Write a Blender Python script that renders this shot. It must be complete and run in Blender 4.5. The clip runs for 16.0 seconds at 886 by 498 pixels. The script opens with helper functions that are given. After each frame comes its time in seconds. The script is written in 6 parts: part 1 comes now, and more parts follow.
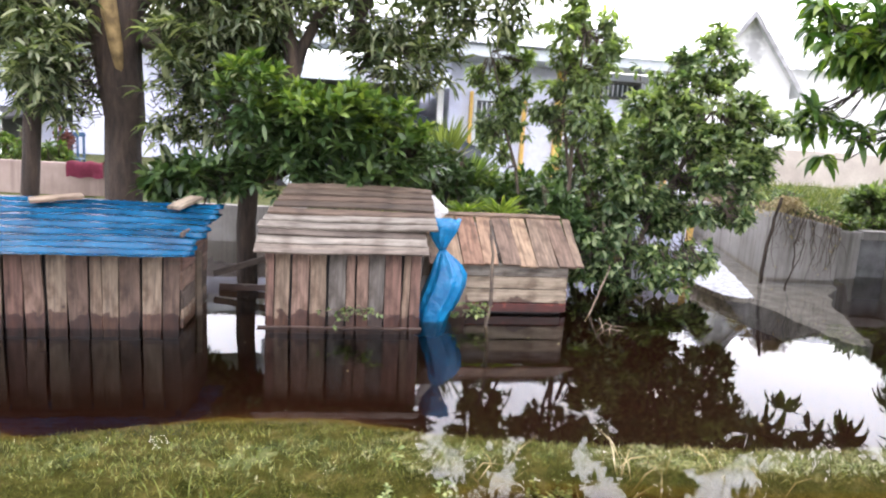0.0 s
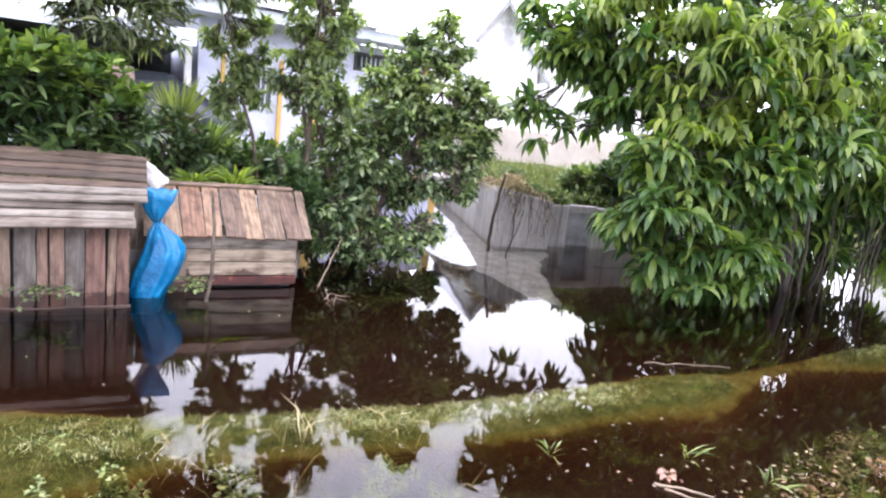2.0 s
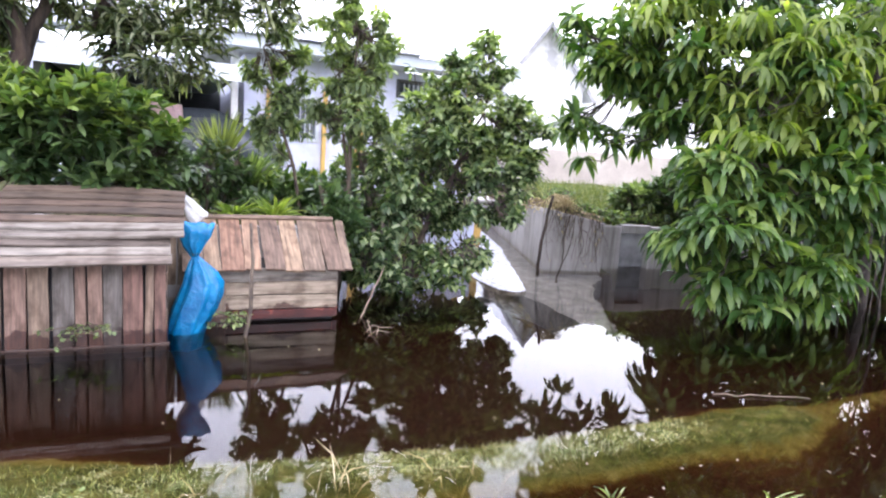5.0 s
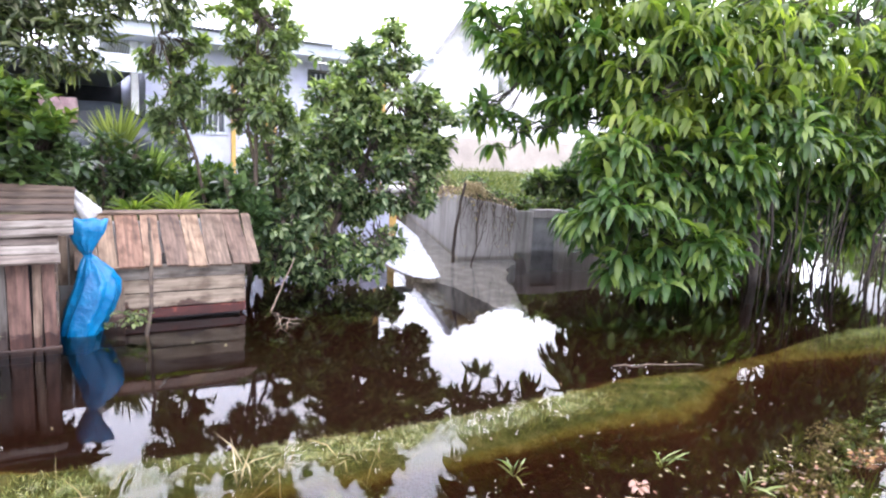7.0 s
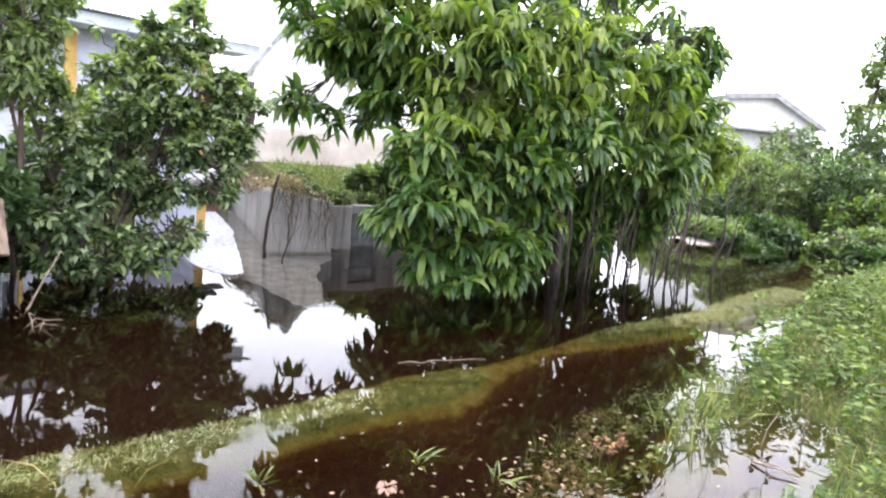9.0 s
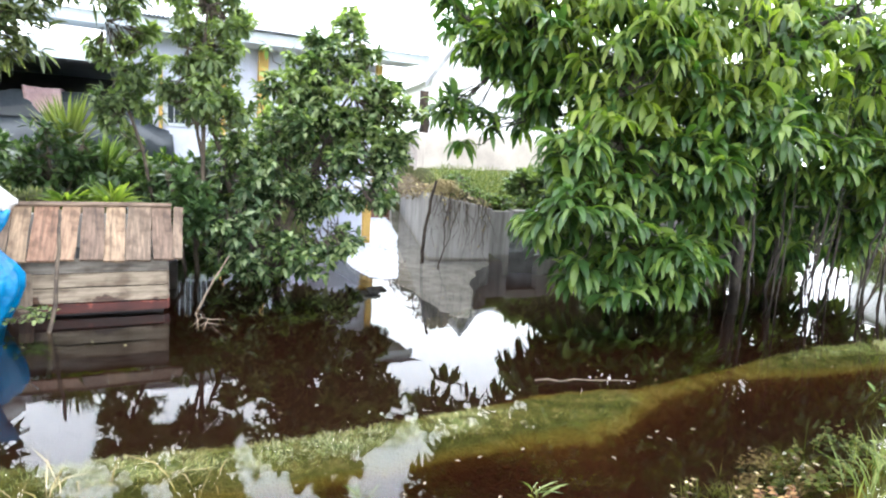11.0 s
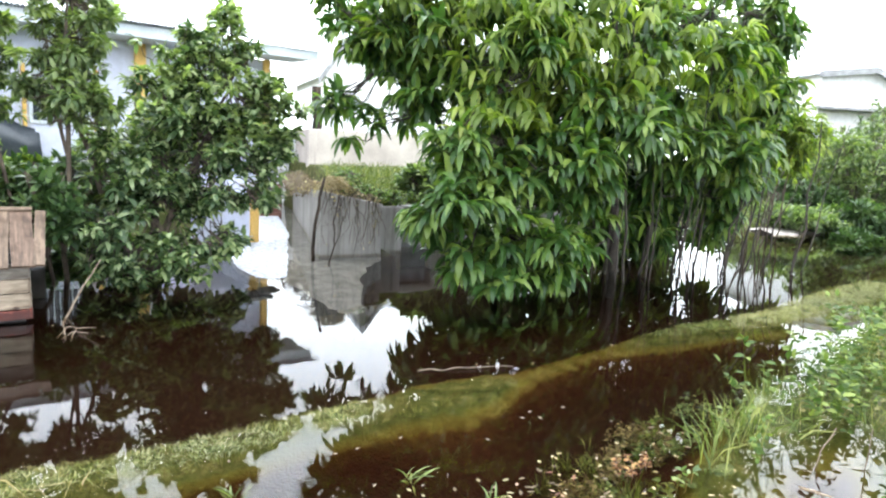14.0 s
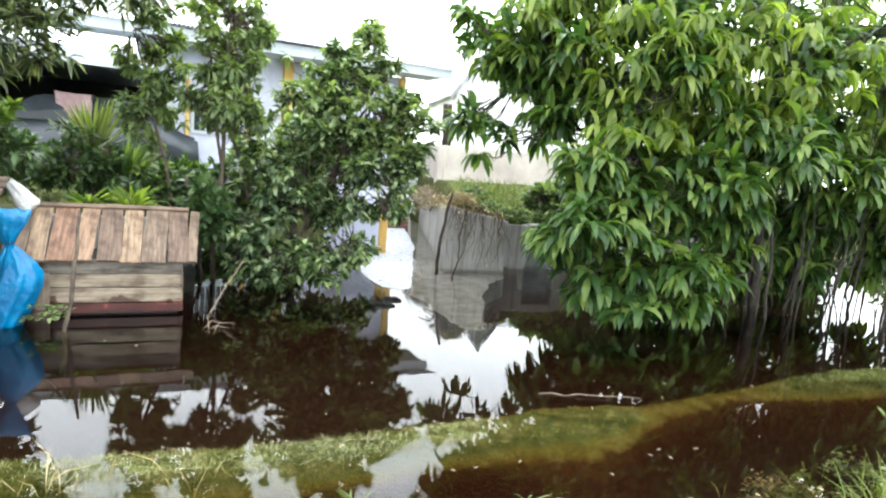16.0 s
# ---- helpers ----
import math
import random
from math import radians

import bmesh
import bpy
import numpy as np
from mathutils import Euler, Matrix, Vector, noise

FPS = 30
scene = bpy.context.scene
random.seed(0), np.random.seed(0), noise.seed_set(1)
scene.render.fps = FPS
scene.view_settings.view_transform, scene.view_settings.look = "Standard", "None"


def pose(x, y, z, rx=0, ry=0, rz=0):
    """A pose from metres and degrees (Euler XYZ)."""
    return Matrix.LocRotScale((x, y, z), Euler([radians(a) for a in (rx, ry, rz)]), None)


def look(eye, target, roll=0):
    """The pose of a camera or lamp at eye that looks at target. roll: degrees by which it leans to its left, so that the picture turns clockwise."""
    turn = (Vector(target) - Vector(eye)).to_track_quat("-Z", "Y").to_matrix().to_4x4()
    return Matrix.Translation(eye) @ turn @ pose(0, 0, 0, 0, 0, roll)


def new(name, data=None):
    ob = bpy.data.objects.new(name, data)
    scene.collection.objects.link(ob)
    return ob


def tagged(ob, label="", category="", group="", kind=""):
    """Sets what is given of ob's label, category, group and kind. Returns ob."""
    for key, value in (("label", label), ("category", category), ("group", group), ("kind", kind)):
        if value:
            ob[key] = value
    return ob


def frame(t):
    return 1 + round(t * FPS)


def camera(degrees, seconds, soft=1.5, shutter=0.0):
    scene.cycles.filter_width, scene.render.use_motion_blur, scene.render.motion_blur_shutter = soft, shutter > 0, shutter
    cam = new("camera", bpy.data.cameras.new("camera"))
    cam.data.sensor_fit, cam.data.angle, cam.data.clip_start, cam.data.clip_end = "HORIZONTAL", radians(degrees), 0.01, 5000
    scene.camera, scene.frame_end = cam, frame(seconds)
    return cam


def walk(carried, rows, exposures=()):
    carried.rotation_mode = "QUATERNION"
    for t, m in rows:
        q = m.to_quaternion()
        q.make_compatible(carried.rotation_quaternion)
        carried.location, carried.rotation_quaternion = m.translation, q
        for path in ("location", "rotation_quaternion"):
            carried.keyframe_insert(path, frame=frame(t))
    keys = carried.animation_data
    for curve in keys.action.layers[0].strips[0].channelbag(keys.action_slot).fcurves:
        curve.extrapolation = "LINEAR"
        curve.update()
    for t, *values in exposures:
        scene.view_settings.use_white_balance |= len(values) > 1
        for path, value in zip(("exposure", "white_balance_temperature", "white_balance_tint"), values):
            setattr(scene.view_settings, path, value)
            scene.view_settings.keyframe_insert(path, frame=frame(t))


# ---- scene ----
cam = camera(68.85, 16.0, soft=2.2)
PATH = [
    (0, (0.001, -0.001, 1.407), (-0.064, 1.972, 1.083), 3.33),
    (0.5, (0.089, -0.018, 1.433), (0.267, 1.948, 1.113), 3.86),
    (1, (0.23, -0.06, 1.472), (0.546, 1.886, 1.133), 5.91),
    (1.5, (0.344, -0.103, 1.483), (0.868, 1.8, 1.16), 6.47),
    (2, (0.424, -0.134, 1.49), (1.026, 1.739, 1.128), 6.58),
    (2.5, (0.514, -0.097, 1.471), (1.145, 1.774, 1.151), 5.91),
    (3, (0.549, 0.013, 1.507), (1.13, 1.905, 1.225), 4.80),
    (3.2, (0.536, 0.043, 1.508), (1.006, 1.964, 1.209), 4.53),
    (5.3, (0.536, 0.093, 1.441), (0.985, 2.019, 1.142), 4.07),
    (5.5, (0.546, 0.087, 1.426), (1.015, 2.009, 1.133), 4.09),
    (6, (0.546, 0.082, 1.421), (1.108, 1.977, 1.12), 3.91),
    (6.5, (0.573, 0.051, 1.423), (1.205, 1.925, 1.12), 3.33),
    (7, (0.658, 0.032, 1.437), (1.328, 1.891, 1.126), 2.94),
    (7.5, (0.801, -0.053, 1.446), (1.576, 1.763, 1.125), 5.44),
    (8, (0.907, -0.109, 1.398), (1.84, 1.621, 1.028), 6.18),
    (8.5, (0.999, -0.122, 1.419), (2.094, 1.503, 1.015), 4.94),
    (9, (1.106, -0.034, 1.439), (2.192, 1.621, 1.153), 5.71),
    (9.5, (1.194, 0.038, 1.434), (2.049, 1.812, 1.089), 3.23),
    (9.7, (1.239, 0.056, 1.448), (1.96, 1.892, 1.116), 3.74),
    (11.8, (1.525, 0.089, 1.444), (2.103, 1.977, 1.124), 3.81),
    (12, (1.507, 0.085, 1.456), (2.114, 1.962, 1.128), 3.89),
    (12.5, (1.513, 0.069, 1.458), (2.159, 1.934, 1.135), 4.23),
    (13, (1.546, 0.037, 1.465), (2.263, 1.879, 1.164), 3.11),
    (13.5, (1.587, 0.01, 1.452), (2.417, 1.806, 1.155), 3.21),
    (14, (1.599, -0.031, 1.459), (2.462, 1.746, 1.146), 3.27),
    (14.5, (1.612, -0.0, 1.45), (2.336, 1.834, 1.114), 2.98),
    (15, (1.6, -0.0, 1.45), (2.286, 1.853, 1.143), 3.54),
    (15.5, (1.597, 0.018, 1.445), (2.204, 1.901, 1.149), 4.26),
    (16, (1.565, 0.04, 1.436), (2.083, 1.951, 1.153), 5.07),
]
walk(cam, [(t, look(eye, target, roll)) for t, eye, target, roll in PATH], exposures=[(0.0, -0.5, 6100, 20), (0.6, -0.4, 6000, 21), (2.0, -0.34, 5850, 24), (2.6, -0.27, 5850, 24), (3.2, -0.36, 5800, 24), (6.0, -0.35, 5750, 24), (7.0, -0.28, 5750, 24), (8.0, -0.4, 5850, 23), (9.0, -0.44, 5900, 19), (12.0, -0.13, 5800, 9), (13.0, -0.14, 5800, 9), (14.0, -0.32, 5850, 8), (16.0, -0.4, 6000, 6)])

# ---- light: a bright, thinly overcast sky ----
world = bpy.data.worlds.new("overcast_sky")
scene.world = world
world.use_nodes = True
wn = world.node_tree.nodes
sky = wn.new("ShaderNodeTexSky")
sky.sky_type, sky.sun_disc = "NISHITA", False
sky.sun_elevation, sky.sun_rotation = radians(50), radians(8)
sky.air_density, sky.dust_density, sky.ozone_density = 1.0, 1.5, 1.0
pale = wn.new("ShaderNodeHueSaturation")
pale.inputs["Saturation"].default_value = 0.12
pale.inputs["Value"].default_value = 1.0
cloud = wn.new("ShaderNodeMix")
cloud.data_type = "RGBA"
cloud.inputs[0].default_value = 0.7
# the haze glows round the hidden sun and falls off smoothly away from it
coords = wn.new("ShaderNodeTexCoord")
facing = wn.new("ShaderNodeVectorMath")
facing.operation = "DOT_PRODUCT"
facing.inputs[1].default_value = Vector((2.3, 16.6, 12)).normalized()
world.node_tree.links.new(coords.outputs["Generated"], facing.inputs[0])
glow = wn.new("ShaderNodeMapRange")
glow.interpolation_type = "SMOOTHSTEP"
glow.inputs[1].default_value, glow.inputs[2].default_value = -0.9, 1.05
glow.inputs[3].default_value, glow.inputs[4].default_value = 56.0, 68.0
world.node_tree.links.new(facing.outputs["Value"], glow.inputs[0])
world.node_tree.links.new(glow.outputs[0], cloud.inputs[7])
world.node_tree.links.new(sky.outputs[0], pale.inputs["Color"])
world.node_tree.links.new(pale.outputs[0], cloud.inputs[6])
world.node_tree.links.new(cloud.outputs[2], wn["Background"].inputs["Color"])
wn["Background"].inputs["Strength"].default_value = 0.15
sun = new("sun", bpy.data.lights.new("sun", "SUN"))
sun.data.energy, sun.data.angle, sun.data.color = 1.4, radians(14), (1.0, 0.96, 0.88)
sun.matrix_world = look((2.3, 16.6, 20), (0, 0, 0))

# ---- helpers for building ----


def part(name, bm, material, parent=None, label="", smooth=False):
    """Links a bmesh (or a mesh) as one mesh object, under a thing or a part if one is given."""
    if isinstance(bm, bpy.types.Mesh):
        me = bm
    else:
        me = bpy.data.meshes.new(name)
        bm.to_mesh(me)
        bm.free()
    if material and not me.materials:
        me.materials.append(material)
    if smooth:
        me.polygons.foreach_set("use_smooth", [True] * len(me.polygons))
    ob = new(name, me)
    ob.parent = parent
    if label:
        tagged(ob, label)
    return ob


def thing(name, m, label, category, group="", kind=""):
    """An Empty at a thing's base, which parents its parts."""
    ob = new(name)
    ob.empty_display_size = 0.1
    ob.matrix_world = m
    return tagged(ob, label, category, group, kind)


def box(bm, x0, y0, z0, x1, y1, z1, bevel=0.0, m=None):
    """A box between two corners, its edges rounded by bevel."""
    made = bmesh.ops.create_cube(bm, size=1.0)["verts"]
    bmesh.ops.transform(bm, matrix=Matrix.LocRotScale(((x0 + x1) / 2, (y0 + y1) / 2, (z0 + z1) / 2), None, (x1 - x0, y1 - y0, z1 - z0)), verts=made)
    if bevel:
        edges = list({e for v in made for e in v.link_edges})
        out = bmesh.ops.bevel(bm, geom=edges, offset=bevel, segments=1, affect="EDGES")
        made = list({v for f in out["faces"] for v in f.verts} | {v for v in made if v.is_valid})
    if m is not None:
        bmesh.ops.transform(bm, matrix=m, verts=made)
    return made


def board(length, width, thick, seed, warp=0.006, ragged=0.0):
    """A rough-sawn board along x, centred on its length, with slightly uneven edges, a bend and worn corners."""
    r = random.Random(seed)
    bm = bmesh.new()
    n = 5
    rings = []
    bow, cup = r.uniform(-warp, warp), r.uniform(-warp, warp)
    for i in range(n):
        f = i / (n - 1)
        x = (f - 0.5) * length
        e0 = r.uniform(-1, 1) * (0.03 * width + ragged)
        e1 = r.uniform(-1, 1) * (0.03 * width + ragged)
        z = bow * (4 * f * (1 - f)) + cup * (f - 0.5)
        c = min(0.15 * thick, 0.003)
        prof = [(-width / 2 + e0, -thick / 2 + c), (-width / 2 + e0 + c, -thick / 2), (width / 2 + e1 - c, -thick / 2), (width / 2 + e1, -thick / 2 + c),
                (width / 2 + e1, thick / 2 - c), (width / 2 + e1 - c, thick / 2), (-width / 2 + e0 + c, thick / 2), (-width / 2 + e0, thick / 2 - c)]
        xj = x + (r.uniform(-0.004, 0.004) if i in (0, n - 1) else 0)
        rings.append([bm.verts.new((xj + (0.006 * (k % 3 - 1) if i in (0, n - 1) else 0) * 0.4, y, zz + z)) for k, (y, zz) in enumerate(prof)])
    for a, b in zip(rings, rings[1:]):
        for k in range(8):
            bm.faces.new((a[k], a[(k + 1) % 8], b[(k + 1) % 8], b[k]))
    bm.faces.new(rings[0][::-1])
    bm.faces.new(rings[-1])
    bmesh.ops.recalc_face_normals(bm, faces=bm.faces)
    return bm


def lay(bm, m):
    bmesh.ops.transform(bm, matrix=m, verts=bm.verts)
    return bm


def tube(bm, points, radii, sides=7, cap=True):
    """A tapered tube through the points."""
    pts = [Vector(p) for p in points]
    rings = []
    for i, p in enumerate(pts):
        d = (pts[min(i + 1, len(pts) - 1)] - pts[max(i - 1, 0)]).normalized()
        a = d.cross(Vector((0.31, 0.95, 0.07))).normalized()
        b = d.cross(a)
        rings.append([bm.verts.new(p + radii[i] * (math.cos(t) * a + math.sin(t) * b)) for t in (2 * math.pi * k / sides for k in range(sides))])
    for a, b in zip(rings, rings[1:]):
        for k in range(sides):
            bm.faces.new((a[k], a[(k + 1) % sides], b[(k + 1) % sides], b[k]))
    if cap:
        bm.faces.new(rings[0][::-1])
        bm.faces.new(rings[-1])
    return bm


def wobbly(a, b, n, amount, rng):
    """n points from a to b that wander by amount."""
    a, b = Vector(a), Vector(b)
    out = []
    for i in range(n):
        f = i / (n - 1)
        s = amount * math.sin(math.pi * f) if 0 < i < n - 1 else 0
        out.append(a.lerp(b, f) + Vector((rng.uniform(-s, s), rng.uniform(-s, s), rng.uniform(-s, s))))
    return out


def leaf_mesh(name, base, way, length, width, droop=0.5, fold=0.25, seed=1, segments=3):
    """Many leaves in one mesh: blades from base along way, that bend down by droop and fold along the midrib."""
    rs = np.random.RandomState(seed)
    base, way = np.asarray(base, float), np.asarray(way, float)
    n = len(base)
    length = np.broadcast_to(length, n) * rs.uniform(0.7, 1.15, n)
    width = np.broadcast_to(width, n) * rs.uniform(0.8, 1.15, n)
    way = way / np.maximum(np.linalg.norm(way, axis=1, keepdims=True), 1e-6)
    side = np.cross(way, np.array([0, 0, 1.0]) + rs.normal(0, 0.35, (n, 3)))
    side /= np.maximum(np.linalg.norm(side, axis=1, keepdims=True), 1e-6)
    shape = {3: [0.0, 1.0, 0.8, 0.0], 2: [0.0, 1.0, 0.0], 4: [0.0, 0.8, 1.0, 0.7, 0.0]}[segments]
    verts, p, d = [], base.copy(), way.copy()
    dr = np.broadcast_to(droop, n)[:, None] * rs.uniform(0.6, 1.4, (n, 1))
    for k in range(segments + 1):
        w = width[:, None] * 0.5 * shape[k]
        up = np.cross(side, d)
        if shape[k] == 0.0:
            verts.append(p.copy())
        else:
            verts += [p + side * w + up * w * fold, p.copy(), p - side * w + up * w * fold]
        p = p + d * (length / segments)[:, None]
        d = d + np.array([0, 0, -1.0]) * dr / segments
        d /= np.linalg.norm(d, axis=1, keepdims=True)
    m = len(verts)
    v = np.stack(verts, 1).reshape(-1, 3)
    faces = [(0, 1, 2), (0, 2, 3)]
    for k in range(segments - 2):
        o = 1 + 3 * k
        faces += [(o, o + 3, o + 4), (o, o + 4, o + 1), (o + 1, o + 4, o + 5), (o + 1, o + 5, o + 2)]
    o = 1 + 3 * (segments - 2)
    faces += [(o, m - 1, o + 1), (o + 1, m - 1, o + 2)]
    f = (np.array(faces)[None] + (np.arange(n) * m)[:, None, None]).reshape(-1, 3)
    me = bpy.data.meshes.new(name)
    me.from_pydata(v.tolist(), [], f.tolist())
    me.polygons.foreach_set("use_smooth", [True] * len(me.polygons))
    return me


def in_lumps(lumps, count, rs, shell=0.55):
    """Points in ellipsoid lumps (x, y, z, rx, ry, rz, weight), mostly towards their outside, and the ways out of them."""
    w = np.array([l[6] for l in lumps], float)
    which = rs.choice(len(lumps), count, p=w / w.sum())
    l = np.array(lumps, float)[which]
    d = rs.normal(0, 1, (count, 3))
    d /= np.linalg.norm(d, axis=1, keepdims=True)
    r = (shell + (1 - shell) * rs.uniform(0, 1, (count, 1)) ** 0.7) * rs.uniform(0.75, 1.12, (count, 1))
    return l[:, :3] + d * r * l[:, 3:6], d


def clumped(lumps, per, size, seed):
    """Small uneven clumps strewn through larger lumps, so that a crown has gaps and a ragged outline."""
    rs = np.random.RandomState(seed)
    out = []
    for x, y, z, rx, ry, rz, w in lumps:
        n = max(3, int(round(per * w)))
        d = rs.normal(0, 1, (n, 3))
        d /= np.linalg.norm(d, axis=1, keepdims=True)
        d *= rs.uniform(0.35, 1.0, (n, 1)) ** 0.5
        for (a, b, c), f in zip(d, rs.uniform(0.6, 1.35, n)):
            out.append((x + a * rx, y + b * ry, z + c * rz, size * f, size * f, size * f * 0.75, w / n * f))
    return out


def tree(name, label, at, stems, lumps, whorls, leaves, length, width, droop, bark, green, seed, twig=0.006, spread=0.5, category="tree", shell=0.45, fold=0.25, upward=0.0, segments=3, flat=1.0, jitter=0.35, reach=0.5):
    """A tree: stems are lists of points with radii (base to tip, in the world), and the crown is whorls of leaves at the ends of twigs."""
    rs, rng = np.random.RandomState(seed), random.Random(seed)
    t = thing(name, Matrix.Translation(at), label, category)
    o = Vector(at)
    wood = []
    for k, (points, radii) in enumerate(stems):
        bm = bmesh.new()
        pts = []
        rad = []
        for i in range(len(points) - 1):
            seg = wobbly(points[i], points[i + 1], 4, 0.05 * (Vector(points[i + 1]) - Vector(points[i])).length, rng)
            for j, p in enumerate(seg[: 4 if i == len(points) - 2 else 3]):
                pts.append(p - o)
                rad.append(radii[i] + (radii[i + 1] - radii[i]) * j / 3)
        tube(bm, pts, rad, 8 if radii[0] > 0.04 else 6)
        part("trunk" if k == 0 else "limb", bm, bark, t, smooth=True)
        wood += [(p, r) for p, r in zip(pts, rad)][3:]
    where, out = in_lumps(lumps, whorls, rs, shell)
    where = where - np.array(at)
    wp = np.array([p for p, _ in wood])
    bm = bmesh.new()
    for p in where:
        d = np.linalg.norm(wp - p, axis=1) + rs.uniform(0, 0.25, len(wp))
        q = wp[d.argmin()]
        gone = max(np.linalg.norm(p - q), 0.01)
        q = p + (q - p) * min(1.0, reach / gone)
        mid = (p + q) / 2 + np.array([0, 0, -0.06]) + rs.normal(0, 0.04, 3)
        tube(bm, [q, mid, p], [twig * 1.6, twig * 1.2, twig * 0.6], 4, cap=False)
    tagged(part("twig_work", bm, bark, t, smooth=True), kind="stuff")
    base = np.repeat(where, leaves, 0)
    outs = np.repeat(out, leaves, 0)
    way = rs.normal(0, 1, base.shape)
    way /= np.linalg.norm(way, axis=1, keepdims=True)
    way = way * np.array([1, 1, flat]) + outs * spread + np.array([0, 0, upward])
    base = base + rs.normal(0, 0.25 * length, base.shape) * jitter
    me = leaf_mesh("crown", base, way, length, width, droop, fold, seed + 5, segments)
    part("crown", me, green, t)
    return t

# ---- materials ----
def material(name):
    m = bpy.data.materials.new(name)
    m.use_nodes = True
    return m, m.node_tree.nodes, m.node_tree.links, m.node_tree.nodes["Principled BSDF"]


def ramp(nodes, links, source, stops, stepped=False):
    r = nodes.new("ShaderNodeValToRGB")
    r.color_ramp.interpolation = "CONSTANT" if stepped else "LINEAR"
    while len(r.color_ramp.elements) < len(stops):
        r.color_ramp.elements.new(0.5)
    for e, (at, c) in zip(r.color_ramp.elements, stops):
        e.position, e.color = at, (*c, 1)
    links.new(source, r.inputs[0])
    return r.outputs[0]


def noise_of(nodes, links, scale, detail=4.0, vector=None, rough=0.55):
    t = nodes.new("ShaderNodeTexNoise")
    t.inputs["Scale"].default_value, t.inputs["Detail"].default_value, t.inputs["Roughness"].default_value = scale, detail, rough
    if vector:
        links.new(vector, t.inputs["Vector"])
    return t.outputs["Fac"]


def stretched(nodes, links, scale, kind="Object"):
    c = nodes.new("ShaderNodeTexCoord")
    m = nodes.new("ShaderNodeMapping")
    m.inputs["Scale"].default_value = scale
    links.new(c.outputs[kind], m.inputs["Vector"])
    return m.outputs[0]


def mixed(nodes, links, fac, a, b, blend="MIX"):
    m = nodes.new("ShaderNodeMix")
    m.data_type, m.blend_type = "RGBA", blend
    for s, v in ((m.inputs[0], fac), (m.inputs[6], a), (m.inputs[7], b)):
        if isinstance(v, bpy.types.NodeSocket):
            links.new(v, s)
        elif isinstance(v, float):
            s.default_value = v
        else:
            s.default_value = (*v, 1)
    return m.outputs[2]


def bumped(nodes, links, bsdf, height, strength=0.3, distance=0.01):
    b = nodes.new("ShaderNodeBump")
    b.inputs["Strength"].default_value, b.inputs["Distance"].default_value = strength, distance
    links.new(height, b.inputs["Height"])
    links.new(b.outputs[0], bsdf.inputs["Normal"])


def wood(name, dark, pale, tint, rough=0.8, damp=None):
    """Weathered boards: grain along the board's own x, knots and stains, and a tone of its own for each board."""
    m, n, l, b = material(name)
    v = stretched(n, l, (1.2, 16, 16))
    info = n.new("ShaderNodeObjectInfo")
    add = n.new("ShaderNodeVectorMath")
    add.operation = "ADD"
    l.new(v, add.inputs[0])
    sc = n.new("ShaderNodeVectorMath")
    sc.operation = "SCALE"
    sc.inputs[3].default_value = 37.0
    comb = n.new("ShaderNodeCombineXYZ")
    for k in range(3):
        l.new(info.outputs["Random"], comb.inputs[k])
    l.new(comb.outputs[0], sc.inputs[0])
    l.new(sc.outputs[0], add.inputs[1])
    grain = noise_of(n, l, 3.0, 8, add.outputs[0], 0.65)
    c1 = ramp(n, l, grain, [(0.25, dark), (0.72, pale)])
    c2 = ramp(n, l, info.outputs["Random"], [(k / len(tint), t) for k, t in enumerate(tint)], True)
    c = mixed(n, l, 1.0, c1, c2, "MULTIPLY")
    sep = stretched(n, l, (3, 5, 5))
    stain = noise_of(n, l, 2.0, 5, sep)
    c = mixed(n, l, ramp(n, l, stain, [(0.46, (0, 0, 0)), (0.66, (0.9, 0.9, 0.9))]), c, mixed(n, l, 1.0, c, (0.45, 0.4, 0.36), "MULTIPLY"))
    geo = n.new("ShaderNodeNewGeometry")
    sep = n.new("ShaderNodeSeparateXYZ")
    l.new(geo.outputs["Position"], sep.inputs[0])
    wick = n.new("ShaderNodeMath")
    wick.operation = "MULTIPLY_ADD"
    l.new(noise_of(n, l, 9.0, 3, geo.outputs["Position"]), wick.inputs[0])
    wick.inputs[1].default_value = -0.34
    l.new(sep.outputs[2], wick.inputs[2])
    shift = n.new("ShaderNodeMath")
    shift.operation = "ADD"
    l.new(wick.outputs[0], shift.inputs[0])
    shift.inputs[1].default_value = 0.075
    wet = ramp(n, l, shift.outputs[0], [(0.0, (1, 1, 1)), (0.02, (0, 0, 0))])
    c = mixed(n, l, wet, c, mixed(n, l, 1.0, c, (0.3, 0.2, 0.17), "MULTIPLY"))
    l.new(c, b.inputs["Base Color"])
    l.new(ramp(n, l, wet, [(0.0, (rough, rough, rough)), (1.0, (0.3, 0.3, 0.3))]), b.inputs["Roughness"])
    bumped(n, l, b, grain, 0.5, 0.006)
    return m


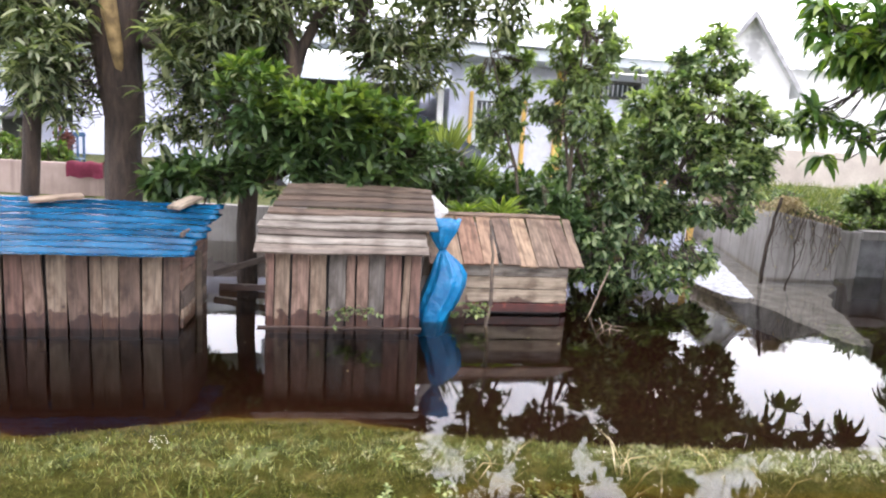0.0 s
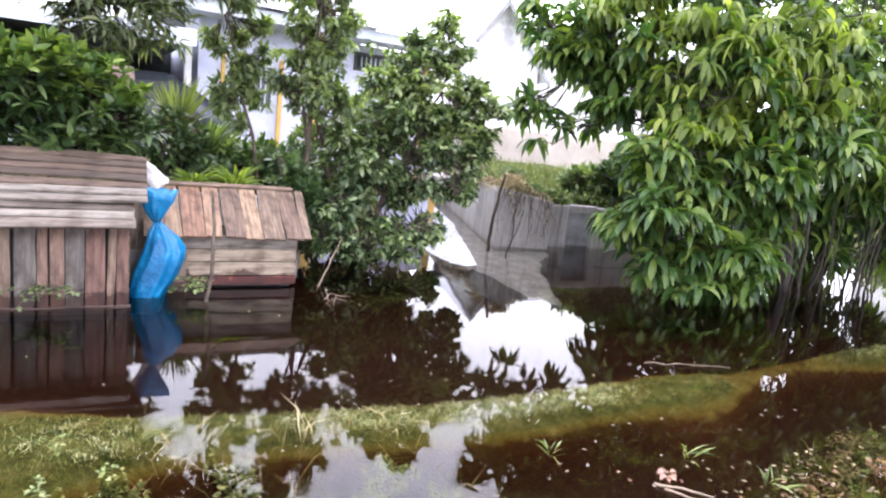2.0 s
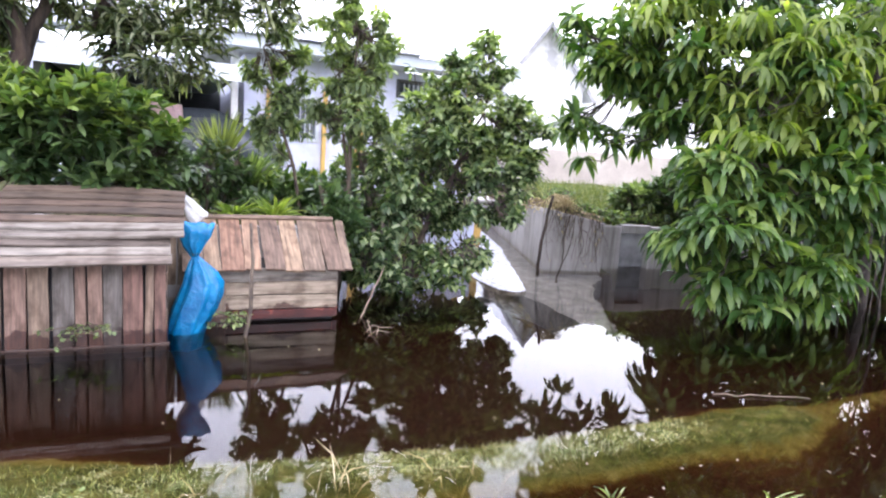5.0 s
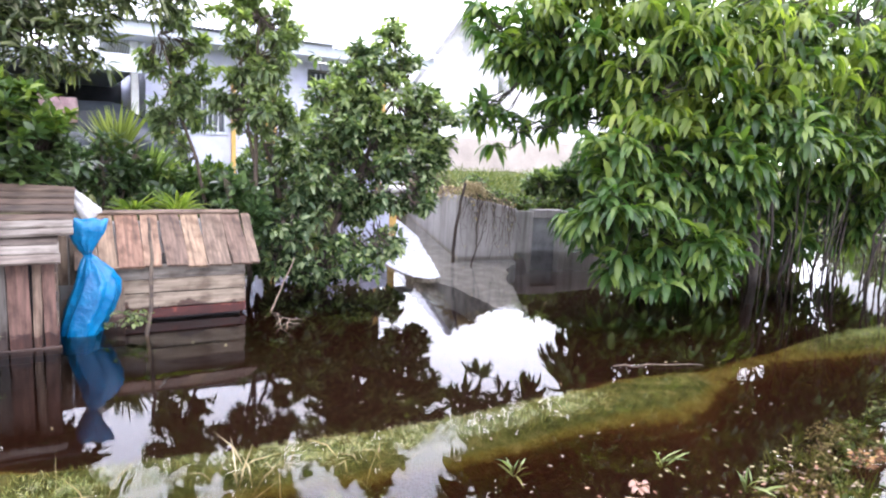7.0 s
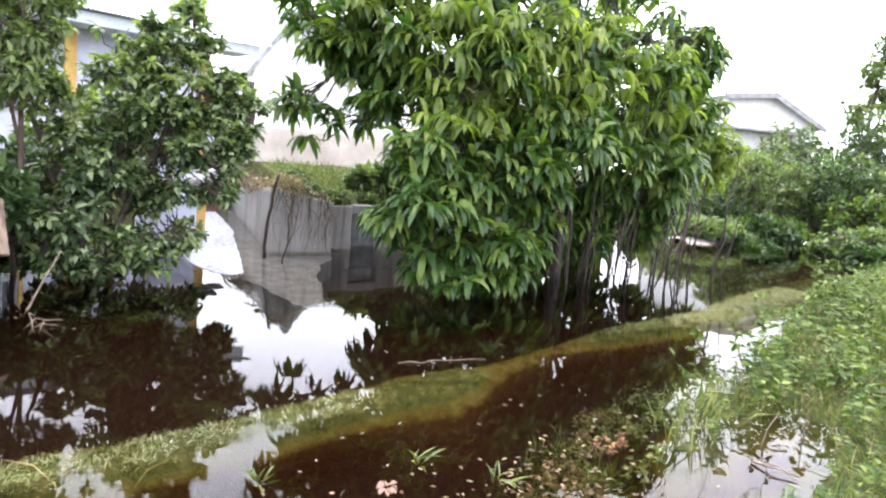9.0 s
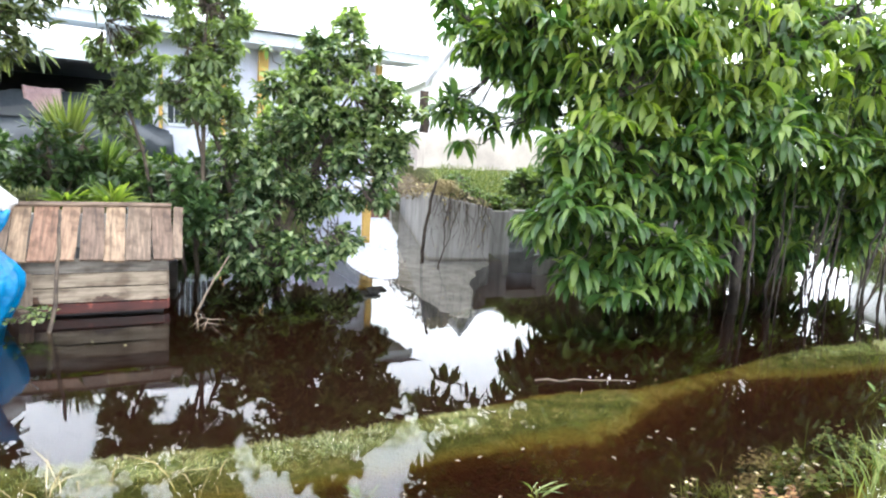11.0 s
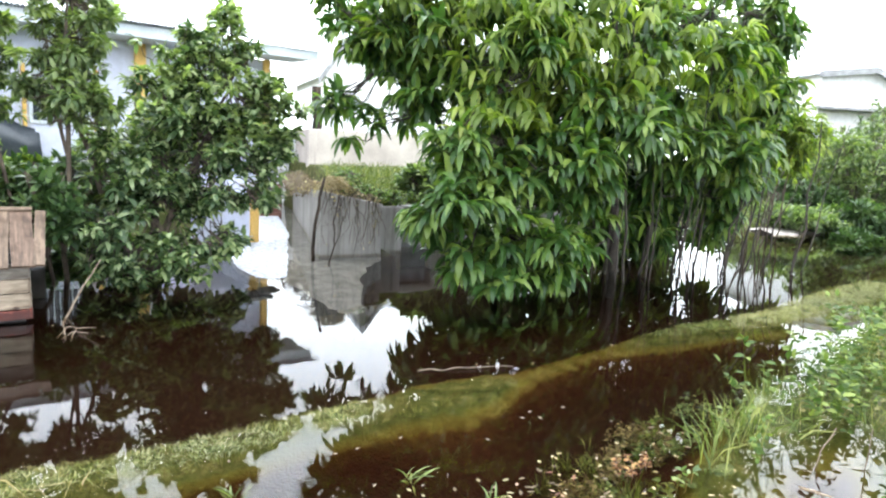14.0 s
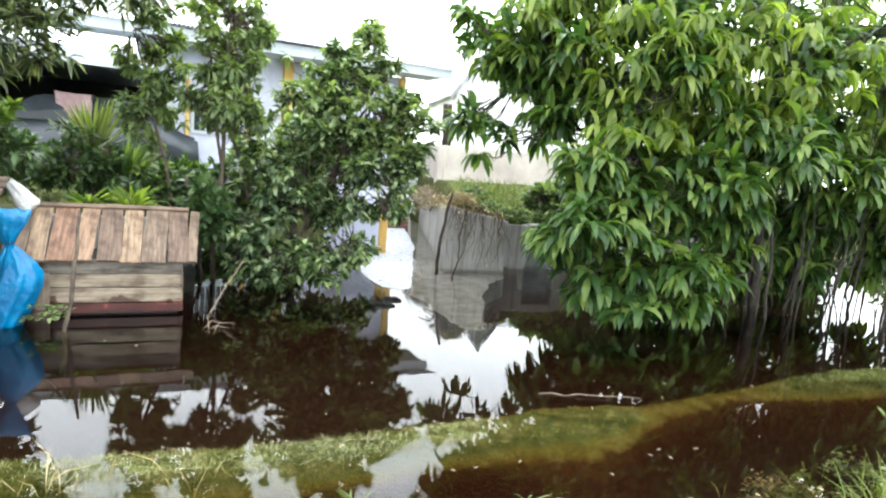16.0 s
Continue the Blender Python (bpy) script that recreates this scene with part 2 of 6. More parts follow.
def leafy(name, shade, mid, light, gloss=0.4, through_light=0.25):
    """Leaves: a tone of its own for each leaf, gloss, and light through the blade."""
    m, n, l, b = material(name)
    g = n.new("ShaderNodeNewGeometry")
    c = ramp(n, l, g.outputs["Random Per Island"], [(0.0, shade), (0.55, mid), (1.0, light)])
    patch = noise_of(n, l, 1.3, 2, stretched(n, l, (1, 1, 1)))
    c = mixed(n, l, ramp(n, l, patch, [(0.35, (0, 0, 0)), (0.65, (0.6, 0.6, 0.6))]), c, mixed(n, l, 1.0, c, (1.25, 1.2, 0.8), "MULTIPLY"))
    l.new(c, b.inputs["Base Color"])
    b.inputs["Roughness"].default_value = gloss
    b.inputs["Specular IOR Level"].default_value = 0.35
    t = n.new("ShaderNodeBsdfTranslucent")
    l.new(mixed(n, l, 1.0, c, (1.3, 1.5, 0.5), "MULTIPLY"), t.inputs["Color"])
    x = n.new("ShaderNodeMixShader")
    x.inputs[0].default_value = through_light
    l.new(b.outputs[0], x.inputs[1])
    l.new(t.outputs[0], x.inputs[2])
    l.new(x.outputs[0], n["Material Output"].inputs["Surface"])
    return m


def plain(name, a, b_, scale=3.0, rough=0.7, bump=0.3, metal=0.0, fine=40.0, dist=0.005):
    """A surface that varies between two tones at two scales, with fine relief."""
    m, n, l, b = material(name)
    v = stretched(n, l, (1, 1, 1))
    big, small = noise_of(n, l, scale, 5, v), noise_of(n, l, fine, 4, v)
    c = ramp(n, l, big, [(0.35, a), (0.65, b_)])
    c = mixed(n, l, 0.35, c, ramp(n, l, small, [(0.3, (0.55, 0.55, 0.55)), (0.7, (1.2, 1.2, 1.2))]), "MULTIPLY")
    l.new(c, b.inputs["Base Color"])
    b.inputs["Roughness"].default_value, b.inputs["Metallic"].default_value = rough, metal
    bumped(n, l, b, small, bump, dist)
    return m


def streaked(name, a, b_, stain, rough=0.85, amount=0.8):
    """Painted or bare masonry: blotches, and stains that run down it here and there."""
    m, n, l, b = material(name)
    v = stretched(n, l, (1, 1, 1))
    big, mid, small = noise_of(n, l, 0.9, 5, v), noise_of(n, l, 6.0, 6, v, 0.65), noise_of(n, l, 60, 3, v)
    runs = noise_of(n, l, 1.0, 7, stretched(n, l, (6.5, 6.5, 0.4)), 0.75)
    c = ramp(n, l, big, [(0.3, a), (0.7, b_)])
    c = mixed(n, l, ramp(n, l, runs, [(0.48, (0, 0, 0)), (0.74, (amount, amount, amount))]), c, stain)
    c = mixed(n, l, 0.5, c, ramp(n, l, mid, [(0.3, (0.72, 0.71, 0.69)), (0.62, (1.1, 1.1, 1.1))]), "MULTIPLY")
    l.new(c, b.inputs["Base Color"])
    b.inputs["Roughness"].default_value = rough
    bumped(n, l, b, small, 0.25, 0.004)
    return m


BOARD_TINT = ((0.72, 0.56, 0.5), (1.15, 0.98, 0.84), (0.9, 0.6, 0.55), (0.72, 0.75, 0.8), (1.4, 1.25, 1.1), (0.6, 0.53, 0.51), (1.05, 0.86, 0.74), (1.15, 0.88, 0.8))
WALL_BOARD = wood("weathered_wall_board", (0.055, 0.046, 0.037), (0.225, 0.19, 0.15), BOARD_TINT)
GREY_BOARD = wood("grey_roof_board", (0.056, 0.05, 0.042), (0.2, 0.18, 0.15), ((0.6, 0.52, 0.48), (1.1, 1.05, 1.02), (0.8, 0.7, 0.66), (1.25, 1.22, 1.2), (0.95, 0.85, 0.8)))
BROWN_BOARD = wood("brown_roof_board", (0.032, 0.025, 0.018), (0.112, 0.088, 0.064), ((0.75, 0.66, 0.6), (1.05, 0.95, 0.88), (1.2, 1.02, 0.94), (0.65, 0.6, 0.57), (1.45, 1.3, 1.22)))
FRESH_BOARD = wood("pale_roof_board", (0.06, 0.047, 0.035), (0.31, 0.25, 0.188), ((0.62, 0.5, 0.45), (1.2, 1.02, 0.84), (0.95, 0.66, 0.54), (1.4, 1.34, 1.25), (0.72, 0.62, 0.55), (1.15, 0.9, 0.74)))
PALE_BOARD = wood("bleached_wall_board", (0.1, 0.084, 0.062), (0.31, 0.265, 0.205), ((0.8, 0.72, 0.66), (1.15, 1.08, 1.0), (1.0, 0.86, 0.76)))
RED_BOARD = wood("red_brown_board", (0.18, 0.06, 0.045), (0.3, 0.11, 0.08), BOARD_TINT)
BLUE_TIN = plain("blue_painted_tin", (0.001, 0.055, 0.13), (0.006, 0.13, 0.27), 3.0, 0.24, 0.3, fine=30, dist=0.008)
TARP = plain("blue_plastic_sheet", (0.0, 0.09, 0.23), (0.004, 0.18, 0.38), 7.0, 0.3, 0.6, fine=16, dist=0.03)


def bark(name):
    """Dark ridged bark, the ridges running up the trunk, with paler ochre streaks."""
    m, n, l, b = material(name)
    v = stretched(n, l, (5, 5, 0.9))
    ridge, big = noise_of(n, l, 3.0, 7, v, 0.7), noise_of(n, l, 1.6, 4, stretched(n, l, (1.6, 1.6, 0.5)))
    c = ramp(n, l, ridge, [(0.35, (0.012, 0.008, 0.006)), (0.55, (0.045, 0.03, 0.02)), (0.75, (0.078, 0.053, 0.033))])
    c = mixed(n, l, ramp(n, l, big, [(0.5, (0, 0, 0)), (0.7, (0.6, 0.6, 0.6))]), c, mixed(n, l, 1.0, c, (1.7, 1.35, 0.95), "MULTIPLY"))
    l.new(c, b.inputs["Base Color"])
    b.inputs["Roughness"].default_value = 0.9
    bumped(n, l, b, ridge, 1.0, 0.04)
    return m


BARK = bark("dark_bark")
OCHRE = plain("ochre_lit_strip", (0.12, 0.08, 0.03), (0.32, 0.22, 0.09), 9.0, 0.85, 0.6)
CHAIR = plain("faded_blue_plastic", (0.02, 0.06, 0.13), (0.04, 0.1, 0.19), 9.0, 0.5, 0.3)
TWIG = plain("grey_brown_twig", (0.07, 0.05, 0.035), (0.15, 0.115, 0.08), 12.0, 0.9, 0.4)
MANGO_STEM = plain("dark_mango_stem", (0.018, 0.014, 0.01), (0.05, 0.038, 0.028), 12.0, 0.85, 0.5)
STEM = plain("brown_stem", (0.04, 0.028, 0.02), (0.1, 0.075, 0.05), 12.0, 0.85, 0.5)
DEAD = plain("dry_twig", (0.12, 0.09, 0.06), (0.25, 0.19, 0.13), 12.0, 0.9, 0.4)
MANGO = leafy("mango_leaf", (0.018, 0.046, 0.012), (0.058, 0.115, 0.027), (0.17, 0.23, 0.055), 0.36, 0.4)
GLOSSY = leafy("dark_glossy_leaf", (0.02, 0.042, 0.016), (0.046, 0.085, 0.03), (0.11, 0.16, 0.065), 0.33, 0.28)
BRIGHT = leafy("bright_leaf", (0.028, 0.06, 0.012), (0.075, 0.13, 0.026), (0.2, 0.26, 0.055), 0.5, 0.3)
SHRUBBY = leafy("grey_glossy_leaf", (0.028, 0.05, 0.024), (0.085, 0.13, 0.062), (0.31, 0.37, 0.21), 0.25, 0.42)
STRAPPY = leafy("grey_strap_leaf", (0.035, 0.05, 0.03), (0.1, 0.125, 0.075), (0.34, 0.36, 0.26), 0.26, 0.4)
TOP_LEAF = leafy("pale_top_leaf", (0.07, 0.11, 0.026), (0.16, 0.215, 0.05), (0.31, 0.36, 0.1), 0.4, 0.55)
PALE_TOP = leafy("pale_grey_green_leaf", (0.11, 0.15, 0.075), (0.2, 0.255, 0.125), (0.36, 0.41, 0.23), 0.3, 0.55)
MAROON = leafy("maroon_leaf", (0.04, 0.01, 0.014), (0.1, 0.03, 0.035), (0.2, 0.08, 0.08), 0.5, 0.2)
DULL = leafy("grey_green_leaf", (0.05, 0.08, 0.036), (0.12, 0.165, 0.075), (0.25, 0.3, 0.15), 0.35, 0.42)
WEEDY = leafy("bank_weed_leaf", (0.03, 0.06, 0.012), (0.08, 0.13, 0.024), (0.21, 0.26, 0.07), 0.6, 0.3)
GRASS = leafy("grass_blade", (0.05, 0.075, 0.018), (0.11, 0.14, 0.035), (0.24, 0.25, 0.1), 0.55, 0.3)
TURF = leafy("drowned_turf_blade", (0.035, 0.055, 0.012), (0.1, 0.125, 0.03), (0.33, 0.33, 0.15), 0.45, 0.25)
BLEACHED = leafy("bleached_grass_tip", (0.13, 0.135, 0.065), (0.24, 0.24, 0.13), (0.42, 0.4, 0.27), 0.6, 0.25)
STRAW = leafy("dry_grass", (0.2, 0.15, 0.08), (0.34, 0.27, 0.16), (0.5, 0.42, 0.28), 0.7, 0.2)
CONCRETE = streaked("stained_concrete", (0.215, 0.203, 0.188), (0.345, 0.328, 0.305), (0.07, 0.06, 0.046))
PALE_WALL = streaked("pale_blue_wall", (0.58, 0.61, 0.76), (0.68, 0.7, 0.83), (0.56, 0.57, 0.6), 0.8, 0.4)
WHITE_WALL = streaked("white_wall", (0.76, 0.76, 0.75), (0.84, 0.84, 0.83), (0.5, 0.48, 0.45), 0.85, 0.4)


def mouldy():
    """White plaster with a black patch of mould under the ridge."""
    m, n, l, b = material("mouldy_white_wall")
    v = stretched(n, l, (1, 1, 1))
    base = ramp(n, l, noise_of(n, l, 0.8, 5, v), [(0.35, (0.82, 0.82, 0.81)), (0.65, (0.89, 0.89, 0.88))])
    away = n.new("ShaderNodeVectorMath")
    away.operation = "DISTANCE"
    l.new(stretched(n, l, (1.5, 0.0, 0.5)), away.inputs[0])
    away.inputs[1].default_value = (2.0, 0.0, 1.95)
    rag = n.new("ShaderNodeMath")
    rag.operation = "MULTIPLY_ADD"
    l.new(noise_of(n, l, 5, 6, v), rag.inputs[0])
    rag.inputs[1].default_value = 0.9
    l.new(away.outputs["Value"], rag.inputs[2])
    l.new(mixed(n, l, ramp(n, l, rag.outputs[0], [(0.6, (0.7, 0.7, 0.7)), (0.85, (0, 0, 0))]), base, (0.3, 0.3, 0.3)), b.inputs["Base Color"])
    b.inputs["Roughness"].default_value = 0.85
    return m


MOULDY = mouldy()
BEIGE_WALL = plain("beige_wall", (0.46, 0.4, 0.35), (0.64, 0.58, 0.51), 1.6, 0.85, 0.3)
TAN_WALL = streaked("tan_porch_wall", (0.26, 0.19, 0.16), (0.36, 0.28, 0.24), (0.16, 0.12, 0.1))
BAG = plain("woven_white_bag", (0.42, 0.42, 0.4), (0.66, 0.65, 0.62), 9.0, 0.8, 0.6, fine=55, dist=0.01)
YELLOW = plain("yellow_paint", (0.6, 0.37, 0.09), (0.72, 0.47, 0.13), 4.0, 0.6, 0.2)
ROOF_TIN = plain("grey_roof_tin", (0.5, 0.52, 0.54), (0.68, 0.7, 0.72), 3.0, 0.45, 0.2)
FASCIA = plain("pale_fascia", (0.5, 0.55, 0.58), (0.62, 0.66, 0.68), 3.0, 0.6, 0.2)
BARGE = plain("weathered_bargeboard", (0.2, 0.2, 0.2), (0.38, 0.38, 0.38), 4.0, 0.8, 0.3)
# Near-black for tyres and porch roof; in the huts it stands for shade.
DARK = plain("near_black_and_inner_shade", (0.02, 0.02, 0.022), (0.04, 0.038, 0.036), 3.0, 0.8, 0.2)

WEED = leafy("pale_weed_leaf", (0.07, 0.1, 0.03), (0.15, 0.19, 0.07), (0.36, 0.39, 0.2), 0.5, 0.3)
DEADLEAF = leafy("rotting_leaf", (0.08, 0.035, 0.018), (0.16, 0.075, 0.04), (0.34, 0.22, 0.15), 0.5, 0.15)
PALM = leafy("pale_palm_leaf", (0.08, 0.1, 0.035), (0.16, 0.19, 0.07), (0.28, 0.31, 0.14), 0.45, 0.35)
DRYGREEN = leafy("fading_weed_leaf", (0.05, 0.05, 0.016), (0.1, 0.1, 0.035), (0.22, 0.2, 0.09), 0.6, 0.25)
RUSTY = leafy("rust_brown_leaf", (0.06, 0.024, 0.01), (0.13, 0.06, 0.025), (0.3, 0.18, 0.08), 0.6, 0.2)
DRYWEED = leafy("withered_weed_leaf", (0.06, 0.04, 0.02), (0.12, 0.09, 0.05), (0.24, 0.21, 0.12), 0.6, 0.2)
BRICK = plain("dark_brick", (0.11, 0.05, 0.035), (0.2, 0.1, 0.07), 6.0, 0.85, 0.5)
CAR_PAINT = plain("dark_car_paint", (0.035, 0.042, 0.05), (0.055, 0.065, 0.075), 2.0, 0.25, 0.02)
PINK = plain("pink_cloth", (0.66, 0.44, 0.46), (0.8, 0.6, 0.6), 6.0, 0.85, 0.3)
CRIMSON = plain("crimson_cloth", (0.17, 0.02, 0.045), (0.27, 0.04, 0.08), 6.0, 0.85, 0.3)
SAND = plain("pale_sand", (0.22, 0.19, 0.165), (0.42, 0.38, 0.34), 8.0, 0.9, 0.5)
# Dark tone of the vent frame, and painted shade in carport and porch.
CARPORT = plain("dark_frame_and_roofed_shade", (0.05, 0.055, 0.05), (0.1, 0.1, 0.09), 3.0, 0.8, 0.2)


def ground_material():
    """Turf on what stands near the water's surface, silted peat where it lies deeper, tinted by depth for the light the
    water absorbs.
    """
    m, n, l, b = material("turf_peat_and_depth_tint")
    v = stretched(n, l, (1, 1, 1))
    big, mid, small = noise_of(n, l, 0.9, 5, v), noise_of(n, l, 9, 6, v), noise_of(n, l, 70, 5, v)
    turf = ramp(n, l, mid, [(0.3, (0.026, 0.036, 0.009)), (0.52, (0.072, 0.08, 0.024)), (0.75, (0.17, 0.16, 0.07))])
    mud = ramp(n, l, small, [(0.3, (0.05, 0.035, 0.02)), (0.7, (0.14, 0.1, 0.06))])
    c = mixed(n, l, ramp(n, l, big, [(0.55, (0, 0, 0)), (0.8, (0.7, 0.7, 0.7))]), turf, mud)
    sep = n.new("ShaderNodeSeparateXYZ")
    l.new(v, sep.inputs[0])
    depth = n.new("ShaderNodeMapRange")
    depth.inputs[1].default_value, depth.inputs[2].default_value = -0.3, 0.0
    l.new(sep.outputs[2], depth.inputs[0])
    jitter = n.new("ShaderNodeMath")
    jitter.operation = "MULTIPLY_ADD"
    l.new(mid, jitter.inputs[0])
    jitter.inputs[1].default_value = 0.16
    l.new(depth.outputs[0], jitter.inputs[2])
    # Ramp by depth: the brown water's absorption of light, painted on the bed.
    depth_tint = ramp(n, l, jitter.outputs[0], [(0.12, (0.012, 0.0026, 0.0008)), (0.6, (0.022, 0.005, 0.0012)), (0.78, (0.034, 0.013, 0.002)), (0.9, (0.15, 0.11, 0.018))])
    c = mixed(n, l, ramp(n, l, jitter.outputs[0], [(0.8, (0, 0, 0)), (0.95, (1, 1, 1))]), depth_tint, c)
    l.new(mixed(n, l, 0.5, c, ramp(n, l, small, [(0.3, (0.4, 0.4, 0.4)), (0.7, (1.5, 1.5, 1.4))]), "MULTIPLY"), b.inputs["Base Color"])
    b.inputs["Roughness"].default_value = 0.75
    b.inputs["Specular IOR Level"].default_value = 0.08
    bumped(n, l, b, small, 0.8, 0.02)
    return m


def water_material():
    """Still flood water stained by peat: it mirrors the sky and lets the bed show through."""
    m, n, l, b = material("peat_brown_flood_water")
    v = stretched(n, l, (1, 1, 1))
    clear = n.new("ShaderNodeBsdfTransparent")
    clear.inputs["Color"].default_value = (0.9, 0.83, 0.69, 1)
    gloss = n.new("ShaderNodeBsdfGlossy")
    gloss.inputs["Color"].default_value, gloss.inputs["Roughness"].default_value = (1, 1, 1, 1), 0.004
    film = n.new("ShaderNodeFresnel")
    film.inputs["IOR"].default_value = 1.34
    bump = n.new("ShaderNodeBump")
    bump.inputs["Strength"].default_value, bump.inputs["Distance"].default_value = 0.018, 0.02
    l.new(noise_of(n, l, 5.0, 3, v), bump.inputs["Height"])
    l.new(bump.outputs[0], gloss.inputs["Normal"])
    x = n.new("ShaderNodeMixShader")
    l.new(film.outputs[0], x.inputs[0])
    l.new(clear.outputs[0], x.inputs[1])
    l.new(gloss.outputs[0], x.inputs[2])
    l.new(x.outputs[0], n["Material Output"].inputs["Surface"])
    n.remove(b)
    return m


GROUND, WATER = ground_material(), water_material()

# ---- ground and water ----
YARD = pose(0, 0, 0, 0, 0, 11)  # the huts and houses stand square to this turn
VERGE = [(-6, 2.3, 0.6), (-3, 2.4, 0.6), (-2.0, 2.4, 0.4), (-1.2, 2.56, 0.62), (-0.6, 2.68, 0.58), (0.0, 2.78, 0.36), (0.7, 2.84, 0.3), (1.5, 2.88, 0.31), (2.1, 2.98, 0.33),
         (2.7, 3.15, 0.32), (3.3, 3.28, 0.4), (3.75, 3.43, 0.26), (4.7, 3.76, 0.18), (6.0, 3.97, 0.26), (7.3, 4.08, 0.34), (9.6, 4.7, 0.5), (13, 5.2, 0.8)]
BANK = [(2.9, 1.2), (3.4, 1.75), (3.9, 2.15), (4.7, 2.65), (6.0, 3.0), (8.5, 3.9), (11.4, 4.7), (15, 5.6), (40, 12)]


def smooth(a, b, x):
    f = np.clip((x - a) / (b - a), 0, 1)
    return f * f * (3 - 2 * f)


def lumpy(x, y, s, seed=0.0):
    """Soft irregular relief, from -1 to 1, of size s."""
    a = np.sin(x / s + 1.7 * np.sin(y / s * 0.8 + seed)) * np.cos(y / s * 1.1 + 1.3 * np.sin(x / s * 0.7 + 2 * seed))
    b = np.sin(2.3 * x / s + seed + 1.1 * np.cos(1.9 * y / s)) * np.cos(2.1 * y / s - seed)
    return 0.65 * a + 0.35 * b


def pool_span(x, y):
    """How far out from the middle of the pool in the weedy bank, 1 at its edge."""
    a, b = x - 4.35, y - 1.66
    return np.sqrt(((0.965 * a + 0.26 * b) / 1.1) ** 2 + ((-0.26 * a + 0.965 * b) / 0.26) ** 2)


def ground_height(x, y):
    x, y = np.asarray(x, float), np.asarray(y, float)
    u, v = 0.9816 * x + 0.1908 * y, -0.1908 * x + 0.9816 * y
    vx, vy, vw = np.array(VERGE).T
    off = (y - np.interp(x, vx, vy)) / np.interp(x, vx, vw)
    off = np.where(off < 0, off * (1 + 0.7 * smooth(-0.3, 0.4, x) * smooth(3.2, 2.4, x)), off)
    z = -0.3 + 0.298 * np.exp(-(np.abs(off) ** 2.6) * 0.34) * (1 - 0.24 * smooth(3.6, 4.1, x) * smooth(5.8, 4.8, x) - 0.085 * smooth(2.6, 3.1, x) * smooth(4.1, 3.6, x) * (1 + 0.6 * lumpy(x, y, 0.09, 6)))
    z = z + 0.004 * lumpy(x, y, 0.13, 1) + 0.004 * lumpy(x, y, 0.037, 2) + 0.004 * lumpy(x, y, 0.017, 8)
    # the near bank and the weedy bank on the other side of the open water
    bx, by = np.array(BANK).T
    in_bank = smooth(-0.25, 0.35, np.interp(x, bx, by, left=-9) - y) * (x > 2.5)
    pool = np.exp(-(pool_span(x, y) ** 2))
    z = np.maximum(z, -0.3 + in_bank * (0.295 + 0.04 * lumpy(x, y, 0.23, 3) + 0.04 * smooth(0.2, 1.0, np.interp(x, bx, by, left=-9) - y) + 0.22 * smooth(5.5, 10, x) - 0.12 * pool))
    z = np.maximum(z, -0.3 + 0.38 * smooth(1.9, 0.9, y) * np.maximum(smooth(3.4, 2.4, x), smooth(1.0, 0.5, y)) + 0.01 * lumpy(x, y, 0.2, 4))
    # the raised garden behind the huts
    front = np.where(u < -0.5, 99.0, np.where(u < 1.7, 6.2, 7.3))
    bed = smooth(0.0, 0.06, v - front) * smooth(2.2, 2.1, u)
    z = np.maximum(z, -0.3 + bed * (0.93 + 0.04 * lumpy(x, y, 0.3, 5)))
    yard = smooth(8.6, 8.66, v) * smooth(4.65, 4.45, u)
    z = np.maximum(z, -0.3 + yard * 0.75)
    # the mound behind the low wall
    side = np.interp(y, [8.0, 12.5], [3.9, 4.6])
    mound = smooth(0.0, 0.2, x - side) * smooth(0.0, 0.25, y - np.interp(x, [3.5, 4.6, 4.9, 5.0, 5.45, 5.55, 9], [8.1, 8.12, 8.2, 8.7, 8.75, 8.35, 9.0])) * smooth(11.5, 8.5, x)
    z = np.maximum(z, -0.3 + mound * (0.95 + 0.3 * smooth(8.4, 11.0, y) + 0.05 * lumpy(x, y, 0.4, 6)))
    # the far bank and the land behind everything
    far = smooth(0, 2.5, y - np.interp(x, [9, 12, 14, 18, 60], [11, 8.4, 8.0, 8.2, 14]))
    z = np.maximum(z, -0.3 + far * (0.36 + 0.25 * smooth(0, 8, y - 10)) * smooth(8, 11, x))
    z = np.maximum(z, -0.3 + 0.7 * smooth(13.5, 16, y))
    z = np.maximum(z, -0.3 + 0.6 * smooth(-5, -9, y))
    z = np.maximum(z, -0.3 + 0.6 * smooth(-14, -20, x))
    return np.maximum(z, -0.3 + 0.7 * smooth(30, 45, x))


def steps(*spans):
    out = [spans[0][0]]
    for a, b, s in spans:
        out += list(np.linspace(a, b, max(2, int(round((b - a) / s)) + 1))[1:])
    return np.array(out)


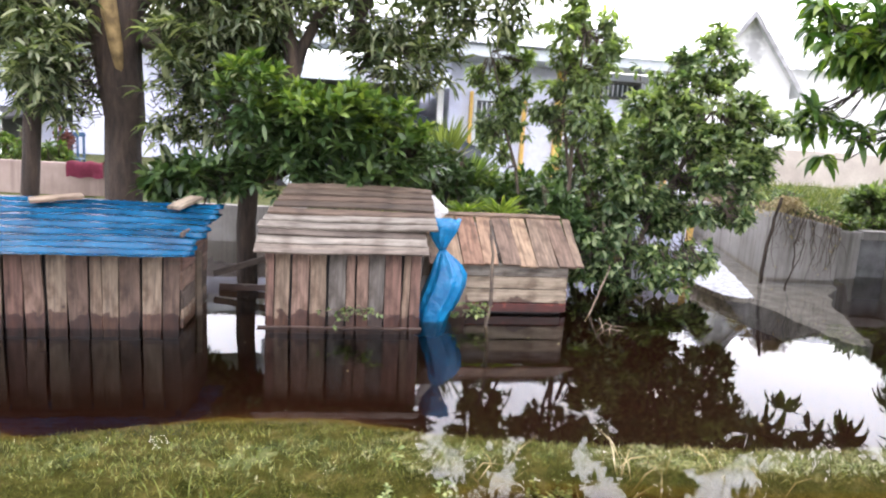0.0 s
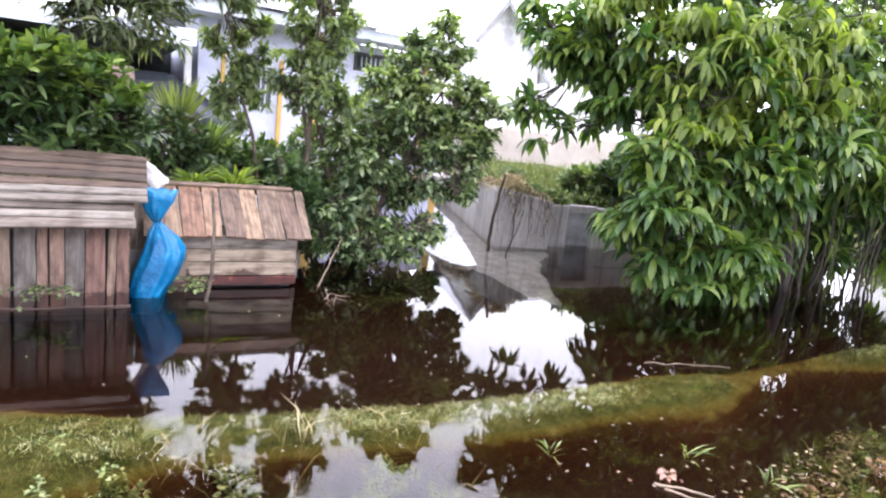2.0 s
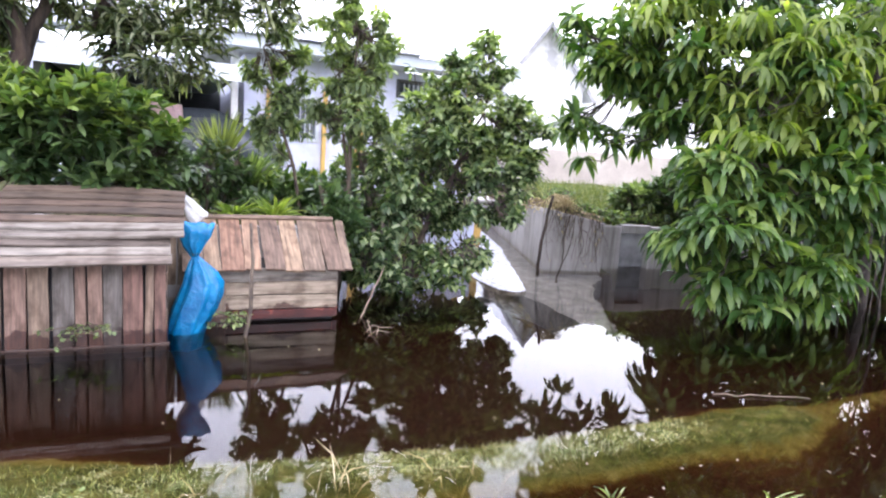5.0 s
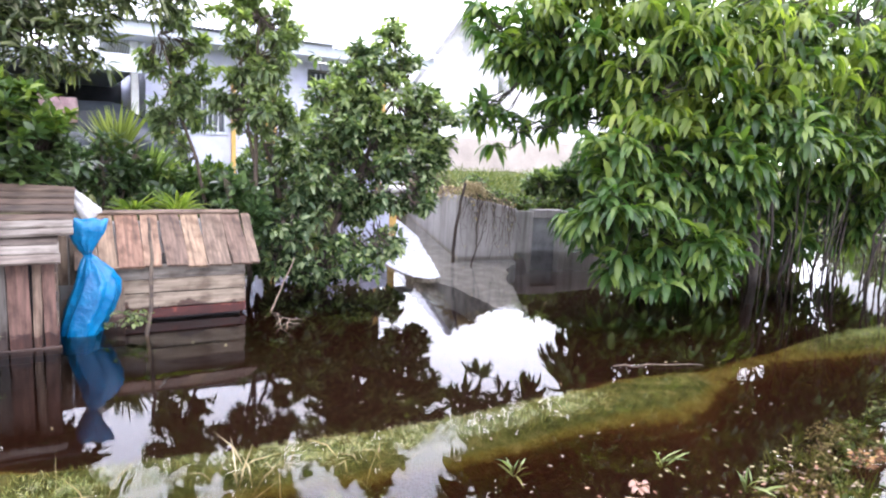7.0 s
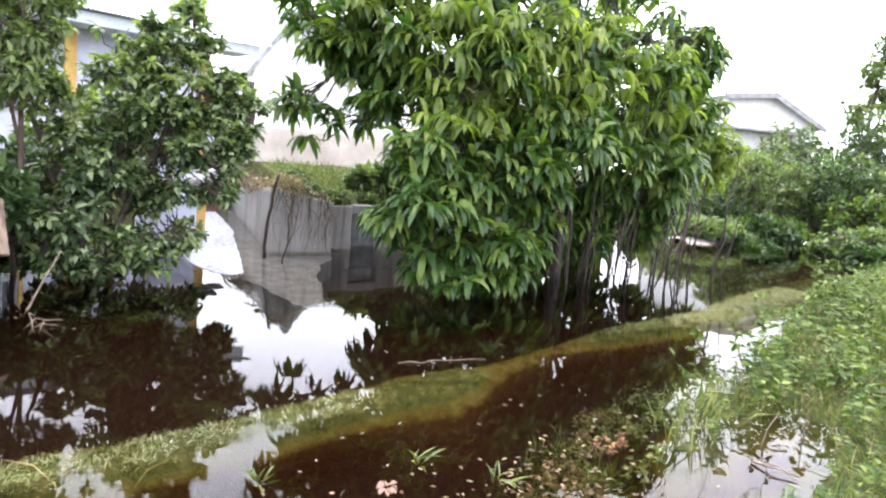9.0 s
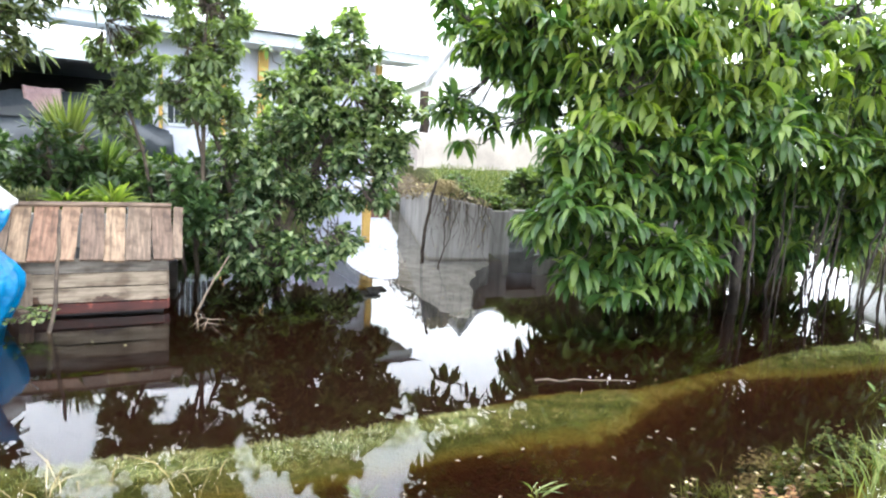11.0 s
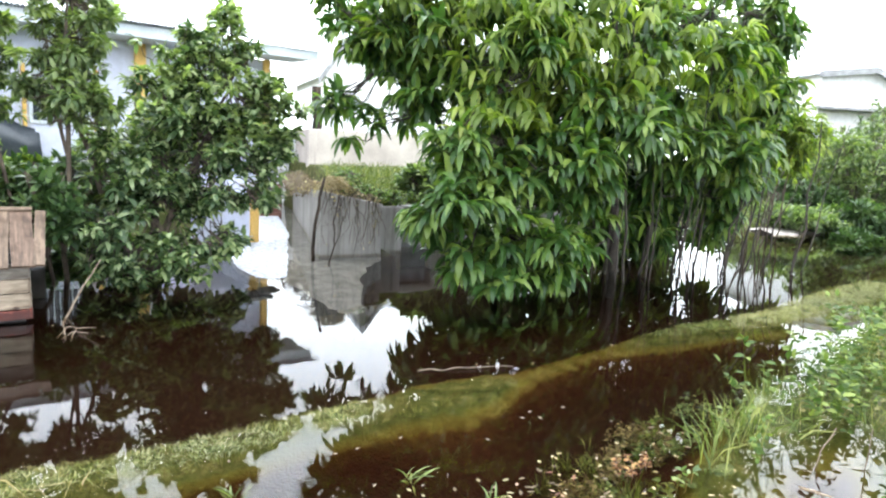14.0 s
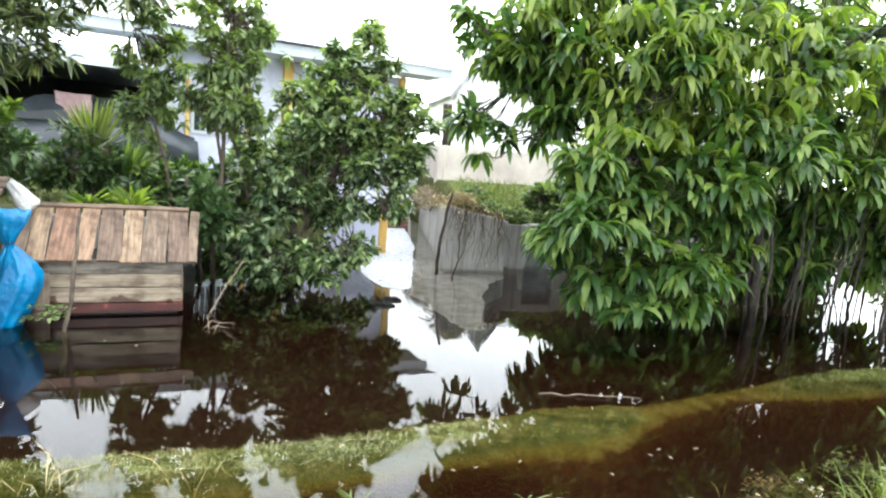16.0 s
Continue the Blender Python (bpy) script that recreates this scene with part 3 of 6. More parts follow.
def ground_sheet():
    xs = steps((-900, -60, 80), (-60, -8, 2), (-8, -3, 0.12), (-3, 6, 0.035), (6, 12, 0.1), (12, 40, 1), (40, 900, 60))
    ys = steps((-900, -60, 80), (-60, -4, 2), (-4, 1.4, 0.2), (1.4, 4.3, 0.035), (4.3, 9.5, 0.12), (9.5, 20, 0.5), (20, 60, 3), (60, 900, 60))
    gx, gy = np.meshgrid(xs, ys)
    v = np.stack([gx, gy, ground_height(gx, gy)], -1).reshape(-1, 3)
    w, h = len(xs), len(ys)
    a = (np.arange(h - 1)[:, None] * w + np.arange(w - 1)[None]).ravel()
    me = bpy.data.meshes.new("ground")
    me.from_pydata(v.tolist(), [], np.stack([a, a + 1, a + w + 1, a + w], 1).tolist())
    return tagged(part("ground", me, GROUND, smooth=True), "muddy ground with patchy drowned turf", "ground", kind="structure")


ground_sheet()
bm = bmesh.new()
bm.faces.new([bm.verts.new(p) for p in ((-60, -30, 0), (60, -30, 0), (60, 40, 0), (-60, 40, 0))])
tagged(part("water", bm, WATER), "still peat-brown flood water mirroring the sky", "water", kind="structure")


def shore():
    """A pale muddy lip along the far bank."""
    rs = np.random.RandomState(3)
    bm = bmesh.new()
    rows = []
    for i in range(60):
        f = i / 59
        x, y = 13.9 + 3.8 * f, 9.4 - 0.1 * f + 0.12 * math.sin(9 * f) + 0.05 * math.sin(31 * f)
        rows.append([bm.verts.new((x + rs.uniform(-0.04, 0.04), y + o * (0.6 + 0.4 * math.sin(13 * f + o)) + rs.uniform(-0.05, 0.05), z + rs.uniform(-0.01, 0.015))) for o, z in ((-0.5, -0.05), (-0.25, 0.02), (0.0, 0.05), (0.3, 0.07), (0.7, -0.02))])
    for a, b in zip(rows, rows[1:]):
        for k in range(4):
            bm.faces.new((a[k], b[k], b[k + 1], a[k + 1]))
    bmesh.ops.recalc_face_normals(bm, faces=bm.faces)
    tagged(part("shore", bm, SAND, smooth=True), "pale muddy shore of the far bank", "shore", kind="structure")


shore()


# Bed tone lifted so the garden wall's reflection above it looks brighter.
PALED_BED = plain("paled_concrete_bed", (0.12, 0.135, 0.17), (0.26, 0.28, 0.34), 6.0, 0.9, 0.6, fine=26, dist=0.02)


# White that paints the channel's bright water into the sand.
GLARE_SAND = plain("glare_white_sand", (0.22, 0.23, 0.25), (0.58, 0.59, 0.62), 16.0, 0.6, 0.6, fine=50, dist=0.02)


def ragged_slab(edge, z0, z1, cuts_, rough, seed):
    """A flat slab on an outline whose sides are broken up unevenly."""
    r = random.Random(seed)
    ring = []
    for (ax, ay), (bx, by) in zip(edge, edge[1:] + edge[:1]):
        for k in range(cuts_):
            ring.append((ax + (bx - ax) * k / cuts_ + r.uniform(-rough, rough), ay + (by - ay) * k / cuts_ + r.uniform(-rough, rough)))
    bm = bmesh.new()
    top = [bm.verts.new((x, y, z1)) for x, y in ring]
    foot = [bm.verts.new((x, y, z0)) for x, y in ring]
    bm.faces.new(top), bm.faces.new(foot[::-1])
    for k in range(len(ring)):
        j = (k + 1) % len(ring)
        bm.faces.new((top[k], foot[k], foot[j], top[j]))
    bmesh.ops.recalc_face_normals(bm, faces=bm.faces)
    bmesh.ops.triangulate(bm, faces=bm.faces)
    return bm


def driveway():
    """The concrete drive between the gate and the garden wall: drowned a hand deep in front and lightened to lift the
    reflections, pale sand behind painted in for the bright water.
    """
    t = thing("driveway", Matrix(), "concrete driveway and pale sand half under flood water, lightened for brighter reflections", "driveway", kind="structure")
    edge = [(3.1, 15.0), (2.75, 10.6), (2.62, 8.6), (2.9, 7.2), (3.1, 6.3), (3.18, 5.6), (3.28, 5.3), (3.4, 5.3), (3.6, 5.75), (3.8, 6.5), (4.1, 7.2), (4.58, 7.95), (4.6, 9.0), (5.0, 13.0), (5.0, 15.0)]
    part("drive_slab", ragged_slab(edge, -0.3, -0.05, 6, 0.035, 77), PALED_BED, t)
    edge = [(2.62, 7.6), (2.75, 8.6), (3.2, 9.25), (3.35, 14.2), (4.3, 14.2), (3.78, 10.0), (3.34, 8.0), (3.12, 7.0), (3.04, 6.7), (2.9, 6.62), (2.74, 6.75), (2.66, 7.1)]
    part("drive_top", ragged_slab(edge, -0.048, 0.006, 8, 0.018, 78), GLARE_SAND, t, "pale sand on the drive, also standing for bright water")


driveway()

# ---- walls ----
def wall_between(name, a, b, z0, z1, thick, mat, label, cap=None):
    """A straight wall from a to b, on the plan, with a slightly proud cap if one is given."""
    a, b = Vector((*a, 0)), Vector((*b, 0))
    turn = math.degrees(math.atan2(b.y - a.y, b.x - a.x))
    length = (b - a).length
    w = thing(name, pose(a.x, a.y, z0, 0, 0, turn), label, "wall", kind="structure")
    bm = bmesh.new()
    box(bm, 0, 0, 0, length, thick, z1 - z0, 0.008)
    part("wall_body", bm, mat, w)
    if cap:
        bm = bmesh.new()
        box(bm, -0.02, -0.03, z1 - z0 + 0.002, length + 0.02, thick + 0.03, z1 - z0 + cap, 0.008)
        part("coping", bm, CONCRETE, w)
    return w


CORNER = (3.74, 7.98)


def front_wall():
    """The garden wall's front: its top falls from the vine-grown corner towards the recess."""
    turn = math.degrees(math.atan2(0.03, 0.82))
    w = thing("wall_garden_front", pose(*CORNER, -0.3, 0, 0, turn), "stained grey concrete garden wall standing in flood water", "wall", kind="structure")
    bm = bmesh.new()
    n = 16
    r = random.Random(12)
    rings = []
    for i in range(n + 1):
        f = i / n
        top = 1.12 - 0.16 * f + (r.uniform(-0.008, 0.008) if 0 < i < n else 0)
        rings.append([bm.verts.new((0.84 * f, y, z)) for y, z in ((0, 0), (0, top - 0.012), (0.012, top), (0.128, top), (0.14, top - 0.012), (0.14, 0))])
    for p, q in zip(rings, rings[1:]):
        for k in range(6):
            bm.faces.new((p[k], q[k], q[(k + 1) % 6], p[(k + 1) % 6]))
    bm.faces.new(rings[0]), bm.faces.new(rings[-1][::-1])
    bmesh.ops.recalc_face_normals(bm, faces=bm.faces)
    part("wall_body", bm, CONCRETE, w)


front_wall()
wall_between("wall_garden_side", (4.6, 13.4), (CORNER[0] - 0.004, CORNER[1] + 0.02), -0.3, 0.76, 0.14, CONCRETE, "stained concrete wall along the flooded driveway")
wall_between("wall_garden_back", (4.59, 8.22), (4.98, 8.26), -0.3, 0.6, 0.14, CONCRETE, "grey concrete retaining wall with a dark recess")
wall_between("wall_garden_right", (5.45, 8.3), (9.5, 8.9), -0.3, 0.6, 0.14, CONCRETE, "grey concrete retaining wall past the dark recess")
wall_between("wall_garden_lintel", (4.985, 8.26), (5.445, 8.3), 0.5, 0.62, 0.14, CONCRETE, "concrete lintel over the dark recess")
wall_between("wall_garden_recess", (4.9, 8.45), (5.6, 8.52), -0.3, 0.6, 0.1, BARGE, "dark back of the recess in the garden wall")
def on_plan(u, v):
    p = YARD @ Vector((u, v, 0))
    return p.x, p.y


wall_between("wall_bed_step", on_plan(-0.48, 8.5), on_plan(-0.48, 6.22), -0.3, 0.65, 0.1, CONCRETE, "grey concrete return of the raised garden bed")
wall_between("wall_bed_front", on_plan(-0.58, 6.1), on_plan(1.68, 6.1), -0.3, 0.655, 0.1, CONCRETE, "grey concrete front of the raised garden bed")
wall_between("wall_bed_end", on_plan(1.79, 6.11), on_plan(1.79, 7.2), -0.3, 0.65, 0.1, BARGE, "grey end of the raised garden bed")
wall_between("wall_bed_corner", on_plan(1.8, 7.22), on_plan(2.2, 7.22), -0.3, 0.65, 0.1, BARGE, "grey corner of the raised garden bed")
wall_between("wall_beige_front", (4.78, 12.9), (12.5, 13.5), 0.3, 1.66, 0.16, BEIGE_WALL, "beige rendered wall on the mound")
wall_between("wall_beige_side", (5.1, 16.5), (4.775, 12.92), 0.3, 1.65, 0.16, BEIGE_WALL, "beige rendered wall along the driveway")
wall_between("wall_yard", on_plan(-12.0, 8.54), on_plan(-0.6, 8.54), -0.3, 0.47, 0.1, CONCRETE, "grey concrete edge of the yard")
wall_between("wall_driveway_end", (3.3, 14.5), (4.9, 14.6), -0.3, 1.55, 0.14, WHITE_WALL, "pale rendered wall across the end of the driveway")
wall_between("wall_gate_left", (2.3, 8.75), (3.02, 8.9), -0.3, 0.6, 0.14, PALE_WALL, "pale lilac fence wall beside the gate post")


# ---- houses ----
EYE_SIDE = Vector((0.6, 0.0, 1.45))


def set_back(m, k):
    """The same place seen from the bank, k times as far off and as large."""
    p = m.to_translation()
    return Matrix.Translation(EYE_SIDE + (p - EYE_SIDE) * k) @ m.to_3x3().to_4x4() @ Matrix.Diagonal((k, k, k, 1))


MAIN = set_back(YARD @ pose(0, 10.4, 0.3), 1.25)
LEFT = set_back(YARD @ pose(-8.5, 11.8, 0.3), 1.8)


def house_main():
    """The pale blue house: wall with window openings, yellow posts, eaves and a tin roof."""
    h = thing("house", MAIN, "pale blue single-storey house with yellow posts", "house")
    z = 2.4
    holes = [(2.15, 2.9, 1.15, 1.87), (4.17, 4.95, 1.98, 2.28)]
    bm = bmesh.new()
    x0, x1 = 1.75, 5.6
    edge = x0
    for a, b, c, d in holes:
        box(bm, edge, 0, 0, a, 0.14, z)
        box(bm, a, 0, 0, b, 0.14, c)
        box(bm, a, 0, d, b, 0.14, z)
        edge = b
    box(bm, edge, 0, 0, x1, 0.14, z)
    bmesh.ops.remove_doubles(bm, verts=bm.verts, dist=0.001)
    part("wall", bm, PALE_WALL, h)
    for q in ((x1 - 0.14, 0.142, x1, 6.998), (x0, 0.142, x0 + 0.14, 6.998), (x0, 7, x1, 7.14)):
        bm = bmesh.new()
        box(bm, q[0], q[1], 0, q[2], q[3], z)
        part("wall", bm, PALE_WALL, h)
    for paint, (a, b, c, d) in zip((FASCIA, CARPORT), holes):
        bm = bmesh.new()
        for q in ((a, c, a + 0.05, d), (b - 0.05, c, b, d), (a + 0.05, c, b - 0.05, c + 0.05), (a + 0.05, d - 0.05, b - 0.05, d)):
            box(bm, q[0], -0.03, q[1], q[2], 0.08, q[3], 0.004)
        f = part("window_frame", bm, paint, h, "pale grey window frame" if paint is FASCIA else "dark vent frame")
        bm = bmesh.new()
        box(bm, a + 0.05, 0.06, c + 0.05, b - 0.05, 0.066, d - 0.05)
        part("pane", bm, GLASS, f, "dark window glass")
        k = int((b - a) / 0.09)
        for i in range(1, k):
            bm = bmesh.new()
            x = a + 0.06 + (b - a - 0.12) * i / k
            box(bm, x - 0.007, 0.0, c + 0.06, x + 0.007, 0.014, d - 0.06)
            part("window_bar", bm, FASCIA, f)
    for x, wide, low, high in ((1.6, 0.05, 0, z), (2.1, 0.025, 0.7, 1.95), (2.98, 0.03, 0.3, 1.95), (3.57, 0.075, 0, z), (5.5, 0.045, 0, z)):
        bm = bmesh.new()
        box(bm, x - wide, -0.09, low, x + wide, -0.004, high, 0.006)
        part("post", bm, WHITE_WALL if x < 2 else YELLOW, h, "white post" if x < 2 else "yellow-painted post")
    # the open carport beside the wall, its inner shade put into the walls' dark colour
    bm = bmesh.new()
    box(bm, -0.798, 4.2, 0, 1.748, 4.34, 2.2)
    part("carport_wall", bm, CARPORT, h, "carport wall darkened for the shade inside")
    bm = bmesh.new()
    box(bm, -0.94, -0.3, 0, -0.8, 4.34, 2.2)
    part("carport_wall", bm, CARPORT, h, "carport wall darkened for the shade inside")
    bm = bmesh.new()
    box(bm, -1.0, -0.9, 1.98, 1.6, 4.3, 2.03), box(bm, -1.0, -0.94, 1.9, 1.6, -0.902, 2.12)
    part("carport_roof", bm, FASCIA, h, "pale green-grey carport roof edge")
    bm = bmesh.new()
    box(bm, -2.2, -0.75, z + 0.002, 6.1, -0.71, z + 0.16, 0.004)
    part("fascia", bm, FASCIA, h, "pale grey fascia board")
    bm = bmesh.new()
    box(bm, -2.2, -0.7, z + 0.01, 6.0, -0.004, z + 0.03)
    part("soffit", bm, FASCIA, h)
    part("roof", roof_sheet(8.6, 4.2, 18), ROOF_TIN, h, "grey corrugated tin roof").matrix_local = pose(-2.35, -0.86, z + 0.19, 15, 0, 0)
    part("roof", roof_sheet(4.8, 4.2, 18), ROOF_TIN, h, "grey corrugated tin roof").matrix_local = pose(6.25, 7.2, z + 0.19, 15, 0, 180)
    return h


def roof_sheet(wide, deep, per_metre=13, high=0.012):
    """A corrugated sheet: waves across x, running up along y."""
    n = int(wide * per_metre * 2)
    bm = bmesh.new()
    rows = []
    for y in (0, deep / 2, deep):
        rows.append([[bm.verts.new((wide * i / n, y, (high if i % 2 else -high) + t)) for i in range(n + 1)] for t in (0.0, -0.003)])
    for a, b in zip(rows, rows[1:]):
        for i in range(n):
            bm.faces.new((a[0][i], a[0][i + 1], b[0][i + 1], b[0][i]))
            bm.faces.new((a[1][i], b[1][i], b[1][i + 1], a[1][i + 1]))
    for k in (0, -1):
        for i in range(n):
            bm.faces.new((rows[k][0][i], rows[k][1][i], rows[k][1][i + 1], rows[k][0][i + 1]))
    bmesh.ops.recalc_face_normals(bm, faces=bm.faces)
    return bm


def slab(quad, thick):
    """A flat slab on four corners, thick along z."""
    bm = bmesh.new()
    q = [bm.verts.new((x, y, z + k)) for k in (0, thick) for x, y, z in quad]
    for f in ((0, 1, 2, 3), (4, 5, 6, 7), (0, 1, 5, 4), (1, 2, 6, 5), (2, 3, 7, 6), (3, 0, 4, 7)):
        bm.faces.new([q[i] for i in f])
    bmesh.ops.recalc_face_normals(bm, faces=bm.faces)
    return bm


def house_gable():
    """The tall white house behind the mound: a steep gable faces the water, the long roof runs on behind it."""
    h = thing("house", set_back(pose(5.78, 17.0, 0.2, 0, 0, -4), 1.7), "tall white gabled house with black mould under the ridge", "house")
    w, eave, ridge, deep = 2.3, 3.15, 4.78, 5.0
    bm = bmesh.new()
    end = [(0, 0), (w, 0), (w, eave), (w / 2, ridge), (0, eave)]
    a = [bm.verts.new((x, 0, z)) for x, z in end]
    b = [bm.verts.new((x, deep, z)) for x, z in end]
    bm.faces.new(a), bm.faces.new(b[::-1])
    for i in range(5):
        bm.faces.new((a[i], b[i], b[(i + 1) % 5], a[(i + 1) % 5]))
    bmesh.ops.recalc_face_normals(bm, faces=bm.faces)
    part("wall", bm, MOULDY, h)
    slope = (ridge - eave) / (w / 2)
    for s, x1 in ((-1, -0.24), (1, w + 0.24)):
        z1 = ridge - slope * (w / 2 + 0.24)
        part("roof", slab([(w / 2, -0.35, ridge + 0.02), (w / 2, deep, ridge + 0.02), (x1, deep, z1 + 0.02), (x1, -0.35, z1 + 0.02)], 0.04), ROOF_TIN, h, "pale tin roof")
        part("bargeboard", slab([(w / 2, -0.4, ridge - 0.14), (w / 2, -0.354, ridge - 0.14), (x1, -0.354, z1 - 0.14), (x1, -0.4, z1 - 0.14)], 0.16), BARGE, h, "weathered grey bargeboard")
    bm = bmesh.new()
    box(bm, w + 0.004, 0.6, 0, 9.0, deep, 3.6)
    part("wing_wall", bm, WHITE_WALL, h, "white wall of the long wing")
    part("wing_roof", slab([(w / 2 + 0.1, 2.3, ridge), (9.3, 2.3, ridge), (9.3, 0.2, 3.55), (w + 0.1, 0.2, 3.55)], 0.05), ROOF_TIN, h, "pale tin roof of the long wing")
    return h


def house_left():
    """The pale house behind the large tree."""
    h = thing("house", LEFT, "pale lilac-white house behind trees, with a barred window", "house")
    bm = bmesh.new()
    a, b, c, d = 3.95, 4.32, 1.03, 1.36
    box(bm, 0, 0, 0, a, 0.14, 2.5), box(bm, b, 0, 0, 7.4, 0.14, 2.5), box(bm, a, 0, 0, b, 0.14, c), box(bm, a, 0, d, b, 0.14, 2.5)
    bmesh.ops.remove_doubles(bm, verts=bm.verts, dist=0.001)
    part("wall", bm, PALE_WALL, h)
    bm = bmesh.new()
    box(bm, 7.26, 0.142, 0, 7.4, 5, 2.5)
    part("wall", bm, PALE_WALL, h)
    bm = bmesh.new()
    for q in ((a, c, a + 0.05, d), (b - 0.05, c, b, d), (a + 0.05, c, b - 0.05, c + 0.05), (a + 0.05, d - 0.05, b - 0.05, d)):
        box(bm, q[0], -0.03, q[1], q[2], 0.08, q[3], 0.004)
    f = part("window_frame", bm, FASCIA, h)
    bm = bmesh.new()
    box(bm, a + 0.05, 0.06, c + 0.05, b - 0.05, 0.066, d - 0.05)
    part("pane", bm, GLASS, f)
    for i in range(1, 6):
        bm = bmesh.new()
        x = a + 0.05 + 0.45 * i / 6
        box(bm, x - 0.007, 0.0, c + 0.05, x + 0.007, 0.014, d - 0.05)
        part("window_bar", bm, FASCIA, f)
    bm = bmesh.new()
    box(bm, -0.3, -0.6, 2.502, 7.6, -0.56, 2.66, 0.004)
    part("fascia", bm, FASCIA, h)
    part("roof", roof_sheet(8.2, 3.4, 9), ROOF_TIN, h, "grey corrugated tin roof").matrix_local = pose(-0.5, -0.72, 2.68, 6, 0, 0)
    # a lean-to porch roof on two posts
    bm = bmesh.new()
    box(bm, 2.2, -1.6, 1.45, 3.95, -0.01, 1.49, 0.004, pose(0, 0, 0, 5, 3, 0))
    part("porch_roof", bm, DARK, h, "dark sheet porch roof")
    # Added dark sheet: the darkness beneath the porch roof, as colour.
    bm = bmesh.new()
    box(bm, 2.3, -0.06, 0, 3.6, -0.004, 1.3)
    part("porch_wall", bm, CARPORT, h, "dark sheet standing for the shade under the porch roof")
    for x in (2.4, 3.85):
        bm = bmesh.new()
        box(bm, x - 0.04, -1.6, 0, x + 0.04, -1.52, 1.2, 0.004)
        part("porch_post", bm, WHITE_WALL, h)
    return h


def glass_material():
    m, n, l, b = material("dark_window_glass")
    b.inputs["Base Color"].default_value = (0.05, 0.06, 0.065, 1)
    b.inputs["Roughness"].default_value = 0.06
    return m


GLASS = glass_material()
house_main()
house_gable()
house_left()

# ---- the plank huts ----
def planks(parent, name, mat, spans, make, seed, thick=0.02):
    """Boards side by side: spans are (start, end) across; make(span, k) gives the length and the pose of each one."""
    for k, (a, b) in enumerate(spans):
        length, m = make((a + b) / 2, k)
        part(name, lay(board(length, b - a, thick, seed + k), Matrix()), mat[k % len(mat)] if isinstance(mat, list) else mat, parent).matrix_local = m


def cuts(a, b, widths, gap):
    """Spans from a to b whose widths follow the list, with gaps."""
    out, x, k = [], a, 0
    while x < b - 0.02:
        w = widths[k % len(widths)]
        out.append((x, min(x + w, b)))
        x += w + gap * (0.3, 1.1, 0.5, 1.6, 0.4, 0.8, 0.3)[k % 7]
        k += 1
    return out


def upright(x, y, z, turn=90, lean=0.0):
    """A board that stands on its end at z, its face to the front."""
    return pose(x, y, z, 0, lean, 0) @ Matrix(((0, 1, 0, 0), (0, 0, 1, 0), (1, 0, 0, 0), (0, 0, 0, 1)))


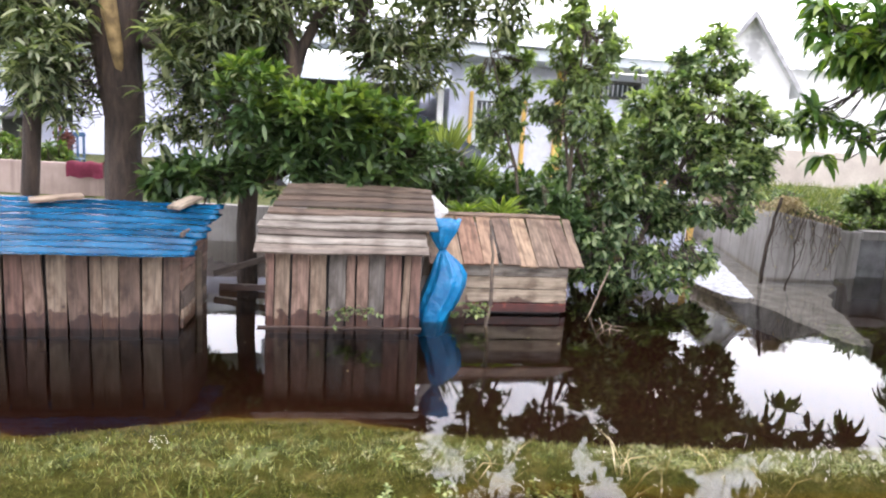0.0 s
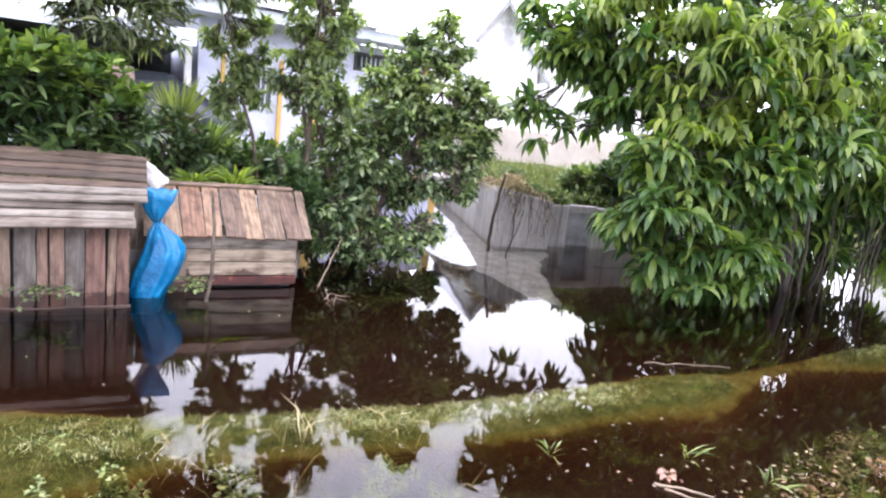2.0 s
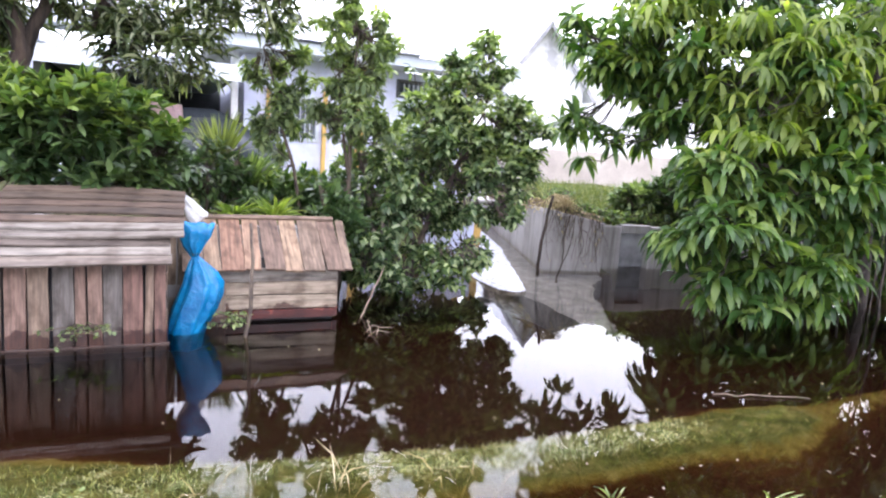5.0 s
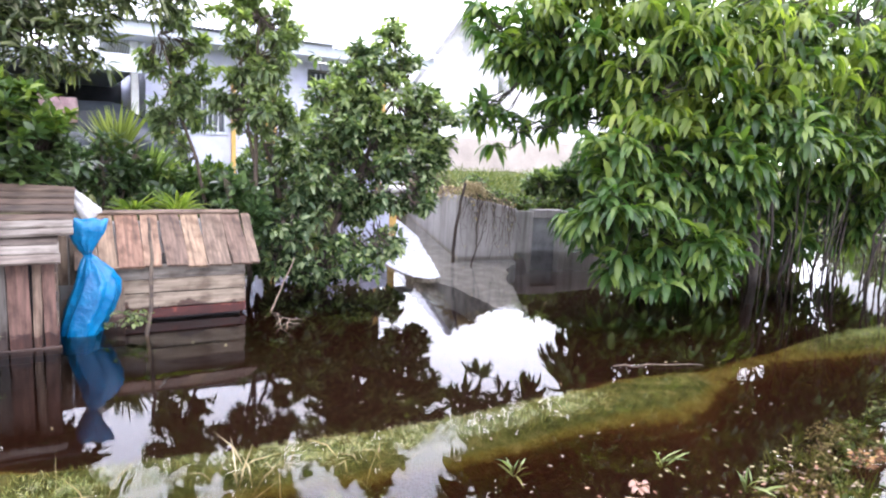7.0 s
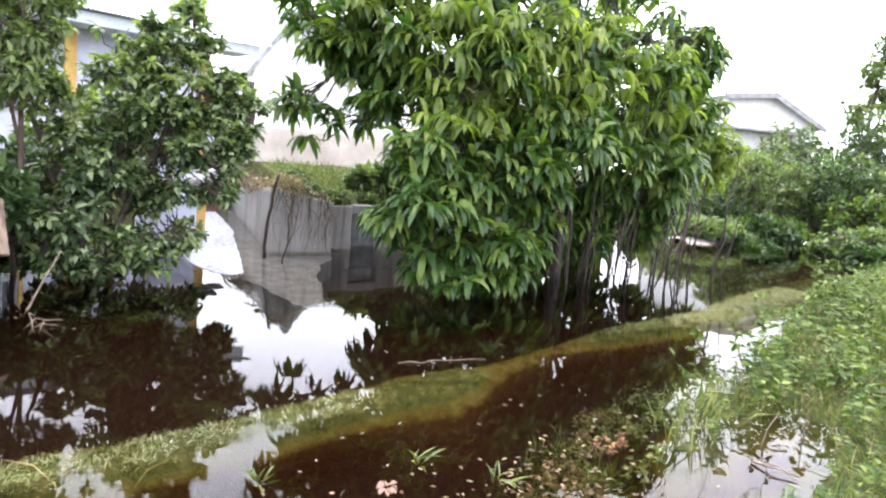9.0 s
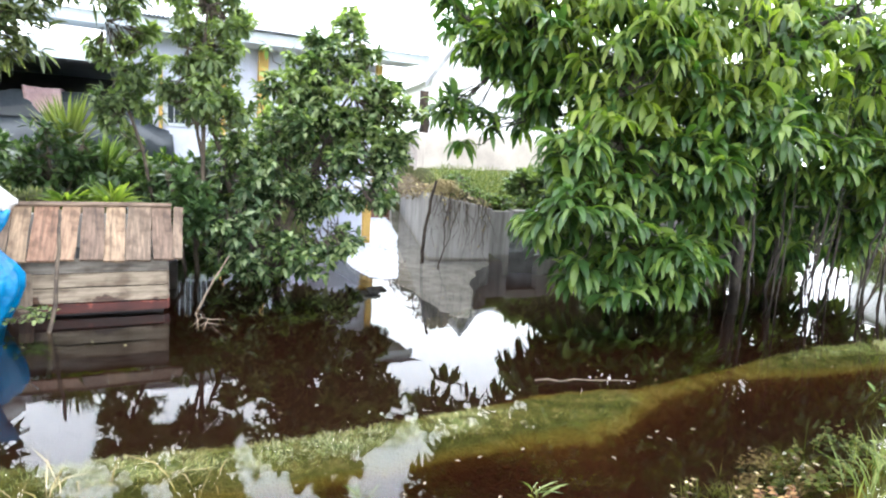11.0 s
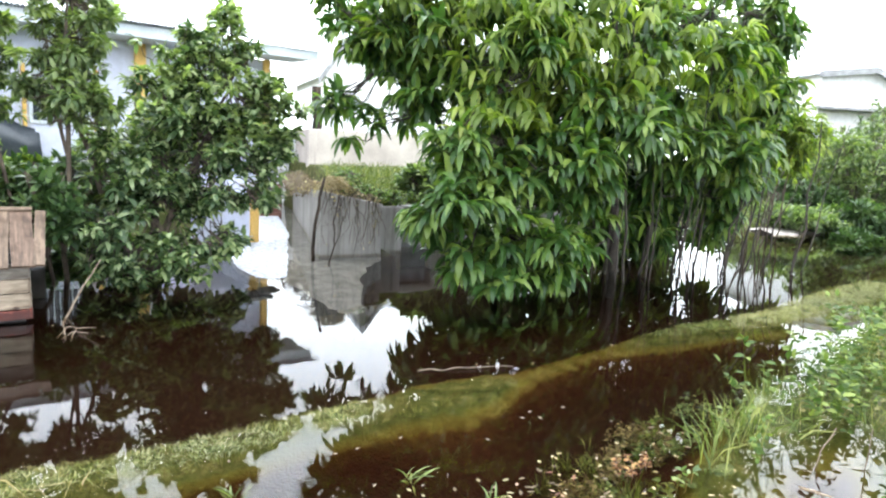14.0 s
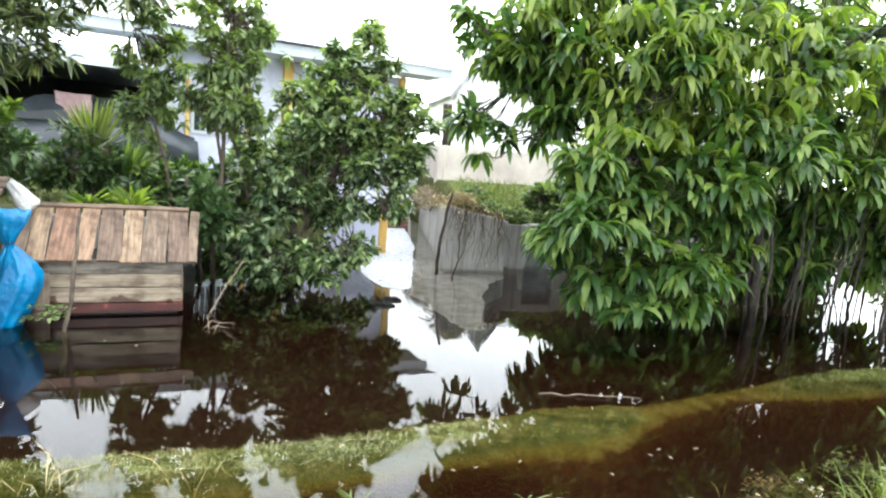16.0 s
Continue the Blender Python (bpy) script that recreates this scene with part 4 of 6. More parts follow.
def hut_blue():
    h = thing("animal_hut", YARD @ pose(-1.08, 4.63, 0), "low plank hut with a blue tin roof standing in water", "hut")
    r = random.Random(3)
    spans = cuts(-2.3, -0.02, [0.13, 0.11, 0.12, 0.125, 0.13, 0.075, 0.1, 0.135], 0.016)
    planks(h, "wall_board", WALL_BOARD, spans, lambda x, k: (0.66, upright(x, r.uniform(-0.006, 0.006), 0.27, 0, r.uniform(-1.2, 1.2))), 100)
    for k in range(5):
        part("side_board", board(0.82, 0.13, 0.02, 140 + k), WALL_BOARD, h).matrix_local = pose(-0.012, 0.42, 0.075 + 0.137 * k, 90, 0, 90)
    # Added dark block: the shade behind the boards, put in as colour.
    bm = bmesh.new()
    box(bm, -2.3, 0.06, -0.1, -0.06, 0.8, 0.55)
    part("lining", bm, DARK, h, "dark block standing for the shade inside the hut")
    r2 = random.Random(9)
    bm = bmesh.new()
    cols, rows = 40, 63
    grid = []
    for j in range(rows + 1):
        y = 1.38 * j / rows
        band = int(y * 7.3 + 0.35 * math.sin(4 * y))
        lap = 0.02 * (1 - (y * 7.3 + 0.35 * math.sin(4 * y)) % 1.0) + r2.uniform(-0.001, 0.001)
        row = []
        for i in range(cols + 1):
            x = 2.75 * i / cols
            sag = 0.005 * math.sin(3.1 * x + 2 * y) + 0.003 * math.sin(5 * x + 5 * band) + 0.002 * math.sin(17 * x + 9 * band)
            ragged = (0.02 * math.sin(14 * y) + 0.012 * math.sin(31 * y)) if i == cols else 0.0
            row.append(bm.verts.new((x + ragged, y + (0.008 * math.sin(7 * x) if j == 0 else 0), lap + sag)))
        grid.append(row)
    for j in range(rows):
        for i in range(cols):
            bm.faces.new((grid[j][i], grid[j][i + 1], grid[j + 1][i + 1], grid[j + 1][i]))
    bmesh.ops.solidify(bm, geom=bm.faces, thickness=0.008)
    roof = part("roof", bm, BLUE_TIN, h, "blue painted ribbed sheet roof", smooth=True)
    roof.matrix_local = pose(-2.62, -0.41, 0.572, 9.2, 0, 0)
    part("eave_batten", board(2.5, 0.045, 0.025, 165), WALL_BOARD, h).matrix_local = pose(-1.3, -0.05, 0.6, 90, 0, 0)
    for x in (-2.2, -1.1, 0.02):
        bm = bmesh.new()
        tube(bm, [(x, 0.4, -0.35), (x, 0.4, 0.5)], [0.03, 0.03])
        part("stilt", bm, STEM, h)
    for k, (x, y, t) in enumerate(((-1.1, 0.75, 28), (-0.16, 0.8, 75))):
        b = thing("loose_board", YARD @ pose(-1.08, 4.63, 0) @ pose(x, y, 0.815, 8.5, 0, 0) @ pose(0, 0, 0, 0, 0, t), "short weathered board lying on the blue roof", "board", "boards on the blue roof")
        part("plank", board(0.36, 0.12, 0.026, 170 + k), PALE_BOARD, b)
    return h


def hut_grey():
    h = thing("animal_hut", YARD @ pose(0.0, 4.72, 0), "plank hut with a stepped grey board roof in water", "hut")
    r = random.Random(5)
    spans = cuts(-0.52, 0.6, [0.05, 0.105, 0.125, 0.115, 0.12, 0.065, 0.085, 0.115, 0.12], 0.014)
    planks(h, "wall_board", WALL_BOARD, spans, lambda x, k: (0.64, upright(x, r.uniform(-0.006, 0.006), 0.29, 0, r.uniform(-1, 1))), 200)
    # Added dark block that paints the shade seen through the board gaps.
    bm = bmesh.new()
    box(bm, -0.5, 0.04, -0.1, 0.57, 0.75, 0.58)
    part("lining", bm, DARK, h, "dark block standing for the shade inside the hut")
    for s, x in ((1, -0.525), (-1, 0.6)):
        for k in range(5):
            part("side_board", board(0.75, 0.12, 0.02, 230 + k), WALL_BOARD, h).matrix_local = pose(x, 0.4, 0.06 + 0.125 * k, 90, 0, 90)
    part("sill", board(1.2, 0.05, 0.03, 240), GREY_BOARD, h).matrix_local = pose(0.02, -0.012, -0.012, 90, 0, 0)
    # lower tier of three lapped boards, upper tier of six
    for k in range(3):
        part("roof_board", board(1.22 - 0.01 * k, 0.105, 0.018, 250 + k, 0.012, 0.007), GREY_BOARD, h).matrix_local = pose(0.02, -0.13 + 0.062 * k, 0.62 + 0.05 * k, 33, 0, r.uniform(-0.6, 0.6))
    for k in range(7):
        part("roof_board", board(1.3 - 0.02 * k, 0.118, 0.02, 260 + k, 0.016, 0.008), GREY_BOARD if k < 2 else BROWN_BOARD, h).matrix_local = pose(0.06 + 0.015 * k, 0.03 + 0.108 * k, 0.765 + 0.037 * k, 12, 0, r.uniform(-1.0, 1.0))
    return h


def hut_pale():
    h = thing("animal_hut", YARD @ pose(0.0, 5.2, 0), "small hut with a pale plank roof beside a blue sheet", "hut")
    r = random.Random(7)
    for k, (z, w, m) in enumerate(((0.06, 0.075, RED_BOARD), (0.16, 0.115, PALE_BOARD), (0.275, 0.1, PALE_BOARD), (0.385, 0.11, GREY_BOARD))):
        part("wall_board", board(1.12, w, 0.02, 300 + k), m, h).matrix_local = pose(1.36, -0.006 * (k % 2), z, 90, 0, 0)
        part("side_board", board(0.6, w, 0.02, 310 + k), m, h).matrix_local = pose(1.93, 0.32, z, 90, 0, 90)
    # Added dark block in place of the shade under the pale roof.
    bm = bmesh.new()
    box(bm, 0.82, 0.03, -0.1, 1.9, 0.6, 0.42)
    part("lining", bm, DARK, h, "dark block standing for the shade inside the hut")
    part("panel", board(0.5, 0.2, 0.018, 320), PALE_BOARD, h).matrix_local = upright(0.93, -0.1, 0.1)
    for k, x in enumerate((0.62, 0.745)):
        part("panel_board", board(0.36, 0.115, 0.018, 322 + k), PALE_BOARD, h, "bleached board beside the blue sheet").matrix_local = upright(x, 0.08, 0.48)
    roof = pose(0, -0.1, 0.44, 26, 0, 0)
    spans = cuts(0.72, 2.06, [0.15, 0.12, 0.17, 0.13, 0.16, 0.14, 0.18, 0.15], 0.012)
    for k, (a, b) in enumerate(spans):
        part("roof_board", board(0.74 + r.uniform(-0.02, 0.03), b - a, 0.018, 330 + k, 0.006), FRESH_BOARD, h).matrix_local = roof @ pose((a + b) / 2, 0.36, r.uniform(0, 0.014), 0, 0, 90 + r.uniform(-1.5, 1.5) - 5 * (k / len(spans)))
    part("ridge_board", board(1.2, 0.05, 0.02, 350), FRESH_BOARD, h).matrix_local = roof @ pose(1.4, 0.73, 0.02, 0, 0, 0)
    return h


hut_blue()
hut_grey()
hut_pale()

# ---- trees and shrubs ----
def mango_stems():
    out = []
    r = random.Random(4)
    for k in range(46):
        x = 5.0 + 0.15 * k if k < 34 else 6.6 + 0.17 * (k - 34) + r.uniform(-0.1, 0.1)
        y = 6.05 + r.uniform(-0.35, 0.45)
        thick = r.uniform(0.006, 0.014) if k % 4 else 0.02
        lean = (x - 7.0) * 0.25 + r.uniform(-0.2, 0.2)
        top = r.uniform(1.2, 2.2) if k % 3 or x > 8.5 else 3.4
        out.append(([(x, y, -0.3), (x + lean * 0.3, y + r.uniform(-0.1, 0.1), 0.6), (x + lean, y + r.uniform(-0.2, 0.2), top)], (thick, thick * 0.85, thick * 0.35)))
    out[0] = ([(5.2, 6.0, -0.3), (5.0, 6.0, 0.6), (4.4, 7.0, 2.5)], (0.04, 0.03, 0.012))
    out[9], out[0] = out[0], ([(7.0, 6.2, -0.3), (6.9, 6.2, 1.0), (6.6, 6.3, 3.6)], (0.07, 0.055, 0.02))
    return out


MANGO_LUMPS = [(4.95, 5.85, 1.4, 0.7, 0.6, 0.6, 1.7), (4.5, 5.5, 0.75, 0.45, 0.4, 0.35, 1.0), (4.75, 5.35, 0.35, 0.4, 0.3, 0.2, 0.7), (5.4, 5.45, 0.5, 0.4, 0.35, 0.3, 0.8), (5.75, 5.6, 1.25, 0.5, 0.4, 0.4, 0.9),
               (6.3, 5.75, 1.75, 0.75, 0.6, 0.5, 1.3), (7.5, 5.9, 1.7, 0.55, 0.5, 0.4, 0.9), (8.2, 5.9, 1.45, 0.5, 0.45, 0.35, 0.7), (9.0, 6.1, 1.7, 0.6, 0.5, 0.45, 0.7),
               (5.2, 6.2, 2.5, 1.0, 0.8, 0.7, 1.9), (6.7, 6.2, 2.75, 1.0, 0.8, 0.7, 1.7), (7.9, 6.3, 2.7, 0.8, 0.7, 0.6, 1.0), (9.0, 6.4, 2.5, 0.8, 0.6, 0.7, 1.2), (9.5, 6.7, 3.3, 0.8, 0.6, 0.6, 1.0), (9.9, 7.0, 2.2, 0.6, 0.5, 0.6, 0.6),
               (4.45, 7.2, 2.4, 0.6, 0.5, 0.65, 1.2), (3.98, 7.5, 1.8, 0.34, 0.3, 0.25, 0.35), (4.05, 7.2, 2.8, 0.55, 0.45, 0.45, 0.85), (4.6, 7.1, 3.4, 0.9, 0.7, 0.5, 1.0), (4.9, 6.6, 1.9, 0.5, 0.4, 0.4, 0.6), (6.0, 6.4, 3.7, 1.4, 0.9, 0.55, 1.6), (7.8, 6.4, 3.5, 1.0, 0.8, 0.5, 0.8),
               (6.1, 5.8, 0.85, 0.3, 0.25, 0.2, 0.25), (7.1, 6.3, 1.15, 0.6, 0.4, 0.35, 0.8), (7.7, 6.2, 0.7, 0.4, 0.3, 0.3, 0.6), (8.2, 6.4, 1.0, 0.6, 0.4, 0.35, 0.8), (8.9, 6.3, 1.05, 0.5, 0.35, 0.35, 0.6), (9.6, 6.6, 1.5, 0.5, 0.4, 0.4, 0.5), (7.2, 6.5, 0.6, 0.5, 0.35, 0.3, 0.5), (8.5, 6.6, 0.6, 0.5, 0.35, 0.3, 0.5), (6.2, 6.8, 0.4, 0.7, 0.3, 0.35, 0.9), (7.6, 7.0, 0.35, 0.9, 0.3, 0.3, 0.9), (6.8, 7.0, 1.1, 1.0, 0.3, 0.4, 0.9), (5.8, 7.0, 2.6, 1.1, 0.3, 0.7, 1.5), (7.4, 7.0, 2.6, 1.2, 0.3, 0.7, 1.5), (6.6, 7.0, 3.4, 1.6, 0.3, 0.5, 1.5), (6.9, 7.1, 1.8, 1.2, 0.3, 0.4, 1.0)]
BIG_MANGO = tree("mango_tree", "multi-stemmed mango tree with long drooping leaves standing in water", (7.0, 6.1, -0.3), mango_stems(), clumped(MANGO_LUMPS, 11, 0.22, 5),
                 1700, 12, 0.315, 0.074, 2.3, MANGO_STEM, MANGO, 21, spread=0.3, flat=0.5, upward=0.25, jitter=0.1, shell=0.25, segments=4)
# Lighter leaves on the mango's upper, open side paint in its lit tops.
rs = np.random.RandomState(211)
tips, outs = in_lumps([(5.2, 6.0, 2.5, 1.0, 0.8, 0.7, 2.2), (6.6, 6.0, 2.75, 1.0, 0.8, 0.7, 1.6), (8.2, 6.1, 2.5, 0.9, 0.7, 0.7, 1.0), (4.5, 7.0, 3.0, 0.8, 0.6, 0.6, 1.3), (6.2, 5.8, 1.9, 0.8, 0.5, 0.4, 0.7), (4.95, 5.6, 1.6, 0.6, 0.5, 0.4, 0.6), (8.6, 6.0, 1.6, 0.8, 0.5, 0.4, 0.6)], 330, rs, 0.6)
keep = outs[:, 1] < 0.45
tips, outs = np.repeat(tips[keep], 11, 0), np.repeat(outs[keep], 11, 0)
part("young_leaves", leaf_mesh("young_leaves", tips - np.array([7.0, 6.1, -0.3]), rs.normal(0, 1, tips.shape) * np.array([1, 1, 0.5]) + outs * 0.3 + np.array([0, 0, 0.1]), 0.3, 0.066, 2.8, 0.25, 212, 4), TOP_LEAF, BIG_MANGO, "lighter yellow-green leaves standing for the lit crown")
SHRUB_TREE = tree("shrub_tree", "dense dark-leaved shrub tree growing out of the water", (1.75, 7.1, -0.3),
     [([(1.75, 7.1, -0.3), (1.8, 7.1, 0.8), (1.9, 7.1, 2.0)], (0.05, 0.035, 0.015)), ([(1.6, 7.0, -0.3), (2.2, 7.0, 1.2), (2.5, 7.0, 1.9)], (0.04, 0.03, 0.012)), ([(1.7, 7.15, -0.3), (1.3, 7.1, 0.9), (1.1, 7.1, 1.6)], (0.04, 0.03, 0.012))],
     clumped([(2.15, 7.0, 1.35, 0.5, 0.45, 0.5, 1.6), (1.65, 6.95, 1.05, 0.42, 0.4, 0.4, 0.9), (1.5, 6.75, 0.5, 0.42, 0.4, 0.38, 0.9), (2.2, 6.85, 0.7, 0.55, 0.45, 0.5, 1.4), (2.4, 7.1, 1.9, 0.55, 0.42, 0.42, 1.4), (2.78, 7.0, 1.35, 0.4, 0.35, 0.42, 1.0), (2.62, 7.1, 2.42, 0.24, 0.2, 0.34, 0.35),
      (1.85, 6.6, 0.18, 0.55, 0.3, 0.2, 0.8), (2.85, 6.95, 0.85, 0.28, 0.25, 0.25, 0.4), (2.98, 7.0, 1.75, 0.26, 0.2, 0.3, 0.4), (1.85, 7.0, 1.75, 0.34, 0.25, 0.36, 0.6), (2.05, 7.0, 2.2, 0.26, 0.25, 0.32, 0.35), (2.3, 7.2, 0.5, 0.5, 0.2, 0.4, 0.8), (2.0, 7.2, 1.2, 0.6, 0.2, 0.5, 0.8)], 13, 0.15, 6),
     1150, 12, 0.125, 0.046, 1.2, STEM, SHRUBBY, 22, twig=0.0035, reach=0.22, spread=0.4, upward=0.2, shell=0.2, flat=0.6, jitter=0.5, segments=4)


def pale_tips(thing_, at, lumps, n, length, width, mat, seed):
    """Paler leaves at the top of a crown, which put the glare on it into their colour."""
    rs = np.random.RandomState(seed)
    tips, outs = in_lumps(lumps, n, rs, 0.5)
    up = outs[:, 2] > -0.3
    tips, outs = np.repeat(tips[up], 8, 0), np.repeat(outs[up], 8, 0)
    part("young_leaves", leaf_mesh("young_leaves", tips - np.array(at), rs.normal(0, 1, tips.shape) * np.array([1, 1, 0.5]) + outs * 0.4 + np.array([0, 0, 0.3]), length, width, 1.3, 0.25, seed + 1, 4), mat, thing_, "paler leaves standing for glare on the crown top")


# Pale leaf colour here stands for glare on the shrub's top.
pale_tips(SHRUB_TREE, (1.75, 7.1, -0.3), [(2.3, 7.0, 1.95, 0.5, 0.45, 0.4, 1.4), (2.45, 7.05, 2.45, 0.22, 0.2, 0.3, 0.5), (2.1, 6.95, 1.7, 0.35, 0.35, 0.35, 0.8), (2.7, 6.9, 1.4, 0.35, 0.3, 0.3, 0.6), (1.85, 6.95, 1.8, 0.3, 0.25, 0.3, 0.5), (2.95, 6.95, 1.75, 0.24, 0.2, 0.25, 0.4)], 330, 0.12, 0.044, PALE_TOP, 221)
YOUNG = tree("young_tree", "slim young tree with a light green crown", (1.05, 6.95, -0.3),
     [([(1.05, 6.95, -0.3), (1.07, 6.95, 1.4), (1.1, 6.95, 2.6)], (0.028, 0.022, 0.01)), ([(1.065, 6.95, 1.15), (1.0, 6.97, 1.5), (0.93, 6.95, 2.2)], (0.02, 0.015, 0.006))],
     clumped([(1.08, 6.95, 1.78, 0.42, 0.36, 0.42, 2), (1.12, 6.95, 2.45, 0.42, 0.34, 0.48, 1.8)], 9, 0.1, 7),
     290, 10, 0.12, 0.04, 1.1, STEM, DULL, 23, twig=0.0035, reach=0.22, segments=4)
pale_tips(YOUNG, (1.05, 6.95, -0.3), clumped([(1.08, 6.9, 2.1, 0.42, 0.32, 0.4, 1), (1.1, 6.9, 2.55, 0.42, 0.3, 0.38, 1)], 9, 0.1, 9), 130, 0.115, 0.04, PALE_TOP, 231)
tree("young_tree", "leaning young tree with a sparse dark crown", (0.85, 7.0, -0.3),
     [([(0.95, 7.0, -0.3), (0.5, 7.1, 1.2), (0.15, 7.3, 2.4)], (0.022, 0.018, 0.008))],
     clumped([(0.38, 7.2, 1.5, 0.3, 0.28, 0.34, 1), (0.25, 7.3, 2.2, 0.4, 0.3, 0.5, 1.6)], 9, 0.1, 8),
     210, 10, 0.12, 0.04, 1.0, STEM, DULL, 24, twig=0.0035, reach=0.22, segments=4)
FRUIT = tree("fruit_tree", "leafy fruit tree with bright green leaves over the hut", (-2.03, 5.95, -0.3),
     [([(-2.03, 5.95, -0.3), (-2.02, 5.95, 1.0), (-1.72, 6.3, 2.04), (-1.95, 6.4, 3.1)], (0.1, 0.085, 0.08, 0.045)), ([(-1.72, 6.3, 2.0), (-1.45, 6.4, 2.7), (-1.3, 6.45, 3.3)], (0.06, 0.045, 0.03)), ([(-2.02, 5.95, 0.9), (-1.5, 5.85, 1.2), (-0.5, 5.8, 1.4)], (0.05, 0.04, 0.012)), ([(-2.02, 5.95, 1.0), (-2.3, 5.85, 1.7)], (0.04, 0.012)), ([(-1.9, 6.05, 1.4), (-1.2, 5.7, 1.7)], (0.04, 0.012))],
     [(-1.25, 5.65, 1.45, 0.75, 0.45, 0.3, 2.4), (-0.7, 5.75, 1.25, 0.4, 0.45, 0.3, 1.1), (-1.85, 5.7, 1.55, 0.4, 0.45, 0.4, 1.0), (-2.3, 5.7, 0.98, 0.32, 0.25, 0.18, 0.6), (-1.55, 5.6, 1.15, 0.35, 0.4, 0.3, 0.6), (-0.95, 5.6, 1.0, 0.5, 0.3, 0.18, 0.8), (-2.05, 5.8, 1.08, 0.25, 0.2, 0.2, 0.5)],
     560, 10, 0.15, 0.05, 0.7, BARK, GLOSSY, 25, twig=0.004, reach=0.28, spread=0.4, upward=0.3, flat=0.7, jitter=0.3, shell=0.2)
# Brighter leaves over the dark crown, for the light on its upper side.
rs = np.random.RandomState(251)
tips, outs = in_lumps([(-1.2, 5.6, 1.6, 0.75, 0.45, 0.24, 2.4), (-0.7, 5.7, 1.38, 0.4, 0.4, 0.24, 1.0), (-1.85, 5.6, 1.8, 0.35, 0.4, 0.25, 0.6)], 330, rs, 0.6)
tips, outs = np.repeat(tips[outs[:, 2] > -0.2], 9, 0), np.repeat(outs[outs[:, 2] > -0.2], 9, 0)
part("young_leaves", leaf_mesh("young_leaves", tips - np.array([-2.03, 5.95, -0.3]), rs.normal(0, 1, tips.shape) * np.array([1, 1, 0.5]) + outs * 0.3 + np.array([0, 0, 0.6]), 0.13, 0.046, 0.6, 0.25, 252), BRIGHT, FRUIT, "lighter yellow-green leaves standing for the lit crown")
OLD = tree("large_tree", "large old tree with a thick dark trunk and hanging leaves", (-3.3, 6.3, -0.3),
     [([(-3.4, 6.3, -0.3), (-3.41, 6.3, 1.2), (-3.46, 6.32, 2.1), (-3.6, 6.35, 3.8)], (0.19, 0.165, 0.22, 0.38)), ([(-3.2, 6.3, 2.2), (-1.8, 6.6, 2.75), (0.4, 6.8, 3.0)], (0.1, 0.07, 0.03)), ([(-1.3, 6.6, 2.85), (-1.0, 6.5, 2.35), (-1.15, 6.4, 1.9)], (0.06, 0.04, 0.015)), ([(-1.2, 6.5, 2.3), (-0.9, 6.6, 3.2)], (0.06, 0.04)), ([(-3.4, 6.3, 2.2), (-4.4, 6.3, 2.9)], (0.08, 0.03))],
     [(-1.9, 6.5, 2.7, 0.9, 0.6, 0.5, 2), (-0.9, 6.6, 2.7, 0.9, 0.6, 0.5, 2), (0.1, 6.7, 2.85, 0.7, 0.5, 0.45, 1.6), (-2.6, 5.9, 2.3, 0.35, 0.4, 0.5, 0.9), (-4.0, 6.2, 2.5, 0.6, 0.5, 0.5, 1.4), (-0.7, 6.5, 2.15, 0.6, 0.4, 0.35, 1.2), (-4.9, 6.3, 2.3, 0.6, 0.5, 0.9, 1), (-3.85, 5.8, 1.9, 0.35, 0.3, 0.5, 0.8), (-4.3, 6.0, 2.9, 0.7, 0.5, 0.4, 1.5), (-2.5, 6.1, 2.1, 0.4, 0.4, 0.5, 0.9), (-2.2, 6.2, 2.5, 0.5, 0.4, 0.4, 1.3), (-2.5, 6.1, 1.45, 0.35, 0.3, 0.3, 0.5), (-2.75, 5.9, 1.6, 0.3, 0.3, 0.35, 0.3), (-4.6, 6.6, 2.3, 0.8, 0.4, 0.7, 2.0), (-3.0, 6.65, 2.6, 0.7, 0.35, 0.5, 1.8), (-2.4, 6.7, 2.2, 0.6, 0.3, 0.5, 1.5), (-5.6, 6.5, 2.4, 0.7, 0.4, 0.8, 1.4), (-4.1, 6.5, 1.75, 0.4, 0.3, 0.4, 0.7)],
     1620, 12, 0.22, 0.036, 1.3, BARK, STRAPPY, 26, twig=0.004, reach=0.3, spread=0.25, flat=0.5, upward=0.2, jitter=0.12)
# Ochre tube on the trunk's front in place of its lit stripe.
bm = bmesh.new()
tube(bm, [Vector(p) - Vector((-3.3, 6.3, -0.3)) for p in ((-3.34, 6.17, 1.75), (-3.36, 6.13, 2.1), (-3.4, 6.08, 2.5), (-3.46, 6.04, 3.2))], [0.02, 0.06, 0.08, 0.1], 9)
part("bare_wood", bm, OCHRE, OLD, "ochre strip painting in light on the trunk", smooth=True)
tree("garden_shrub", "shrub with broad dark drooping leaves beside the old tree", (-2.6, 6.0, -0.3),
     [([(-2.6, 6.0, -0.3), (-2.62, 6.0, 0.5), (-2.7, 6.0, 1.0)], (0.03, 0.022, 0.008)), ([(-2.6, 6.0, 0.3), (-2.4, 5.95, 0.9)], (0.018, 0.006))],
     [(-2.65, 5.95, 0.95, 0.32, 0.3, 0.14, 1.4), (-2.85, 5.95, 0.82, 0.2, 0.2, 0.1, 0.5)],
     46, 8, 0.19, 0.075, 1.3, STEM, GLOSSY, 29, twig=0.004, reach=0.25, spread=0.4, upward=0.2, category="shrub")
